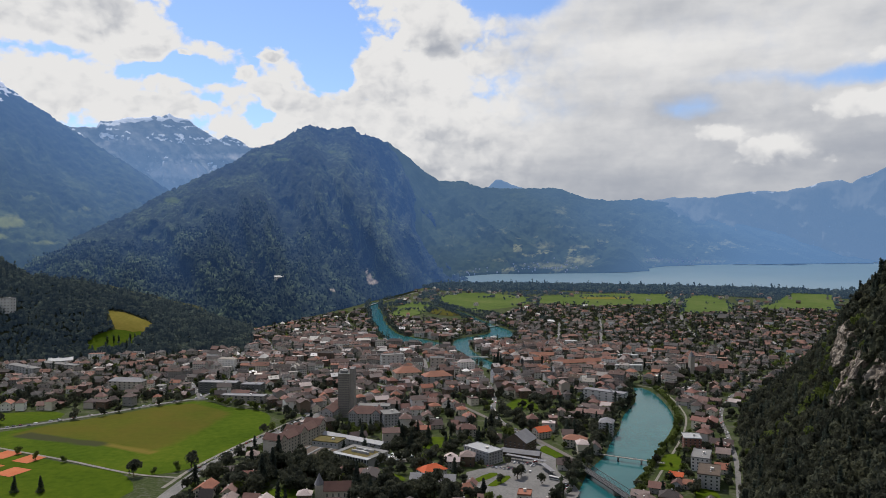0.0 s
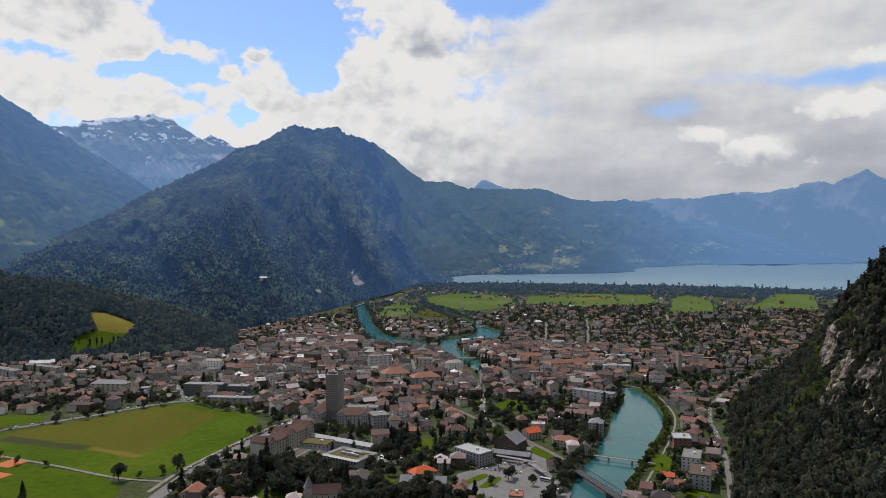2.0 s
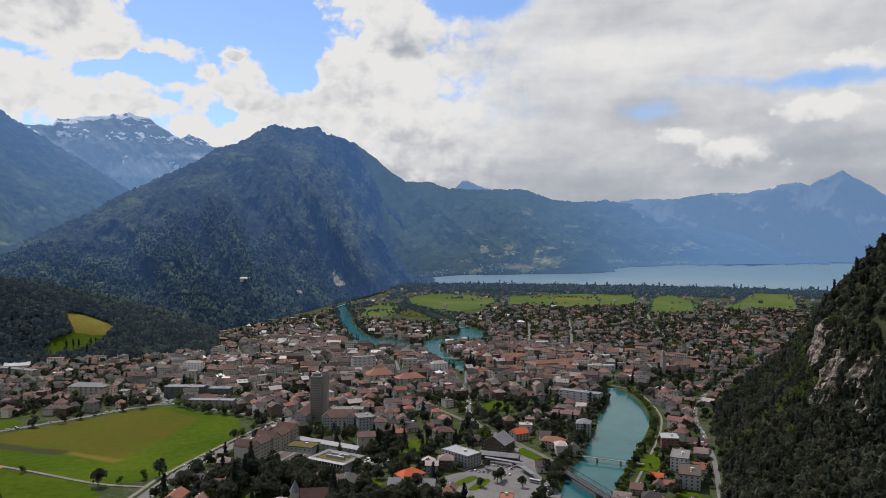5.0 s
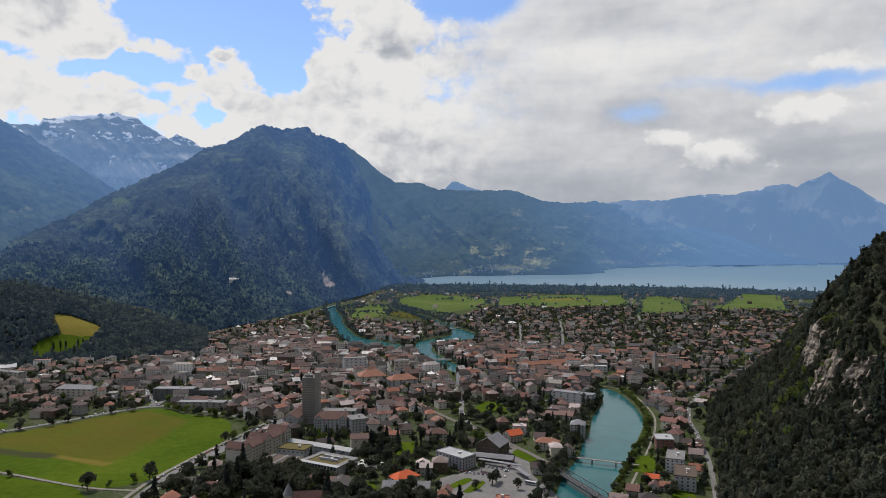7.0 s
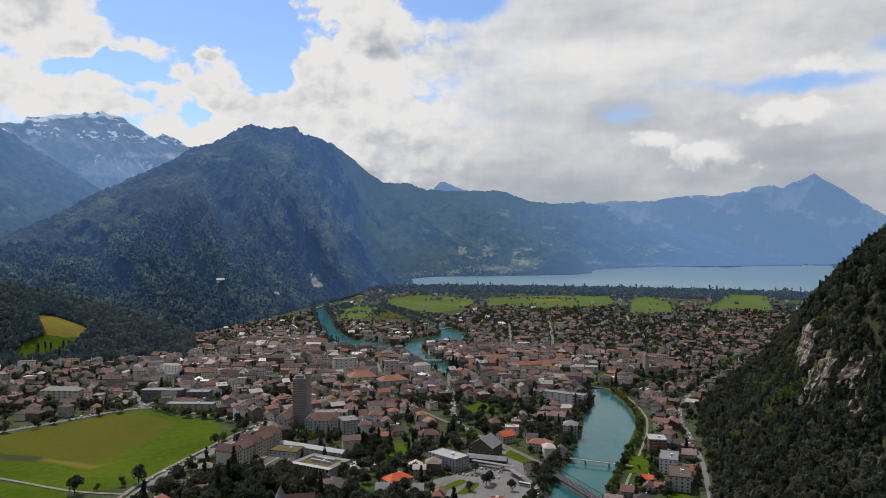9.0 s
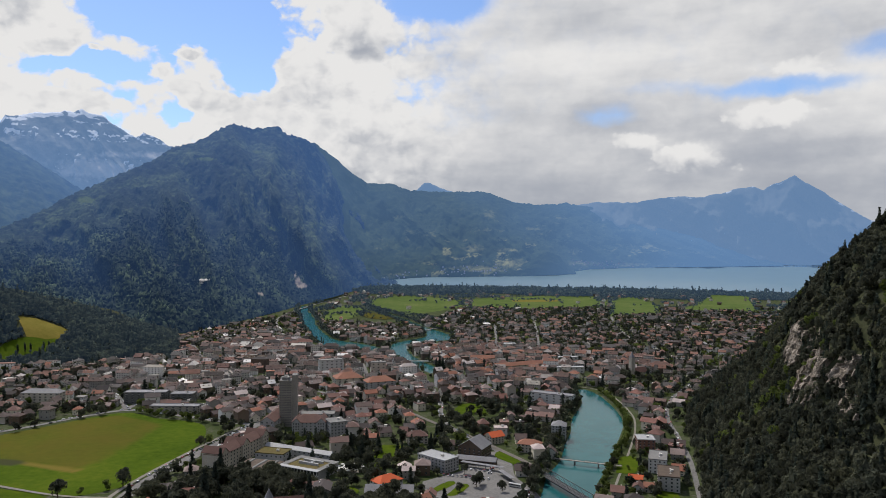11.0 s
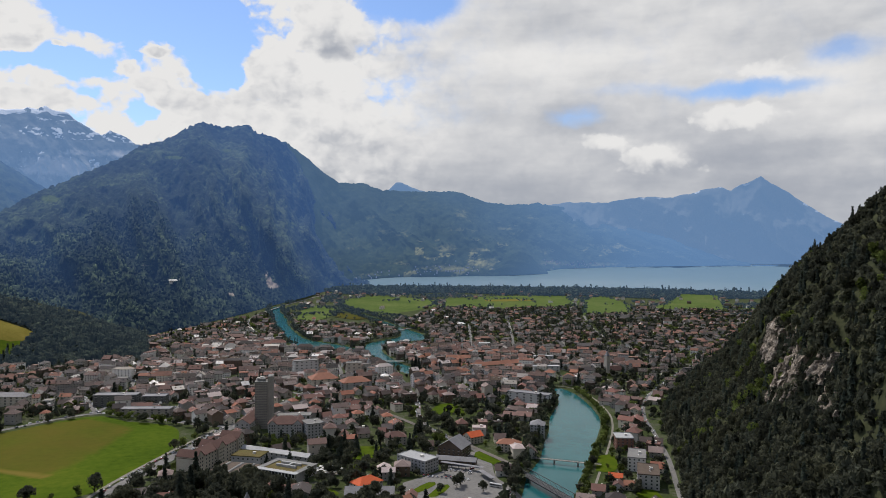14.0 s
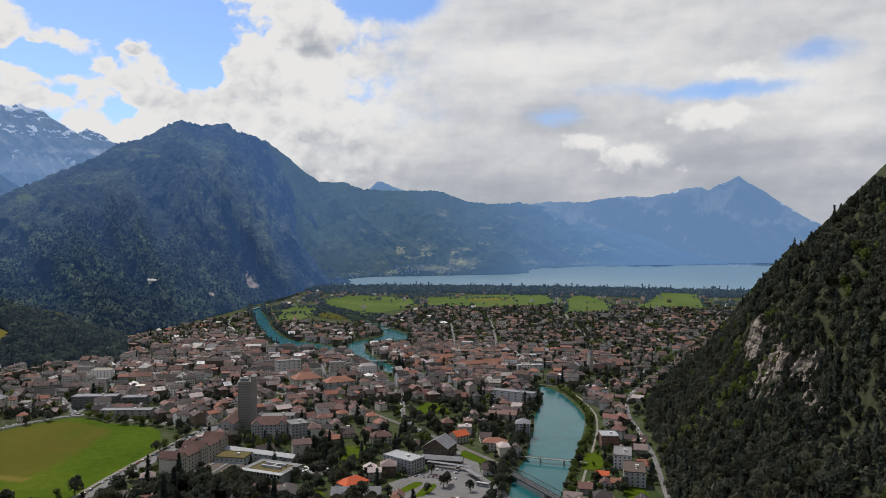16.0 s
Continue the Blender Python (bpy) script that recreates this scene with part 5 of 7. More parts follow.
                o.matrix_basis = {"f": pose(q, -y - 0.02, z), "l": pose(-x - 0.02, q, z, 0, 0, -90), "r": pose(x + 0.02, q, z, 0, 0, 90)}[side]
    return tagged(root, label, category, group)


def place(ob, x, y, rz=0.0, z=None):
    zz = float(land(np.array([x]), np.array([y]), False)[0]) if z is None else z
    ob.matrix_basis = pose(x, y, zz, 0, 0, rz)
    return ob


LANDMARKS = []   # places that the ordinary houses keep clear of: x, y, radius


def keep_clear(x, y, r):
    LANDMARKS.append((x, y, r))


def pavilion(root, at, w, d, h, wall, cover):
    """A part of a large building that steps forward under a cross gable."""
    bm = bmesh.new()
    x0, x1, y = at - w / 2, at + w / 2, d / 2
    box(bm, x0, x1, -y, y, -1.0, h)
    prism(bm, [(x0, -y, h), (at, -y, h + 0.45 * w), (x1, -y, h)][::-1], [(x0, y, h), (at, y, h + 0.45 * w), (x1, y, h)][::-1])
    body = part("pavilion", bm, wall, root)
    bm = bmesh.new()
    for s in (-1, 1):
        a = [(at + s * (w / 2 + 0.6), -y - 0.6, h - 0.5), (at, -y - 0.6, h + 0.45 * w + 0.05), (at, -y - 0.6, h + 0.45 * w + 0.4), (at + s * (w / 2 + 0.6), -y - 0.6, h - 0.15)]
        prism(bm, a if s < 0 else a[::-1], [(p[0], y + 0.6, p[2]) for p in (a if s < 0 else a[::-1])])
    part("gable_roof", bm, cover, body)
    pane = pane_mesh(1.3, 1.7)
    for f in range(5):
        for k in range(3):
            for side in (-1, 1):
                o = new("window", pane)
                o.parent = body
                o.matrix_basis = pose(at + (k - 1) * w * 0.3, side * (y + 0.02), 1.2 + f * (h - 1) / 5, 0, 0, 0 if side < 0 else 180)


# ---- the hotel tower and the blocks about it
def tower():
    root = new("hotel_tower")
    bm = bmesh.new()
    box(bm, -8.5, 6, -8, 8, -1, 55)
    part("wall", bm, M["concrete"], root)
    bm = bmesh.new()
    box(bm, 6.004, 12, -7, 9, -1, 61)
    part("stair_shaft", bm, M["concrete"], root, "taller windowless concrete shaft")
    bm = bmesh.new()
    box(bm, -8.8, 6, -8.3, 8.3, 55.004, 55.7)
    box(bm, -6, 3, -4, 5, 55.7, 58.5)
    box(bm, 5.8, 12.2, -7.2, 9.2, 61.004, 61.6)
    part("roof", bm, M["flat_roof"], root)
    for x, y, w, h in ((-5, -3, 1.6, 1.4), (-1, 2, 2.2, 1.8), (1.5, -4, 1.2, 1.1), (-7, 5, 1.4, 1.6)):
        bm = bmesh.new()
        box(bm, x - w, x + w, y - w * 0.6, y + w * 0.6, 55.704 if abs(x + 1.5) > 4.5 or y < -4 else 58.504, (55.7 if abs(x + 1.5) > 4.5 or y < -4 else 58.5) + h)
        part("roof_plant", bm, M["trim"], root, "pale rooftop machinery")
    bm = bmesh.new()
    bmesh.ops.create_cone(bm, segments=6, radius1=0.18, radius2=0.06, depth=7, cap_ends=True, matrix=Matrix.Translation((9, 2, 65.1)))
    part("mast", bm, M["trim"], root, "thin aerial mast")
    strip = bmesh.new()
    for k in range(7):
        box(strip, -6.6 + 1.95 * k, -5.1 + 1.95 * k, -0.05, 0.03, 0, 1.3)
    me = bpy.data.meshes.new("window")
    strip.to_mesh(me)
    strip.free()
    me.materials.append(M["tower_glass"])
    rail = bmesh.new()
    box(rail, -7.1, 7.1, -0.22, 0.03, 0, 0.5)
    mb = bpy.data.meshes.new("balcony")
    rail.to_mesh(mb)
    rail.free()
    mb.materials.append(M["concrete"])
    for f in range(18):
        o = new("window", me)
        o.parent = root
        o.matrix_basis = pose(-1.25, -8.03, 2 + f * 2.95)
        b = new("balcony", mb)
        b.parent = root
        b.matrix_basis = pose(-1.25, -8.03, 0.9 + f * 2.95)
        o = new("window", me)
        o.parent = root
        o.matrix_basis = pose(-8.53, 0, 2 + f * 2.95, 0, 0, -90)
    tagged(root, "grey concrete hotel tower of eighteen storeys", "tower")
    place(root, -196, 876, 4)
    keep_clear(-196, 876, 18)


tower()
for args in (
    # name, label, x, y, turn, w, d, h, roof, floors, bays, side bays, wall, cover, chimneys
    ("hotel", "grey hotel block with a brown hipped roof beside the tower", -163, 838, 1, 38, 24, 16, "hip", 5, 8, 4, "grey_render", "red_tile", 2),
    ("hotel_wing", "pale hotel wing with flat roof and rows of windows", -133, 832, 25, 20, 24, 17, "flat", 5, 5, 5, "grey_render", "flat_roof", 1),
    ("hotel_annex", "grey flat-roofed block behind the hotel", -160, 880, 3, 40, 18, 14, "flat", 4, 8, 3, "grey_render", "flat_roof", 1),
    ("grand_hotel", "long cream hotel with a red-brown hipped roof by the meadow", -221, 736, 70.5, 82, 18, 17, "hip", 5, 16, 4, "cream", "red_tile", 5),
    ("row_building", "long town building with a brown tiled roof", -209, 890, 85, 96, 17, 13, "gable", 4, 14, 3, "grey_render", "red_tile", 4),
    ("congress_foyer", "low foyer with a rusty planted roof", -184, 735, -15, 30, 20, 9.5, "flat", 2, 6, 3, "grey_render", "green_roof", 1),
    ("glazed_gallery", "long narrow gallery with a pale metal roof", -160, 747, -27, 80, 8, 8, "gable", 2, 14, 2, "grey_render", "white_roof", 0),
    ("villa", "villa with a vivid new orange tile roof", -67, 655, 38, 25, 16, 7, "hip", 2, 6, 3, "white_render", "orange_tile", 1),
    ("workshop", "long low building with a dark slate roof", -63, 628, -3, 41, 15, 6.5, "gable", 2, 9, 2, "dark_wood", "slate", 0),
    ("annex_house", "small house with a dull red roof beside the workshop", -36, 606, 40, 16, 12, 6, "gable", 2, 3, 2, "cream", "old_orange", 1),
    ("station_chalet", "large dark timber chalet station with a broad gabled roof", 20, 748, 62, 26, 26, 12, "gable", 4, 6, 5, "dark_wood", "slate", 1),
    ("station_wing", "low dark wing of the station with a slate roof", 20, 722, -18, 40, 9, 5, "gable", 1, 8, 2, "dark_wood", "slate", 0),
    ("apartment_block", "pale grey flat-roofed apartment block", -19, 710, -44, 36, 20, 12, "flat", 4, 8, 5, "grey_render", "white_roof", 1),
    ("red_villa", "old villa with steep red roofs", -40, 800, 10, 22, 16, 9, "hip", 3, 5, 3, "cream", "red_tile", 2),
    ("brick_block", "flat-roofed block of red-brown brick with white top floor", 205, 770, -8, 18, 22, 13, "flat", 4, 4, 5, "brown_render", "white_roof", 1),
    ("white_block", "pale grey apartment block with flat roof and light domes", 197, 704, -20, 17, 32, 13, "flat", 4, 4, 7, "white_render", "flat_roof", 1),
    ("red_roof_block", "grey apartment block with a flat dark brown roof", 190, 654, -18, 19, 34, 13, "flat", 4, 4, 7, "grey_render", "dark_wood", 1),
    ("palace", "wide cream palace-like hotel with many windows", -548, 1000, -2, 52, 16, 15, "hip", 4, 14, 4, "cream", "slate", 3),
    ("dark_block", "long dark modern office block", -410, 1003, 0, 56, 18, 15, "flat", 5, 14, 4, "dark_grey", "slate", 1),
    ("dark_block", "dark modern office block with a flat roof", -360, 1003, 0, 30, 18, 13, "flat", 4, 8, 4, "dark_grey", "slate", 1),
    ("shop_block", "low grey building with dark flat roof facing the meadow", -352, 945, -2, 62, 15, 9, "flat", 3, 14, 3, "concrete", "slate", 1),
    ("orange_roof_hall", "large building with an orange hipped roof", -148, 1125, 20, 42, 28, 13, "hip", 4, 8, 5, "cream", "old_orange", 2),
    ("orange_roof_hall", "broad building with a weathered orange hipped roof", -98, 1102, 22, 44, 24, 12, "hip", 4, 8, 5, "grey_render", "old_orange", 2),
    ("tall_block", "tall pale apartment block of eight storeys", -186, 1222, 20, 40, 16, 24, "flat", 8, 10, 3, "white_render", "flat_roof", 1),
    ("tall_block", "tall beige apartment block of nine storeys", -104, 1185, 5, 24, 15, 26, "flat", 9, 6, 3, "cream", "flat_roof", 1),
    ("river_hotel", "white-framed hotel above the river bend", 146, 990, -31, 60, 16, 15, "flat", 4, 12, 3, "white_render", "slate", 1),
    ("old_town_row", "long old town row under weathered orange roofs", 140, 1262, 24, 104, 15, 10, "gable", 3, 16, 3, "cream", "old_orange", 5),
    ("old_town_row", "old town row with orange tiled roofs", 80, 1335, 2, 44, 14, 10, "gable", 3, 8, 3, "cream", "old_orange", 3),
    ("market_hall", "hall with a long white roof in the old town", 224, 1240, 2, 46, 14, 9, "flat", 2, 10, 3, "white_render", "white_roof", 0),
    ("market_hall", "broad hall with a white roof", 243, 1352, 0, 36, 16, 9, "flat", 2, 8, 3, "white_render", "white_roof", 0),
    ("supermarket", "low supermarket with a bright white roof", 152, 1540, 0, 34, 22, 8, "flat", 2, 6, 3, "white_render", "white_roof", 0),
    ("school", "long four-storey school building with a flat roof", -780, 1105, -28, 80, 16, 14, "flat", 4, 16, 3, "grey_render", "flat_roof", 1),
    ("school", "long grey school building on the edge of the woods", -742, 1145, -20, 84, 15, 12, "flat", 4, 16, 3, "cream", "flat_roof", 1),
    ("depot", "low depot with a wide pale roof", -792, 1225, -60, 60, 40, 6, "flat", 1, 8, 4, "white_render", "white_roof", 0),
    ("white_tower_block", "white apartment tower among trees", -938, 1290, 0, 20, 18, 28, "flat", 8, 5, 4, "white_render", "flat_roof", 1),
    ("grey_house", "tall grey house with a hipped roof by the river", 122, 820, -15, 16, 17, 15, "hip", 5, 4, 4, "grey_render", "slate", 1),
    ("orange_house", "chalet with a bright orange roof among trees", 46, 800, 30, 17, 14, 8, "gable", 3, 4, 3, "cream", "orange_tile", 1),
    ("garden_house", "small garden house with an orange tiled roof", 163, 664, -22, 12, 9, 4.5, "gable", 1, 3, 2, "cream", "orange_tile", 1),
    ("garden_house", "small house with a dull red roof among lawns", 170, 640, -20, 13, 9, 5, "gable", 2, 3, 2, "cream", "old_orange", 1),
    ("garden_house", "small house with a rusty red roof in a garden", 158, 640, 66, 11, 9, 5, "gable", 2, 3, 2, "grey_render", "red_tile", 1),
    ("river_house", "house with red roof on the river bank", 80, 765, -20, 24, 14, 9, "hip", 3, 6, 3, "cream", "old_orange", 1),
):
    nm, lb, x, y, rz, w, d, h, rf, fl, bays, sb, wl, cv, ch = args
    far = y > 900
    fl, bays, sb = (fl, bays, sb) if not far else (min(fl, 5), max(3, int(bays * 0.55)), 2)
    b = building(nm, lb, w, d, h, rf, 0.62 if rf == "gable" else 0.55, 0.8, fl, bays, sb, M[wl], M[cv], "building", ch, win=(1.5, 1.6) if not far else (2.6, 1.7))
    place(b, x, y, rz)
    if nm == "grand_hotel":
        for q in (-36, 0, 36):
            pavilion(b, q, 11, d + 4, h + 1.5, M[wl], M[cv])
    elif nm == "hotel":
        for q in (-14, 14):
            pavilion(b, q, 9, d + 2.4, h + 0.5, M[wl], M[cv])
    n = max(1, int(max(w, d) / min(w, d) + 0.5))
    L_, c_, s_ = max(w, d), math.cos(radians(rz)), math.sin(radians(rz))
    for k in range(n):
        q = -L_ / 2 + L_ * (k + 0.5) / n
        keep_clear(x + (c_ * q if w >= d else -s_ * q), y + (s_ * q if w >= d else c_ * q), min(w, d) * 0.55 + 3)


def congress_centre():
    """A hall round a planted court: pale roof strips, a white frame of columns in front, dark glazing behind it."""
    root = new("congress_centre")
    bm = bmesh.new()
    box(bm, -22, 22, -14, 18, -1, 8.6)
    part("wall", bm, M["grey_render"], root)
    for x0, x1, y0, y1 in ((-23, 23, -17.5, -11.5), (-23, -17, -11.496, 12), (17, 23, -11.496, 12), (-23, 23, 12.004, 18.5)):
        bm = bmesh.new()
        box(bm, x0, x1, y0, y1, 9.0, 9.5)
        part("roof", bm, M["white_roof" if y0 == -17.5 else "flat_roof"], root)
    bm = bmesh.new()
    box(bm, -17, 17, -11.5, 12, 8.604, 8.95)
    part("planted_court", bm, M["green_roof"], root, "brown planted roof court")
    for x0, x1, y0, y1 in ((-10, 12, -2, 0), (-10, 12, 6, 8), (2, 4, 0.004, 5.996)):
        bm = bmesh.new()
        box(bm, x0, x1, y0, y1, 8.954, 11.2)
        part("skylight", bm, M["grey_render"], root)
    bm = bmesh.new()
    box(bm, -21, 21, -14.1, -14.004, 0.4, 8.4)
    part("window", bm, M["glass"], root)
    for k in range(13):
        bm = bmesh.new()
        q = -22 + 44 * k / 12
        box(bm, q - 0.3, q + 0.3, -17.2, -16.6, 0, 8.996)
        part("column", bm, M["white_render"], root)
    bm = bmesh.new()
    box(bm, -22, 22, -17.2, -14.2, 4.2, 4.7)
    part("balcony", bm, M["white_render"], root)
    tagged(root, "modern congress centre with white columns and pale roof edges", "building")
    place(root, -143, 694, -28)
    keep_clear(-143, 694, 25)
    hall = new("congress_hall")
    bm = bmesh.new()
    box(bm, -19, 19, -17, 17, -1, 8)
    part("wall", bm, M["grey_render"], hall)
    bm = bmesh.new()
    prism(bm, [(-20, -18, 8.004), (20, -18, 8.004), (20, 18, 8.004), (-20, 18, 8.004)], [(-18, -16, 9.4), (18, -16, 9.4), (18, 16, 9.4), (-18, 16, 9.4)])
    part("roof", bm, M["dark_wood"], hall, "ribbed dark brown roof")
    for q in (-12, 1, 13):
        bm = bmesh.new()
        prism(bm, [(q - 1.6, -16, 9.404), (q + 1.6, -16, 9.404), (q + 1.6, 15, 9.404), (q - 1.6, 15, 9.404)], [(q - 1.2, -15.8, 10.1), (q + 1.2, -15.8, 10.1), (q + 1.2, 14.8, 10.1), (q - 1.2, 14.8, 10.1)])
        part("skylight", bm, M["flat_roof"], hall)
    pane = pane_mesh(2.6, 2.2)
    for k in range(8):
        o = new("window", pane)
        o.parent = hall
        o.matrix_basis = pose(-16 + 4.6 * k, -17.02, 4)
    tagged(hall, "broad low hall with dark ribbed roof and light skylight strips", "building")
    place(hall, -190, 692, -17)
    keep_clear(-190, 692, 23)


congress_centre()


def church(x, y, rz, h, label, tip=0.75):
    root = new("church")
    bm = bmesh.new()
    box(bm, -3.6, 3.6, -3.6, 3.6, -1, h)
    part("bell_tower", bm, M["cream"], root)
    bm = bmesh.new()
    bmesh.ops.create_cone(bm, segments=8, radius1=4.6, radius2=0.05, depth=h * tip, cap_ends=True, matrix=Matrix.Translation((0, 0, h + h * tip / 2)))
    part("spire", bm, M["slate"], root)
    bm = bmesh.new()
    box(bm, 3.604, 27, -6, 6, -1, 9)
    prism(bm, [(3.604, -6, 9), (3.604, 6, 9), (3.604, 0, 15)][::-1], [(27, -6, 9), (27, 6, 9), (27, 0, 15)][::-1])
    part("nave", bm, M["cream"], root)
    bm = bmesh.new()
    for s in (-1, 1):
        a = [(3.7, s * 6.8, 8.2), (3.7, 0, 15.02), (3.7, 0, 15.35), (3.7, s * 6.8, 8.55)]
        b = [(27.6, p[1], p[2]) for p in a]
        prism(bm, a if s > 0 else a[::-1], b if s > 0 else b[::-1])
    part("roof", bm, M["red_tile"], root)
    pane = pane_mesh(1.1, 3.5)
    for k in range(4):
        o = new("window", pane)
        o.parent = root
        o.matrix_basis = pose(7 + k * 5, -6.03, 3)
    tagged(root, label, "church")
    place(root, x, y, rz)
    keep_clear(x + 10 * math.cos(radians(rz)), y + 10 * math.sin(radians(rz)), 18)


church(318, 1195, 20, 33, "church with a tall square bell tower and low grey spire", 0.28)
church(-158, 586, 10, 13, "church with a pointed slate spire among dark trees")

# ---- ordinary houses
PROTOS = []
prng = random.Random(5)
for k in range(14):
    w, d = prng.uniform(11, 17), prng.uniform(9.5, 13)
    fl = prng.choice((2, 2, 3, 3, 4))
    rf = ("gable", "gable", "hip", "gable", "flat")[k % 5]
    tall = "low" if fl == 2 else "tall"
    mat = {"gable": "gabled", "hip": "hipped", "flat": "flat"}[rf]
    b = building("house", f"{tall} rendered town house with a {mat} roof and chimney", w, d, fl * 2.9, rf, prng.uniform(0.5, 0.8), prng.uniform(0.5, 1.2), 2, 2, 2, group="houses of the town", sides="fl" if k % 2 else "fr")
    PROTOS.append((b, w, d))


def free_spot(x, y, r):
    """Whether places are clear of water, slopes, roads, lawns and large buildings."""
    ok = (slope_in(x, y) < -r - 1) & (river_depth(x, y) < -r - 3)
    for w, ln in ROADS:
        ok &= line_distance(x, y, [p[:2] for p in smooth_line([(*p, 0) for p in ln], 40)]) > w / 2 + r
    for ln in ([(78, 690), (71, 722), (45, 776), (25, 815), (-10, 870), (-60, 960), (-110, 1060)], [(142, 640), (170, 715), (196, 780), (222, 850), (236, 920), (240, 1000), (232, 1070), (205, 1096)]):
        ok &= line_distance(x, y, ln) > r + 4
    for poly in [MEADOW, PLAZA, YELLOW, [(-640, 735), (-535, 698), (-352, 628), (-330, 575), (-420, 540), (-640, 560)], [(-700, 760), (-600, 785), (-548, 838), (-575, 866), (-640, 850), (-720, 810)]] + LAWNS + [f for _, f in FIELDS]:
        ok &= ~inside(x, y, poly) & (line_distance(x, y, poly + poly[:1]) > r * 0.8)
    for a, b, q in LANDMARKS:
        ok &= np.hypot(x - a, y - b) > q + r
    # low open banks before the river's upper arms
    for back in (25, 50):
        ok &= (y < 1200) | (river_depth(x, y + back) < -2)
    az, R = np.degrees(np.arctan2(x - CX, y - CY)), np.hypot(x - CX, y - CY)
    ok &= (R < 1440) | (np.interp(az, HILL_AZ, HILL_Z) < 4)
    ok &= R < np.interp(az, MAIN_AZ, MAIN_FOOT) - 60
    return ok


TOWN = [(-980, 900), (-960, 1250), (-840, 1310), (-733, 1440), (-613, 1600), (-500, 2050), (-450, 2160), (-420, 2300), (-330, 2250), (-330, 2050), (-100, 1950), (0, 2080), (120, 2450), (520, 2480), (900, 2480),
        (1400, 2500), (1500, 2300), (800, 1600), (560, 1340), (400, 1090), (250, 760), (190, 560), (-270, 530), (-290, 640), (-250, 800), (-300, 905), (-420, 962), (-515, 880), (-560, 878), (-640, 868), (-720, 835)]
PARKS = [(30, 880, 55, 32), (65, 945, 42, 40), (-70, 880, 22, 20), (-20, 985, 40, 26), (330, 1180, 40, 40), (-260, 1030, 30, 24), (-120, 950, 26, 22), (-160, 790, 52, 22), (-80, 590, 60, 28), (-205, 632, 66, 42), (-60, 760, 60, 40), (-95, 700, 30, 45), (105, 830, 35, 60), (75, 690, 14, 22), (160, 990, 22, 30), (0, 830, 45, 25), (-540, 935, 50, 18), (-640, 900, 80, 22), (-470, 950, 30, 14)]
def in_core(x, y):
    """The closely built centre and the old town across the river."""
    return (((x + 230) / 330) ** 2 + ((y - 1260) / 400) ** 2 < 1) | (((x - 165) / 230) ** 2 + ((y - 1300) / 220) ** 2 < 1)


hx, hy = jitter_grid(-1000, 1500, 540, 2520, 22.0, rng, 0.7)
cx_, cy_ = jitter_grid(-600, 420, 860, 1680, 17.0, rng, 0.6)
c = in_core(cx_, cy_)
far_c = ~in_core(hx, hy)
hx, hy = np.concatenate([hx[far_c], cx_[c]]), np.concatenate([hy[far_c], cy_[c]])
okay = inside(hx, hy, TOWN)
hx, hy = hx[okay], hy[okay]
far_out = np.hypot(hx, hy) > 1900
okay = ~far_out | (rng.random(len(hx)) < 0.62)
# looser, greener quarters towards the slope
okay &= ~inside(hx, hy, [(-330, 560), (-330, 885), (-240, 880), (-238, 770), (-262, 640), (-262, 560)])
okay &= rng.random(len(hx)) < 0.92
okay &= ~((hx > 200) & (hy > 1050)) | (rng.random(len(hx)) < 0.76)
for a, b, ra, rb in PARKS:
    okay &= (((hx - a) / ra) ** 2 + ((hy - b) / rb) ** 2 > 1) | (rng.random(len(hx)) < 0.07)
hx, hy = hx[okay], hy[okay]
okay = free_spot(hx, hy, np.where(in_core(hx, hy), 5.5, 7.0))
hx, hy = hx[okay], hy[okay]
order = np.argsort(np.hypot(hx - CX, hy - CY))
hx, hy = hx[order], hy[order]
turn_field = 28 * vnoise(hx / 260, hy / 260, 12) + 90 * (rng.random(len(hx)) < np.where(in_core(hx, hy), 0.22, 0.4)) + rng.normal(0, 5, len(hx)) + np.where(hx > 100, -18, 12)
NEAR = 290
for k in range(NEAR):
    b, w, d = PROTOS[int(rng.integers(0, len(PROTOS)))]
    s = 0.85 + 0.35 * rng.random()
    m = pose(hx[k], hy[k], 0, 0, 0, float(turn_field[k])) @ Matrix.Diagonal((s * (0.9 + 0.25 * rng.random()), s, 0.85 + 0.4 * rng.random(), 1))
    copy_thing(b, m)
for k, (b, w, d) in enumerate(PROTOS):
    q = NEAR + k
    b.matrix_basis = pose(hx[q], hy[q], 0, 0, 0, float(turn_field[q]))


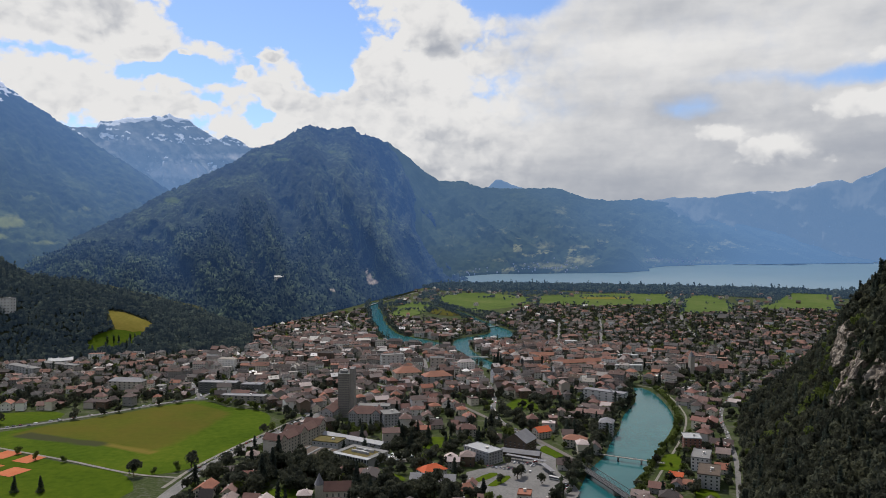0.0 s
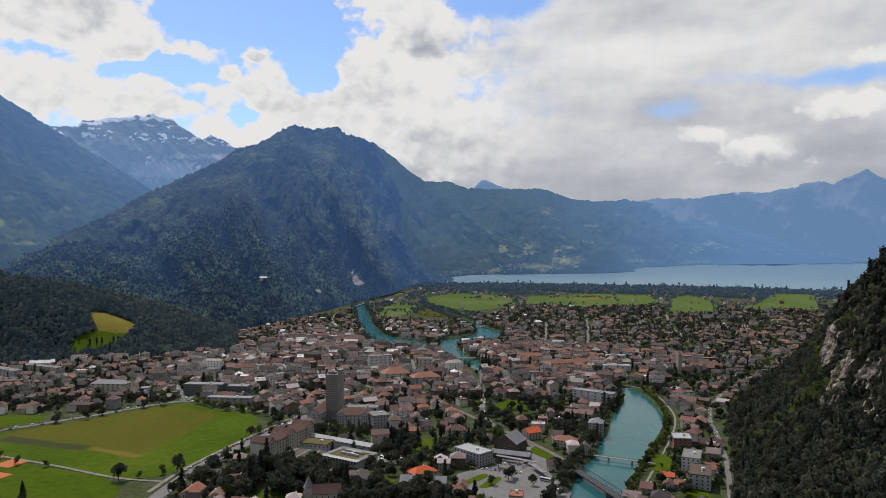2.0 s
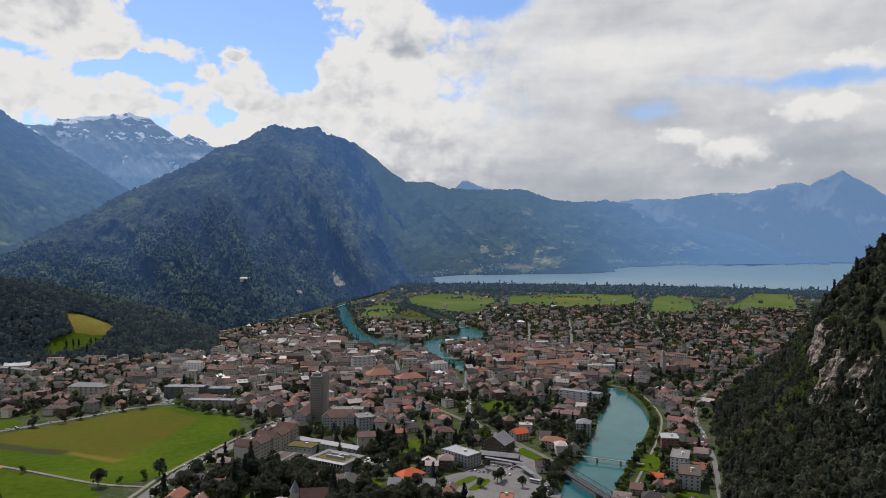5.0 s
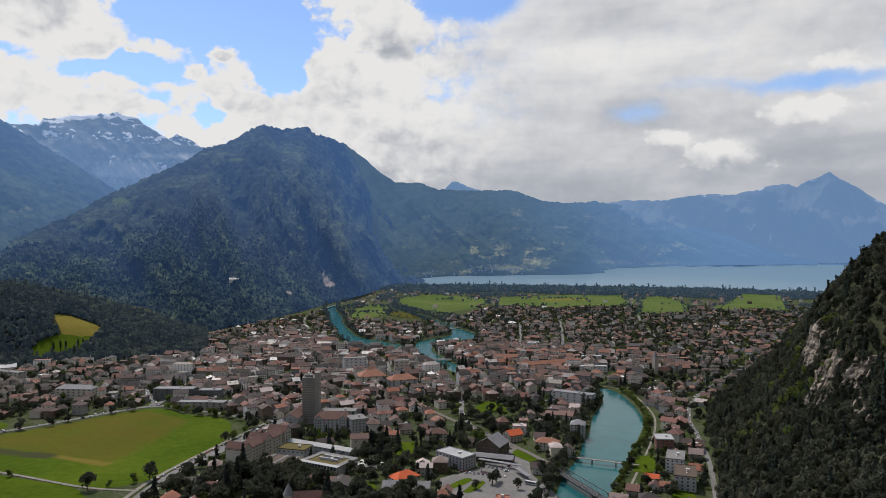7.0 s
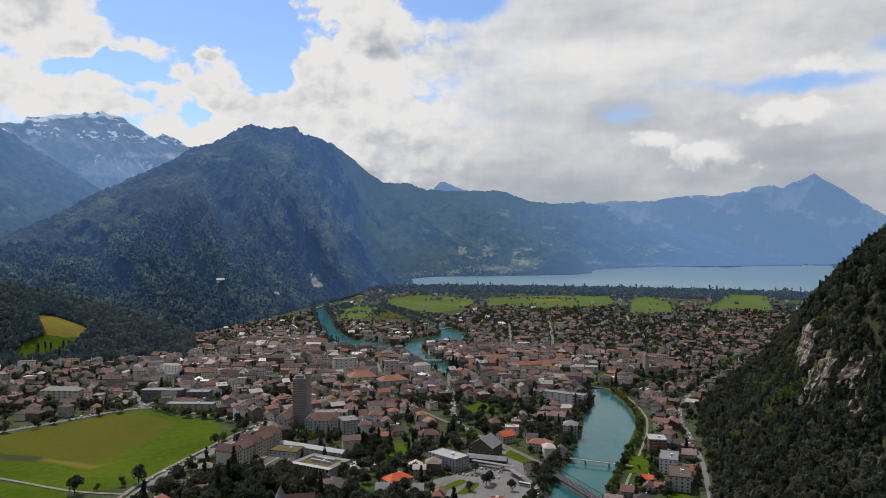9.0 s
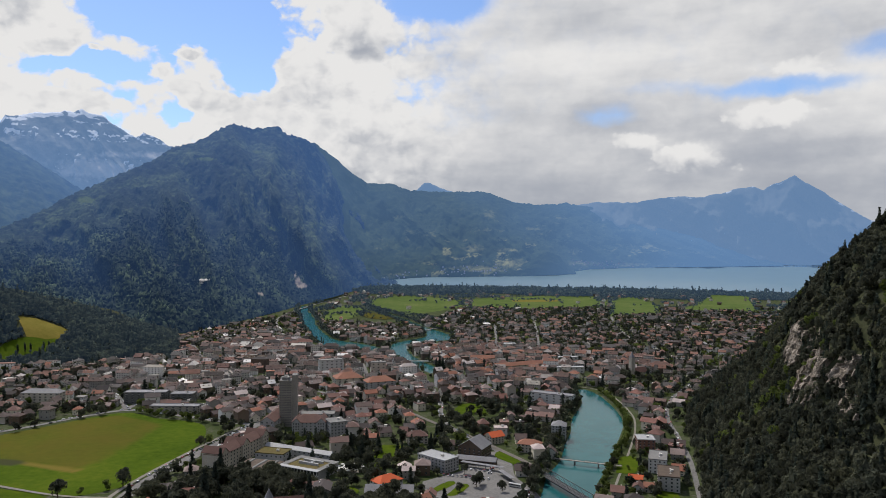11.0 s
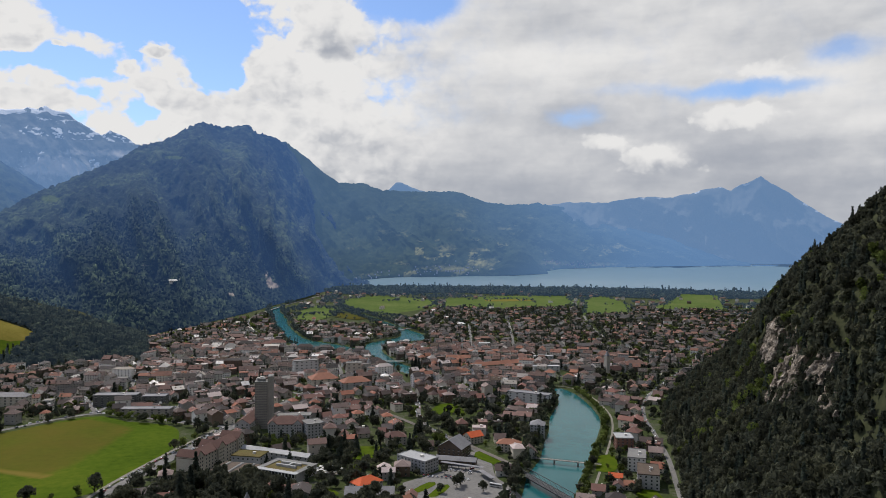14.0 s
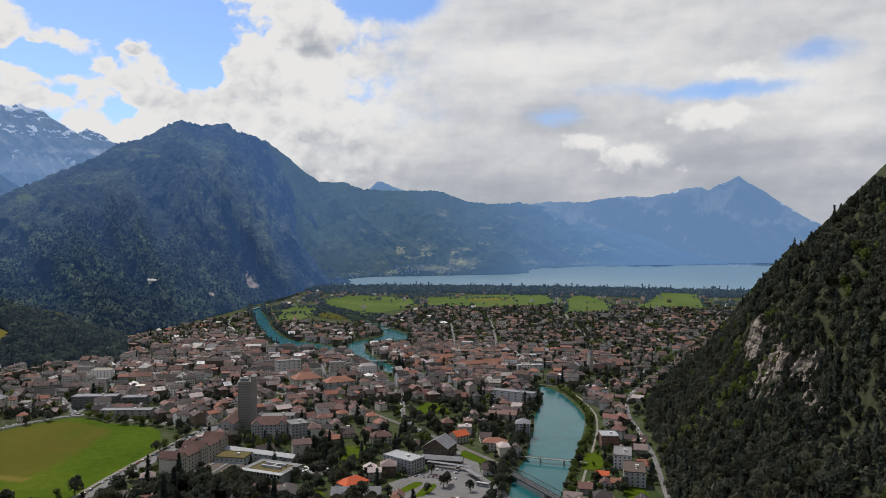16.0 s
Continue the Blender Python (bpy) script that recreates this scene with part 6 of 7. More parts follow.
def house_rows(name, X, Y, turns, r, label):
    """Houses past those near ones, joined."""
    V, F, MI, b = [], [], [], 0
    for x, y, a in zip(X, Y, turns):
        far = math.hypot(x, y)
        core = in_core(x, y)
        w, d = (r.uniform(11, 19), r.uniform(9.5, 13)) if core else (r.uniform(10, 16), r.uniform(9, 12.5))
        h = r.uniform(6.5, 13.5) if core else r.uniform(5.5, 9.5)
        if r.random() < 0.06:
            w, h = w * 1.7, h * 1.5
        p, o = r.uniform(0.45, 0.85), r.uniform(0.4, 1.1)
        c, s = math.cos(radians(a)), math.sin(radians(a))
        hw, hd = w / 2, d / 2
        rise = p * hd
        kind = r.random()
        pv = [(-hw, -hd, -1), (hw, -hd, -1), (hw, hd, -1), (-hw, hd, -1), (-hw, -hd, h), (hw, -hd, h), (hw, hd, h), (-hw, hd, h)]
        pf, pm = [(0, 1, 5, 4), (1, 2, 6, 5), (2, 3, 7, 6), (3, 0, 4, 7)], [0, 0, 0, 0]
        ow, od = hw + o, hd + o
        if kind < 0.62:
            pv += [(-hw, 0, h + rise), (hw, 0, h + rise)]
            pf += [(4, 7, 8), (5, 9, 6)]
            pm += [0, 0]
            n = len(pv)
            e = h - p * o
            pv += [(-ow, -od, e), (ow, -od, e), (ow, 0, h + rise + .15), (-ow, 0, h + rise + .15), (ow, od, e), (-ow, od, e), (-ow, -od, e - .3), (ow, -od, e - .3)]
            pf += [(n, n + 1, n + 2, n + 3), (n + 3, n + 2, n + 4, n + 5), (n + 6, n + 7, n + 1, n)]
            pm += [1, 1, 1]
        elif kind < 0.88:
            n = len(pv)
            rl = max(0.1, ow - od)
            pv += [(-ow, -od, h), (ow, -od, h), (ow, od, h), (-ow, od, h), (-rl, 0, h + p * od), (rl, 0, h + p * od)]
            pf += [(n, n + 1, n + 5, n + 4), (n + 1, n + 2, n + 5), (n + 2, n + 3, n + 4, n + 5), (n + 3, n, n + 4)]
            pm += [1] * 4
        else:
            n = len(pv)
            pv += [(-hw - .2, -hd - .2, h + .3), (hw + .2, -hd - .2, h + .3), (hw + .2, hd + .2, h + .3), (-hw - .2, hd + .2, h + .3), (-hw - .2, -hd - .2, h - .3), (hw + .2, -hd - .2, h - .3), (hw + .2, hd + .2, h - .3), (-hw - .2, hd + .2, h - .3)]
            pf += [(n, n + 1, n + 2, n + 3), (n + 4, n + 5, n + 1, n), (n + 5, n + 6, n + 2, n + 1), (n + 7, n + 4, n, n + 3)]
            pm += [1] * 4
        if far < 1800 and kind < 0.62 and w > 10.5:
            # dormers
            for sg in ((1, -1) if far < 1300 else (1,)):
                for q in ((-0.25, 0.25) if w > 13 else (0.0,)):
                    if r.random() < 0.3:
                        continue
                    n, yy, xx, zb = len(pv), hd * 0.62, q * w, h + rise * 0.38
                    b0, b1 = yy - 0.2, max(0.3, yy - 1.7 / p)
                    pv += [(xx - .85 * sg, -sg * b0, zb - .3), (xx + .85 * sg, -sg * b0, zb - .3), (xx + .85 * sg, -sg * b0, zb + 1.3), (xx - .85 * sg, -sg * b0, zb + 1.3), (xx - .85 * sg, -sg * b1, zb + 1.3), (xx + .85 * sg, -sg * b1, zb + 1.3)]
                    pf += [(n, n + 1, n + 2, n + 3), (n + 3, n + 2, n + 5, n + 4), (n + 1, n + 5, n + 2), (n, n + 3, n + 4)]
                    pm += [2 if r.random() < 0.4 else 0, 1, 0, 0]
        if far < 1500:
            n, cx, cz = len(pv), 0.25 * w, h + rise * 0.55
            pv += [(cx + i * .45, 0.25 * d + j * .45, zz) for zz in (cz - 1.2, cz + 1.9) for i, j in ((-1, -1), (1, -1), (1, 1), (-1, 1))]
            pf += [(n, n + 1, n + 5, n + 4), (n + 1, n + 2, n + 6, n + 5), (n + 3, n, n + 4, n + 7), (n + 4, n + 5, n + 6, n + 7)]
            pm += [0] * 4
        if far < 1900:
            floors = max(2, int(h / 2.9))
            for f in range(floors):
                z0 = f * h / floors + 1.0
                for q in (-0.28, 0.28):
                    for xx, sg in ((-hw - 0.05, -1), (hw + 0.05, 1)):
                        n = len(pv)
                        yy = q * d
                        pv += [(xx, yy - .7 * sg, z0), (xx, yy + .7 * sg, z0), (xx, yy + .7 * sg, z0 + 1.4), (xx, yy - .7 * sg, z0 + 1.4)]
                        pf.append((n, n + 1, n + 2, n + 3))
                        pm.append(2)
                for q in np.linspace(-0.36, 0.36, 3 if w < 15 else 5):
                    for yy, sg in ((-hd - 0.05, 1), (hd + 0.05, -1)):
                        n = len(pv)
                        xx = q * w
                        pv += [(xx - .7 * sg, yy, z0), (xx + .7 * sg, yy, z0), (xx + .7 * sg, yy, z0 + 1.4), (xx - .7 * sg, yy, z0 + 1.4)]
                        pf.append((n, n + 1, n + 2, n + 3))
                        pm.append(2)
        zone = 3 if ((x - 180) / 190) ** 2 + ((y - 1290) / 190) ** 2 < 1 and r.random() < 0.6 else (4 if (y > 1480 and x > 60 or x > 260 or x < -560) and r.random() < 0.82 else (0 if r.random() < 0.09 else (4 if r.random() < 0.22 else 1)))
        pm = [zone if i == 1 else i for i in pm]
        V += [(x + c * q[0] - s * q[1], y + s * q[0] + c * q[1], q[2]) for q in pv]
        F += [tuple(i + b for i in q) for q in pf]
        MI += pm
        b += len(pv)
    me = mesh_from(name, V, F, [M["far_wall"], M["far_roof"], M["glass"], M["old_town_roof"], M["dark_roof"]], MI)
    return tagged(new(name, me), label, "houses", kind="stuff")


rr = random.Random(11)
q = NEAR + len(PROTOS)
house_rows("town_houses", hx[q:], hy[q:], turn_field[q:], rr, "dense town of rendered houses with red-brown and grey roofs")
# scattered farms on the valley floor
fx, fy = jitter_grid(-350, 2100, 2450, 3400, 50, rng, 0.9)
okay = (rng.random(len(fx)) < 0.45 + 0.4 * vnoise(fx / 200, fy / 200, 44)) & (slope_in(fx, fy) < -20) & (river_depth(fx, fy) < -20) & (np.hypot(fx - CX, fy - CY) < 3350)
for _, f in FIELDS:
    okay &= ~inside(fx, fy, f) | (rng.random(len(fx)) < 0.05)
okay &= np.hypot(fx - CX, fy - CY) < np.interp(np.degrees(np.arctan2(fx - CX, fy - CY)), MAIN_AZ, MAIN_FOOT) - 60
fx, fy = fx[okay], fy[okay]
house_rows("farmsteads", fx, fy, rng.random(len(fx)) * 180, rr, "scattered farms and houses on the valley floor")

# ---------------------------------------------------------------- trees about the town
trng = np.random.default_rng(21)
KINDS = [tree_thing("broad", trng, "dark green broadleaf tree with a full rounded crown") for _ in range(4)] + [tree_thing("bushy", trng, "small fresh green broadleaf tree") for _ in range(2)] + [tree_thing("spruce", trng, "dark slender spruce among the houses") for _ in range(2)]
POPLAR = tree_thing("poplar", trng, "tall narrow poplar at the hillside field")
spots = []
# along the meadow and its roads
for ln, step, kind in (([(-284, 655), (-276, 735), (-266, 800), (-256, 850)], 17, 0), ([(-560, 800), (-505, 850), (-424, 943), (-366, 920), (-300, 890), (-268, 870)], 24, 0), ([(-345, 632), (-300, 655)], 15, 0), ([(-420, 950), (-366, 926), (-300, 896), (-262, 880)], 11, 4),
                       ([(-640, 738), (-534, 699), (-437, 664)], 30, 4), ([(96, 570), (120, 628), (139, 676), (158, 719), (178, 768), (204, 836), (224, 904), (231, 956), (234, 1017), (232, 1075)], 7.0, 4), ([(58, 627), (70, 675), (95, 743), (109, 789), (129, 836), (131, 861), (145, 917), (163, 948), (182, 1000)], 8.0, 0), ([(-600, 800), (-640, 775)], 18, 0)):
    pts = smooth_line([(*p, 0) for p in ln], step)
    for p in pts:
        spots.append((p[0] + trng.normal(0, 1.5), p[1] + trng.normal(0, 2), kind if trng.random() < 0.8 else 4, (1.0 if kind == 0 and p[0] < -200 else 0.75) + 0.5 * trng.random()))
for _ in range(70):
    y = trng.uniform(600, 900)
    spots.append((np.interp(y, [600, 720, 840, 900], [128, 172, 220, 240]) + abs(trng.normal(0, 26)), y, 4 if trng.random() < 0.6 else 0, 0.5 + 0.4 * trng.random()))
for x, y in ((14, 652), (18, 660), (-40, 655), (-36, 640), (6, 690), (52, 700), (60, 690), (64, 676), (70, 668), (56, 720), (36, 640), (-2, 640)):
    spots.append((x, y, 0, 0.7 + 0.4 * trng.random()))
for a, b, ra, rb in PARKS:
    grove = (a, b) in ((-205, 632), (-80, 590))
    for _ in range(int(ra * rb / (36 if grove else 75))):
        t, q = trng.random() * 6.283, math.sqrt(trng.random())
        spots.append((a + ra * q * math.cos(t), b + rb * q * math.sin(t), 4 if (a, b) == (-160, 790) and trng.random() < 0.6 else (0 if trng.random() < (0.95 if grove else 0.84) else 6), (1.15 if grove else 0.85) + 0.6 * trng.random()))
sx, sy = np.array([s[0] for s in spots]), np.array([s[1] for s in spots])
good = (river_depth(sx, sy) < -3) & ~np.any([np.hypot(sx - a, sy - b) < q - 2 for a, b, q in LANDMARKS], axis=0)
for w, ln in ROADS[:8]:
    good &= line_distance(sx, sy, [p[:2] for p in smooth_line([(*p, 0) for p in ln], 30)]) > w / 2 + 2.0
spots = [s for s, g in zip(spots, good) if g]
spots.sort(key=lambda s: math.hypot(s[0] - CX, s[1] - CY))
near_spots, rest = spots[:285], spots[285:]
for k, (x, y, kind, s) in enumerate(near_spots):
    ob = KINDS[kind + int(trng.integers(0, 4 if kind == 0 else 2))]
    copy_thing(ob, pose(x, y, 0, 0, 0, float(trng.random() * 360)) @ Matrix.Diagonal((s, s, s * (0.9 + 0.3 * trng.random()), 1)))
for k, ob in enumerate(KINDS):
    ob.matrix_basis = pose(-560 + 22 * k, 560 + 3 * k, 0)
for x, y, k in ((-2, 1236, 1.9), (-8, 1230, 1.6), (3, 1228, 1.7)):
    copy_thing(KINDS[6], pose(x, y, 0, 0, 0, 40 * x) @ Matrix.Diagonal((k, k, k, 1)))
for x, y in ((-757, 1319), (-749, 1328), (-741, 1332), (-722, 1326), (-725, 1346)):
    copy_thing(POPLAR, pose(x, y, float(land(np.array([x]), np.array([y]), False)[0])))
POPLAR.matrix_basis = pose(-718, 1351, float(land(np.array([-718.0]), np.array([1351.0]), False)[0]))


def far_trees():
    P = [(x, y, 0.0, s, 1.0, int(trng.integers(*{0: (0, 5), 4: (9, 11)}.get(k, (5, 9))))) for x, y, k, s in [(a, b, c, d) for a, b, c, d in rest]]
    # gardens between the houses
    x, y = jitter_grid(-1000, 1500, 545, 2520, 11.0, trng, 1.0)
    k = inside(x, y, TOWN) & (trng.random(len(x)) < np.where(in_core(x, y), 0.5, np.where(y < 1050, 0.55, 0.82)) + 0.32 * vnoise(x / 110, y / 110, 61))
    x, y = x[k], y[k]
    k = free_spot(x, y, 1.5)
    x, y = x[k], y[k]
    grid = {}
    for a, b in zip(hx, hy):
        grid.setdefault((int(a // 20), int(b // 20)), []).append((a, b))
    for a, b in zip(x, y):
        gi, gj = int(a // 20), int(b // 20)
        if min([math.hypot(a - c, b - d) for i in (-1, 0, 1) for j in (-1, 0, 1) for c, d in grid.get((gi + i, gj + j), [])] or [99]) > 5.2:
            k = int(trng.integers(0, 5)) if trng.random() < 0.66 else (int(trng.integers(5, 9)) if trng.random() < 0.4 else int(trng.integers(9, 11)))
            P.append((a, b, 0, 0.6 + 0.85 * trng.random() ** 1.5, 1.0, k))
    scatter("town_trees", [q for q in P if q[1] < 900], MID, TREE_MATS, "dark garden trees and spruces between the houses", "trees")
    scatter("town_trees", [q for q in P if q[1] >= 900 and q[1] < 1250], LOW, TREE_MATS, "dark garden trees between the houses", "trees")
    scatter("town_trees", [q for q in P if q[1] >= 1250], TINY, TREE_MATS, "dark garden trees between the houses", "trees")
    # river banks, the wooded shore of the lake, rows in the fields
    P = []
    for line, lo, hi in ((RIVER, -9, -3), (RIVER_B, -16, -3), (RIVER_C, -26, -3)):
        for cx, cy, hw in smooth_line(line, 7):
            for s in (-1, 1):
                for _ in range(2 if line is RIVER_C else 1):
                    a, b = cx + s * (hw + trng.uniform(4, 14)), cy + trng.normal(0, 4)
                    if line is RIVER and s > 0:
                        continue
                    if river_depth(np.array([a]), np.array([b]))[0] < -2.5:
                        P.append((a, b, 0, 0.6 + 0.5 * trng.random(), 1, int(trng.integers(0, 5)) if trng.random() < 0.8 else int(trng.integers(5, 9))))
    x, y = jitter_grid(-420, 2600, 2900, 3800, 11.5, trng, 0.9)
    az, R = np.degrees(np.arctan2(x - CX, y - CY)), np.hypot(x - CX, y - CY)
    belt = 3150 + 150 * vnoise(x / 330, y / 900, 71) + 110 * vnoise(x / 90, y / 200, 72)
    k = (R > belt) & (R < 3640) & (az > -6.5) & (az < 38) & (slope_in(x, y) < 200)
    for _, f in FIELDS:
        k &= ~inside(x, y, f) | (R > 3460)
    for a, b in zip(x[k], y[k]):
        P.append((a, b, -3, 0.9 + 1.5 * trng.random() ** 1.5, 1.0, int(trng.integers(0, 5)) if trng.random() < 0.9 else int(trng.integers(5, 9))))
    # hedges and clumps
    x, y = jitter_grid(-420, 2100, 2000, 3400, 15, trng, 1.0)
    k = (vnoise(x / 70, y / 160, 81) > 0.34) & (slope_in(x, y) < -10) & (river_depth(x, y) < -4)
    for _, f in FIELDS:
        k &= ~inside(x, y, f) | (trng.random(len(x)) < 0.12)
    for a, b in zip(x[k], y[k]):
        P.append((a, b, 0, 0.7 + 0.5 * trng.random(), 1.0, int(trng.integers(0, 4))))
    for ln in ([(-330, 2500), (-230, 2420), (-130, 2260), (-60, 2220), (10, 2120)], [(-250, 2850), (-200, 2480), (-120, 2330)], [(-60, 2750), (0, 2800)], [(-380, 2300), (-300, 2240), (-200, 2290)], [(-300, 3300), (-200, 3120), (-120, 3100), (120, 3040)]):
        for p in smooth_line([(*q, 0) for q in ln], 7):
            P.append((p[0] + trng.normal(0, 6), p[1] + trng.normal(0, 14), 0, 0.8 + 0.5 * trng.random(), 1.0, int(trng.integers(0, 4))))
    for _, f in FIELDS:
        for (x0, y0), (x1, y1) in zip(f, f[1:] + f[:1]):
            n = int(math.hypot(x1 - x0, y1 - y0) / 11)
            for k in range(n):
                t = k / n
                if vnoise(x0 / 50 + t * n / 4, y0 / 50, 87) > -0.25:
                    P.append((x0 + t * (x1 - x0) + trng.normal(0, 7), y0 + t * (y1 - y0) + trng.normal(0, 12), 0, 0.55 + 0.6 * trng.random(), 1.0, int(trng.integers(0, 5))))
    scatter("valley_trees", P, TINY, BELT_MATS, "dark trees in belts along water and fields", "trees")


far_trees()


def mountain_trees():
    """Single trees that stand out of the big mountain's woods."""
    me = bpy.data.objects["mountain"].data
    co = np.zeros(len(me.vertices) * 3)
    me.vertices.foreach_get("co", co)
    co = co.reshape(-1, 3)
    cl = np.zeros(len(co))
    me.attributes["clearing"].data.foreach_get("value", cl)
    sc = np.zeros(len(co))
    me.attributes["scree"].data.foreach_get("value", sc)
    R = np.hypot(co[:, 0] - CX, co[:, 1] - CY)
    idx = np.flatnonzero((cl < 0.4) & (sc < 0.3) & (R < 3000))
    r = np.random.default_rng(3)
    idx = r.choice(idx, 15000, replace=False)
    P = [(co[i, 0] + r.normal(0, 4), co[i, 1] + r.normal(0, 4), co[i, 2] - 3, 0.7 + 0.7 * r.random(), 1.0, int(r.integers(0, 8))) for i in idx]
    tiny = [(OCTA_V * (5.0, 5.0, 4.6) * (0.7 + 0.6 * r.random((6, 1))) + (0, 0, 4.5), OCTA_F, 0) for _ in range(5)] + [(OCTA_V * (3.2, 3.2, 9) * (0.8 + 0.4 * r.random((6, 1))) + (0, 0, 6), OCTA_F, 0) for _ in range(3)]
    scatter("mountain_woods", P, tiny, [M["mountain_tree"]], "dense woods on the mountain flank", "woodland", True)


mountain_trees()

# ---------------------------------------------------------------- bridges


def footbridge():
    a, b = Vector((98, 733, 2.4)), Vector((162, 706, 2.4))
    L_ = (b - a).length
    root = new("footbridge")
    bm = bmesh.new()
    box(bm, 0, L_, -1.6, 1.6, -0.5, 0)
    part("deck", bm, M["concrete"], root)
    for x in (L_ * 0.33, L_ * 0.67):
        bm = bmesh.new()
        box(bm, x - 0.6, x + 0.6, -1.8, 1.8, -7, -0.504, 0.2)
        part("pier", bm, M["concrete"], root)
    for y in (-1.5, 1.5):
        bm = bmesh.new()
        box(bm, 0, L_, y - 0.05, y + 0.05, 1.0, 1.1)
        n = int(L_ / 2)
        for k in range(n + 1):
            box(bm, k * L_ / n - 0.05, k * L_ / n + 0.05, y - 0.05, y + 0.05, 0.004, 1.0)
        part("railing", bm, M["steel"], root)
    root.matrix_basis = Matrix.Translation(a) @ Matrix.Rotation(math.atan2(b.y - a.y, b.x - a.x), 4, "Z")
    tagged(root, "narrow footbridge on two piers across the turquoise river", "bridge")


def truss_bridge():
    a, b = Vector((78, 684, 3.2)), Vector((124, 560, 3.2))
    L_ = (b - a).length
    root = new("railway_bridge")
    bm = bmesh.new()
    box(bm, 0, L_, -3.6, 3.6, -1.0, 0)
    part("deck", bm, M["steel"], root)
    for y in (-1.2, 1.2):
        bm = bmesh.new()
        for r in (-0.72, 0.72):
            box(bm, 0, L_, y + r - 0.06, y + r + 0.06, 0.004, 0.2)
        part("track", bm, M["steel"], root)
    n = 14
    for y in (-3.7, 3.7):
        bm = bmesh.new()
        box(bm, 0, L_, y - 0.2, y + 0.2, -0.2, 0.2)
        box(bm, L_ / n * 0.5, L_ - L_ / n * 0.5, y - 0.2, y + 0.2, 4.6, 5.0)
        for k in range(n):
            x0, x1 = L_ * k / n, L_ * (k + 1) / n
            xm = (x0 + x1) / 2
            for p, q in ((x0, xm), (x1, xm)):
                prism(bm, [(p - 0.18, y - 0.12, 0.2), (p + 0.18, y - 0.12, 0.2), (p + 0.18, y + 0.12, 0.2), (p - 0.18, y + 0.12, 0.2)],
                      [(q - 0.18, y - 0.12, 4.6), (q + 0.18, y - 0.12, 4.6), (q + 0.18, y + 0.12, 4.6), (q - 0.18, y + 0.12, 4.6)])
        part("truss", bm, M["steel"], root)
    for x in (2, L_ - 2, L_ / 2):
        bm = bmesh.new()
        box(bm, x - 1.2, x + 1.2, -3.4, 3.4, -8, -1.004)
        part("pier", bm, M["concrete"], root)
    root.matrix_basis = Matrix.Translation(a) @ Matrix.Rotation(math.atan2(b.y - a.y, b.x - a.x), 4, "Z")
    tagged(root, "steel truss railway bridge with pale girders over the river", "bridge")


def weir_bridge():
    root = new("road_bridge")
    bm = bmesh.new()
    box(bm, -36, 36, -3, 3, -0.8, 0)
    part("deck", bm, M["trim"], root)
    for y in (-2.9, 2.9):
        bm = bmesh.new()
        box(bm, -36, 36, y - 0.1, y + 0.1, 0.004, 1.0)
        part("parapet", bm, M["trim"], root)
    for x in (-12, 12):
        bm = bmesh.new()
        box(bm, x - 0.8, x + 0.8, -3, 3, -6, -0.804)
        part("pier", bm, M["concrete"], root)
    root.matrix_basis = pose(-42, 1343, 2.2, 0, 0, 3)
    tagged(root, "pale concrete road bridge over the river", "bridge")


footbridge()
truss_bridge()
weir_bridge()

# ---------------------------------------------------------------- cars and a coach
M["car_paint"] = material("car_paint", [(0.95, 0.95, 0.95), (1, 1, 1)], 0.5, 2, 0.35, spec=0.5, rnd="object", rnd_cols=[(0.75, 0.75, 0.75), (0.03, 0.03, 0.035), (0.4, 0.4, 0.42), (0.12, 0.13, 0.16), (0.7, 0.7, 0.72), (0.28, 0.03, 0.03)])
M["rubber"] = material("rubber", [(0.02, 0.02, 0.02), (0.03, 0.03, 0.03)], 1, 4, 0.9)


def car(name, L_, W, H, label, category, paint):
    root = new(name)
    bm = bmesh.new()
    box(bm, -L_ / 2, L_ / 2, -W / 2, W / 2, 0.3, H * 0.6, 0.12)
    part("body", bm, paint, root)
    bm = bmesh.new()
    prism(bm, [(-L_ * 0.38, -W * 0.46, H * 0.6), (L_ * 0.28, -W * 0.46, H * 0.6), (L_ * 0.28, W * 0.46, H * 0.6), (-L_ * 0.38, W * 0.46, H * 0.6)],
          [(-L_ * 0.30, -W * 0.38, H), (L_ * 0.14, -W * 0.38, H), (L_ * 0.14, W * 0.38, H), (-L_ * 0.30, W * 0.38, H)])
    part("cabin", bm, M["glass"], root)
    bm = bmesh.new()
    box(bm, -L_ * 0.29, L_ * 0.13, -W * 0.37, W * 0.37, H + 0.004, H + 0.05)
    part("roof", bm, paint, root)
    for x in (-L_ * 0.32, L_ * 0.32):
        for y in (-W / 2 + 0.08, W / 2 - 0.08):
            bm = bmesh.new()
            bmesh.ops.create_cone(bm, segments=10, radius1=0.33, radius2=0.33, depth=0.24, cap_ends=True, matrix=Matrix.Translation((x, y, 0.33)) @ Matrix.Rotation(math.pi / 2, 4, "X"))
            part("wheel", bm, M["rubber"], root)
    return tagged(root, label, category, "parked cars")


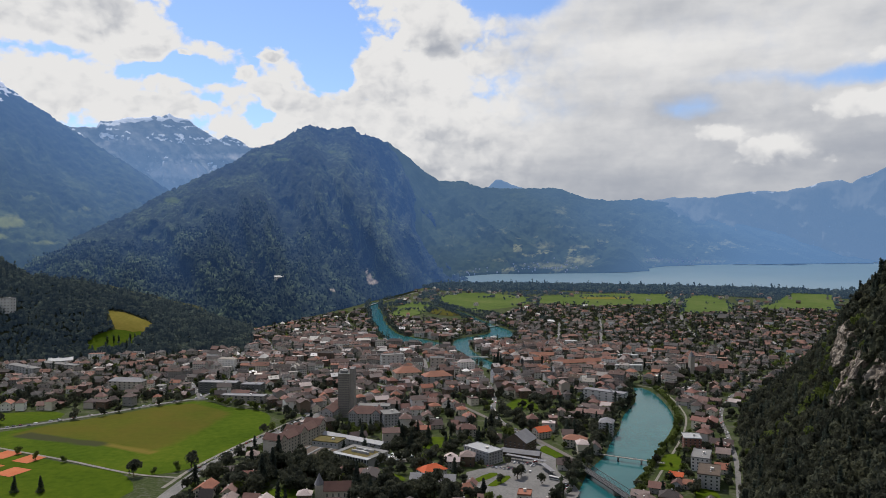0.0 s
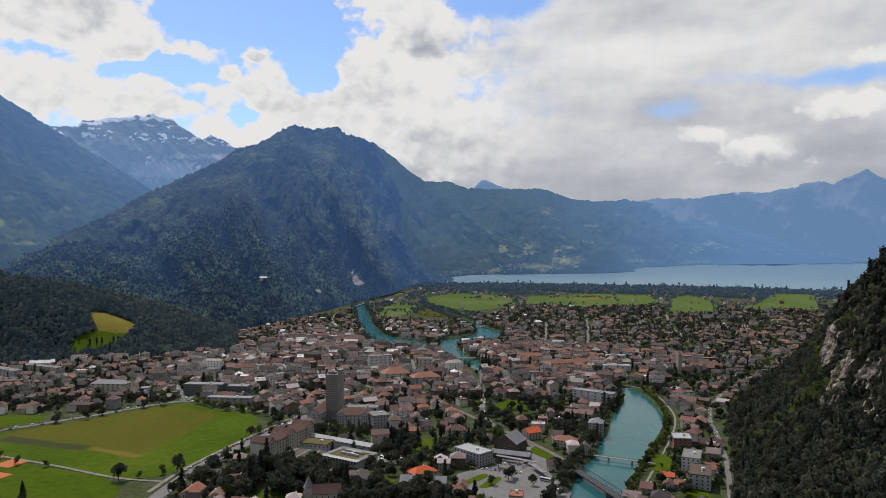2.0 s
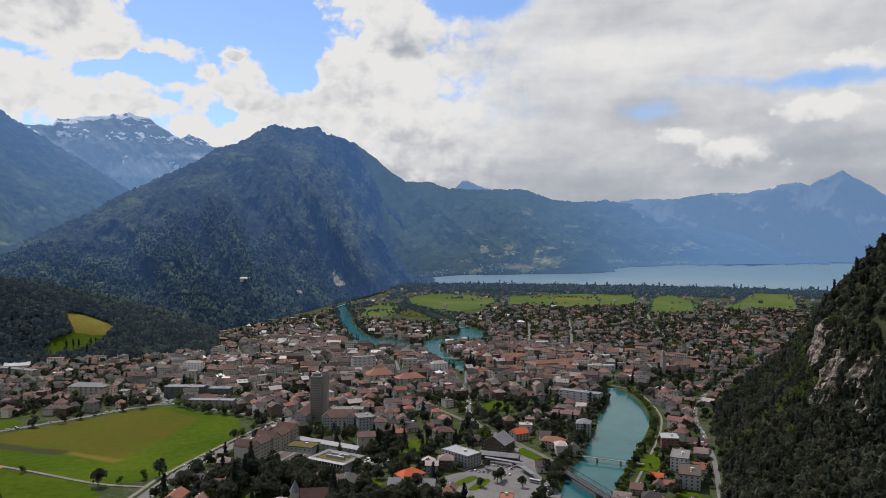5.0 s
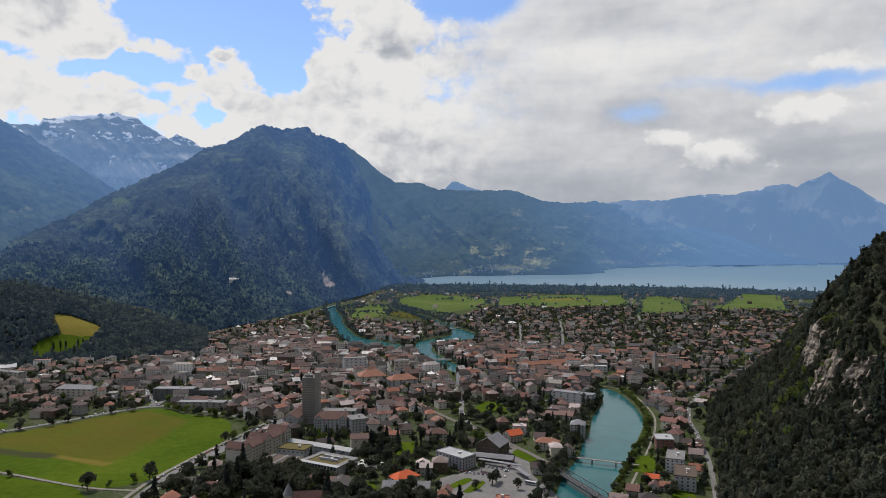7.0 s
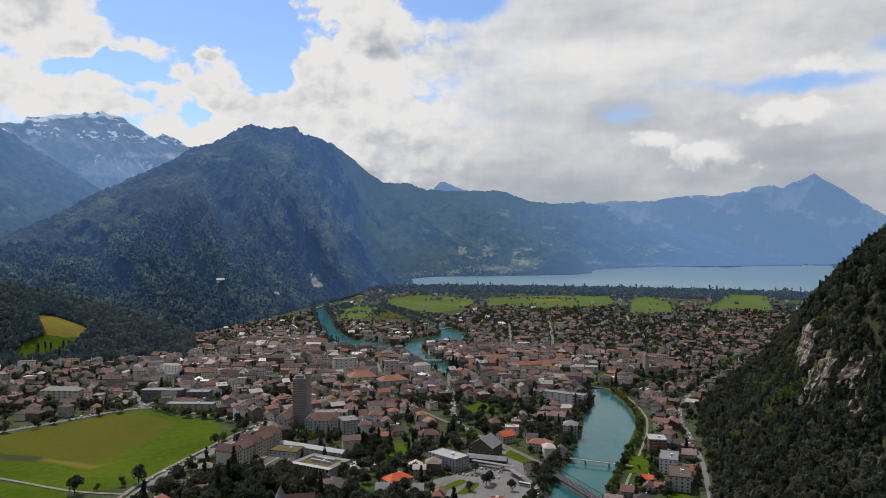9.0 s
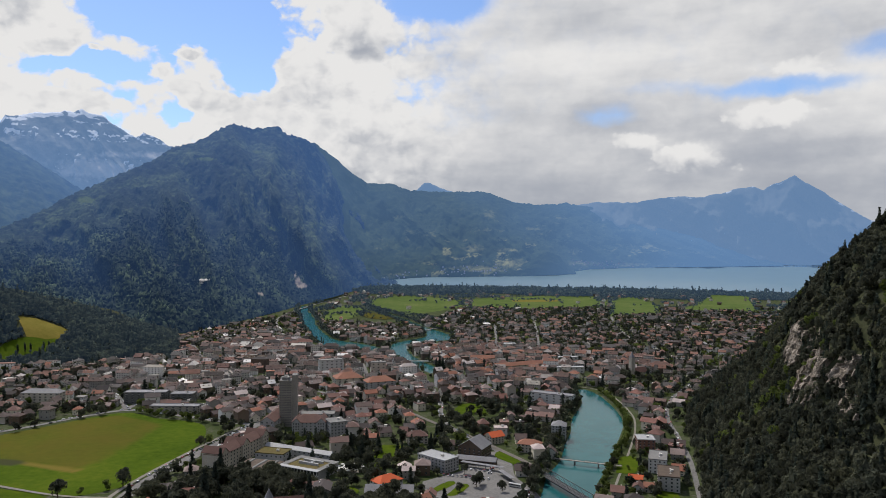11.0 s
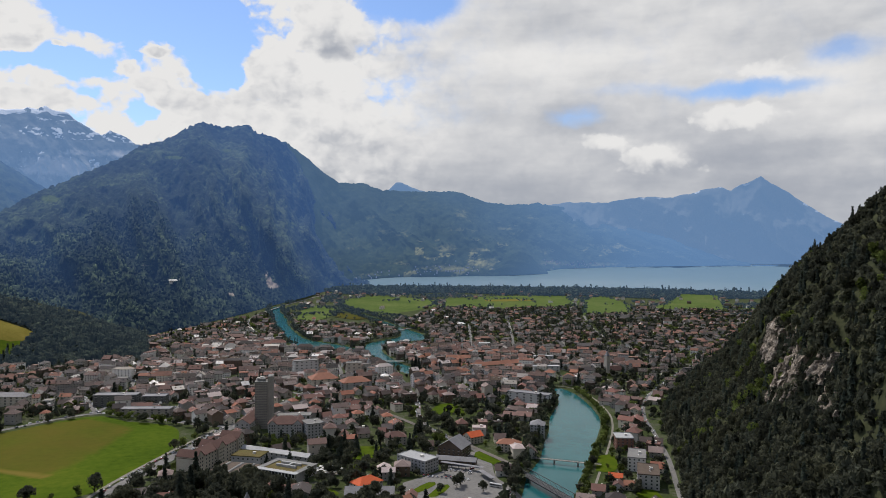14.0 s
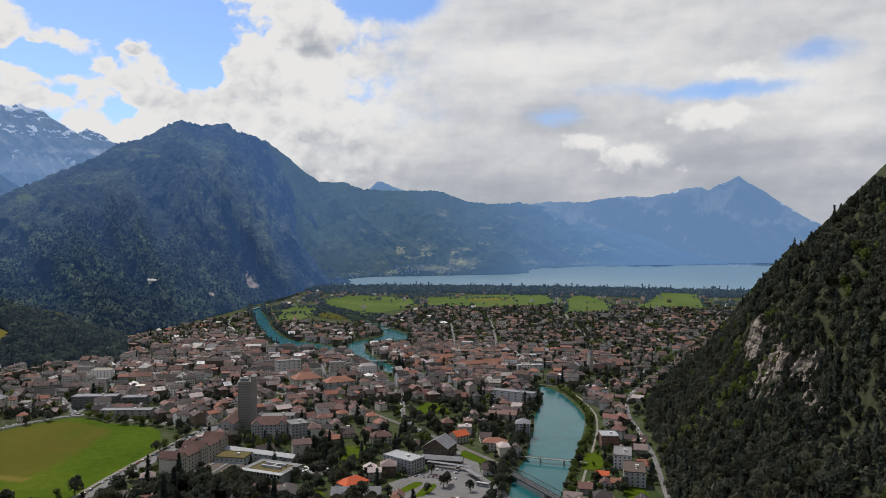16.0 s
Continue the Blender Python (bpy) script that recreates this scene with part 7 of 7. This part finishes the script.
CAR = car("car", 4.3, 1.8, 1.45, "parked car beside the road", "car", M["car_paint"])
crng = random.Random(2)
spots = [(-14 + 4.1 * k, 686 - 1.3 * k, 75) for k in range(11)] + [(-4 + 4.2 * k, 706 - 1.2 * k, 75) for k in range(8)] + [(30 + 1.2 * k, 690 + 5 * k, 10) for k in range(4)] + [(58, 640 - 4 * k, 20) for k in range(5)]
for p in smooth_line([(-296, 640, 0), (-287, 700, 0), (-268, 774, 0), (-242, 868, 0)], 9):
    if crng.random() < 0.75:
        spots.append((p[0] - 1.5, p[1], 75))
for p in smooth_line([(-580, 786, 0), (-505, 865, 0), (-424, 955, 0)], 16):
    if crng.random() < 0.5:
        spots.append((p[0], p[1], 48))
for k, (x, y, a) in enumerate(spots[1:]):
    copy_thing(CAR, pose(x, y, 0.42, 0, 0, a + crng.uniform(-4, 4)))
CAR.matrix_basis = pose(*spots[0][:2], 0.42, 0, 0, spots[0][2])


def street_cars():
    """Parked and standing cars in the streets beyond, too many and too far to tell apart."""
    r = random.Random(31)
    V, F = [], []
    for w, ln in ROADS:
        for a, b in zip(*[smooth_line([(*p, 0) for p in ln], 8)[k:] for k in (0, 1)]):
            if a[1] < 760 or a[1] > 2100 or r.random() < 0.45:
                continue
            d = math.atan2(b[1] - a[1], b[0] - a[0])
            c, sn, off = math.cos(d), math.sin(d), r.choice((-1, 1)) * (w / 2 - 1.0)
            x, y = a[0] - sn * off, a[1] + c * off
            z = float(land(np.array([x]), np.array([y]), False)[0]) + 0.5
            for l0, l1, hw, z0, z1, n in ((-2.1, 2.1, 0.9, 0.2, 0.85, 1.0), (-1.5, 1.0, 0.8, 0.85, 1.45, 0.8)):
                k = len(V)
                for zz, q in ((z0, 1.0), (z1, n)):
                    V += [(x + c * l * q - sn * s * hw * q, y + sn * l * q + c * s * hw * q, z + zz) for l, s in ((l0, -1), (l1, -1), (l1, 1), (l0, 1))]
                F += [(k, k + 1, k + 5, k + 4), (k + 1, k + 2, k + 6, k + 5), (k + 2, k + 3, k + 7, k + 6), (k + 3, k, k + 4, k + 7), (k + 4, k + 5, k + 6, k + 7)]
    tagged(new("street_cars", mesh_from("street_cars", V, F, [M["far_paint"]])), "cars parked along the town's streets", "cars", kind="stuff")


M["far_paint"] = material("far_car_paint", [(0.95, 0.95, 0.95), (1, 1, 1)], 0.5, 2, 0.3, spec=0.5, rnd="island", rnd_cols=[(0.78, 0.78, 0.78), (0.05, 0.05, 0.055), (0.5, 0.5, 0.52), (0.82, 0.82, 0.82), (0.14, 0.15, 0.18), (0.30, 0.04, 0.04)])
street_cars()


def coach():
    root = new("coach")
    bm = bmesh.new()
    box(bm, -6, 6, -1.25, 1.25, 0.4, 3.3, 0.2)
    shell = part("body", bm, M["white_render"], root)
    for y in (-1.27, 1.27):
        bm = bmesh.new()
        box(bm, -5.4, 5.4, y - 0.02, y + 0.02, 1.6, 2.7)
        part("window", bm, M["glass"], shell)
    for x in (-3.8, 3.6):
        for y in (-1.1, 1.1):
            bm = bmesh.new()
            bmesh.ops.create_cone(bm, segments=10, radius1=0.5, radius2=0.5, depth=0.3, cap_ends=True, matrix=Matrix.Translation((x, y, 0.5)) @ Matrix.Rotation(math.pi / 2, 4, "X"))
            part("wheel", bm, M["rubber"], root)
    return tagged(root, "long white coach parked on the station square", "coach")


c = coach()
c.matrix_basis = pose(49, 652, 0.3, 0, 0, -32)


# ---------------------------------------------------------------- small things of the centre
def parasol():
    root = new("parasol")
    bm = bmesh.new()
    bmesh.ops.create_cone(bm, segments=8, radius1=2.1, radius2=0.06, depth=0.9, cap_ends=True, matrix=Matrix.Translation((0, 0, 2.85)))
    part("canopy", bm, M["awning"], root, "white fabric canopy")
    bm = bmesh.new()
    bmesh.ops.create_cone(bm, segments=6, radius1=0.06, radius2=0.06, depth=2.6, cap_ends=True, matrix=Matrix.Translation((0, 0, 1.3)))
    part("pole", bm, M["steel"], root)
    bm = bmesh.new()
    bmesh.ops.create_cone(bm, segments=8, radius1=0.5, radius2=0.45, depth=0.15, cap_ends=True, matrix=Matrix.Translation((0, 0, 0.075)))
    part("base", bm, M["concrete"], root)
    return tagged(root, "white parasol on the garden terrace", "parasol", "terrace parasols")


M["awning"] = material("white_awning", [(0.62, 0.62, 0.60), (0.72, 0.72, 0.70)], 0.5, 3, 0.8)
PARASOL = parasol()
frng = random.Random(9)
tx, ty = -104, 706
patch("terrace", [(tx - 15, ty - 9), (tx, ty - 15), (tx + 16, ty - 6), (tx + 13, ty + 11), (tx - 6, ty + 15)], M["gravel_path"], 0.3, "paved round garden terrace", "terrace")
ring = [(tx + r * math.cos(a), ty + r * math.sin(a)) for r, n in ((3, 3), (7, 7), (11.5, 11)) for a in [6.283 * k / n + r for k in range(n)]]
for x, y in ring[1:]:
    copy_thing(PARASOL, pose(x + frng.uniform(-.6, .6), y + frng.uniform(-.6, .6), 0.3, 0, 0, frng.uniform(0, 90)))
PARASOL.matrix_basis = pose(*ring[0], 0.3)


def canopy(x, y, rz, L_, label):
    root = new("platform_canopy")
    bm = bmesh.new()
    prism(bm, [(-L_ / 2, -2.6, 4.0), (L_ / 2, -2.6, 4.0), (L_ / 2, 2.6, 4.0), (-L_ / 2, 2.6, 4.0)], [(-L_ / 2, -2.6, 4.35), (L_ / 2, -2.6, 4.35), (L_ / 2, 2.6, 4.35), (-L_ / 2, 2.6, 4.35)])
    part("roof", bm, M["slate"], root)
    for k in range(6):
        bm = bmesh.new()
        q = -L_ / 2 + L_ * (k + 0.5) / 6
        box(bm, q - 0.12, q + 0.12, -0.12, 0.12, 0, 3.996)
        part("post", bm, M["steel"], root)
    root.matrix_basis = pose(x, y, 0.3, 0, 0, rz)
    tagged(root, label, "canopy")


canopy(24, 706, -28, 44, "long dark platform canopy beside the station")
canopy(44, 676, -70, 26, "short grey canopy on the station square")


def dome_mesh():
    bm = bmesh.new()
    bmesh.ops.create_uvsphere(bm, u_segments=8, v_segments=5, radius=0.9)
    bmesh.ops.delete(bm, geom=[v for v in bm.verts if v.co.z < -0.05], context="VERTS")
    me = bpy.data.meshes.new("roof_dome")
    bm.to_mesh(me)
    bm.free()
    me.materials.append(M["awning"])
    return me


DOME = dome_mesh()
for nm in ("white_block", "red_roof_block"):
    for k in range(3):
        o = new("roof_dome", DOME)
        o.parent = bpy.data.objects[nm]
        o.matrix_basis = pose(1.5, -7 + 6.5 * k, 13.5)
        o["label"] = "white plastic light dome"

# sheds and gables in the clearings; the hamlets' materials carry painted haze
hams = bpy.data.meshes.new("hamlets")
hr = np.random.default_rng(33)
V, F, MI = [], [], []


def tiny_house(c, w, h):
    b = len(V)
    a = hr.random() * 3.14
    cs, sn = math.cos(a), math.sin(a)
    pts = [(-w, -w * .7, -3), (w, -w * .7, -3), (w, w * .7, -3), (-w, w * .7, -3), (-w, -w * .7, h), (w, -w * .7, h), (w, w * .7, h), (-w, w * .7, h), (-w, 0, h + w * .5), (w, 0, h + w * .5)]
    V.extend((c[0] + cs * p[0] - sn * p[1], c[1] + sn * p[0] + cs * p[1], c[2] + p[2]) for p in pts)
    for f, m in (((0, 1, 5, 4), 0), ((1, 2, 6, 5), 0), ((2, 3, 7, 6), 0), ((3, 0, 4, 7), 0), ((4, 7, 8), 0), ((5, 9, 6), 0), ((4, 5, 9, 8), 1), ((8, 9, 6, 7), 1)):
        F.append(tuple(b + i for i in f))
        MI.append(m)


az = np.concatenate([hr.normal(4.8, 2.0, 45), hr.normal(13.8, 1.6, 50), hr.normal(-1.2, 1.0, 12)])
el = np.concatenate([hr.normal(-2.0, 0.22, 45), hr.normal(-1.45, 0.14, 50), hr.normal(-2.55, 0.15, 12)])
for c in on_surface("lakeside_ridge", az, el):
    tiny_house(c + np.array([0, 0, 0.5]), hr.uniform(2.2, 4.2), hr.uniform(2.2, 4.0))
me = mesh_from("hamlets", V, F, [M["village_wall"], M["village_roof"]], MI)
tagged(new("hamlets", me), "small pale houses of lakeside villages", "houses", kind="stuff")
V, F, MI = [], [], []
for az_, el_, lb in ((-16.6, -3.15, "white hillside inn with a pale terrace in the woods"), (-31.6, -1.2, "farmhouse in a mountain clearing")):
    c = on_surface("mountain", [az_], [el_])[0] if az_ > -20 else on_surface("left_mountain", [az_], [el_])[0]
    b = building("hillside_house", lb, 26, 13, 9, "gable", 0.6, 1.0, 2, 4, 2, M["white_render"], M["white_roof"], "house", 1)
    b.matrix_basis = pose(c[0], c[1], c[2] + 4, 0, 0, 10)
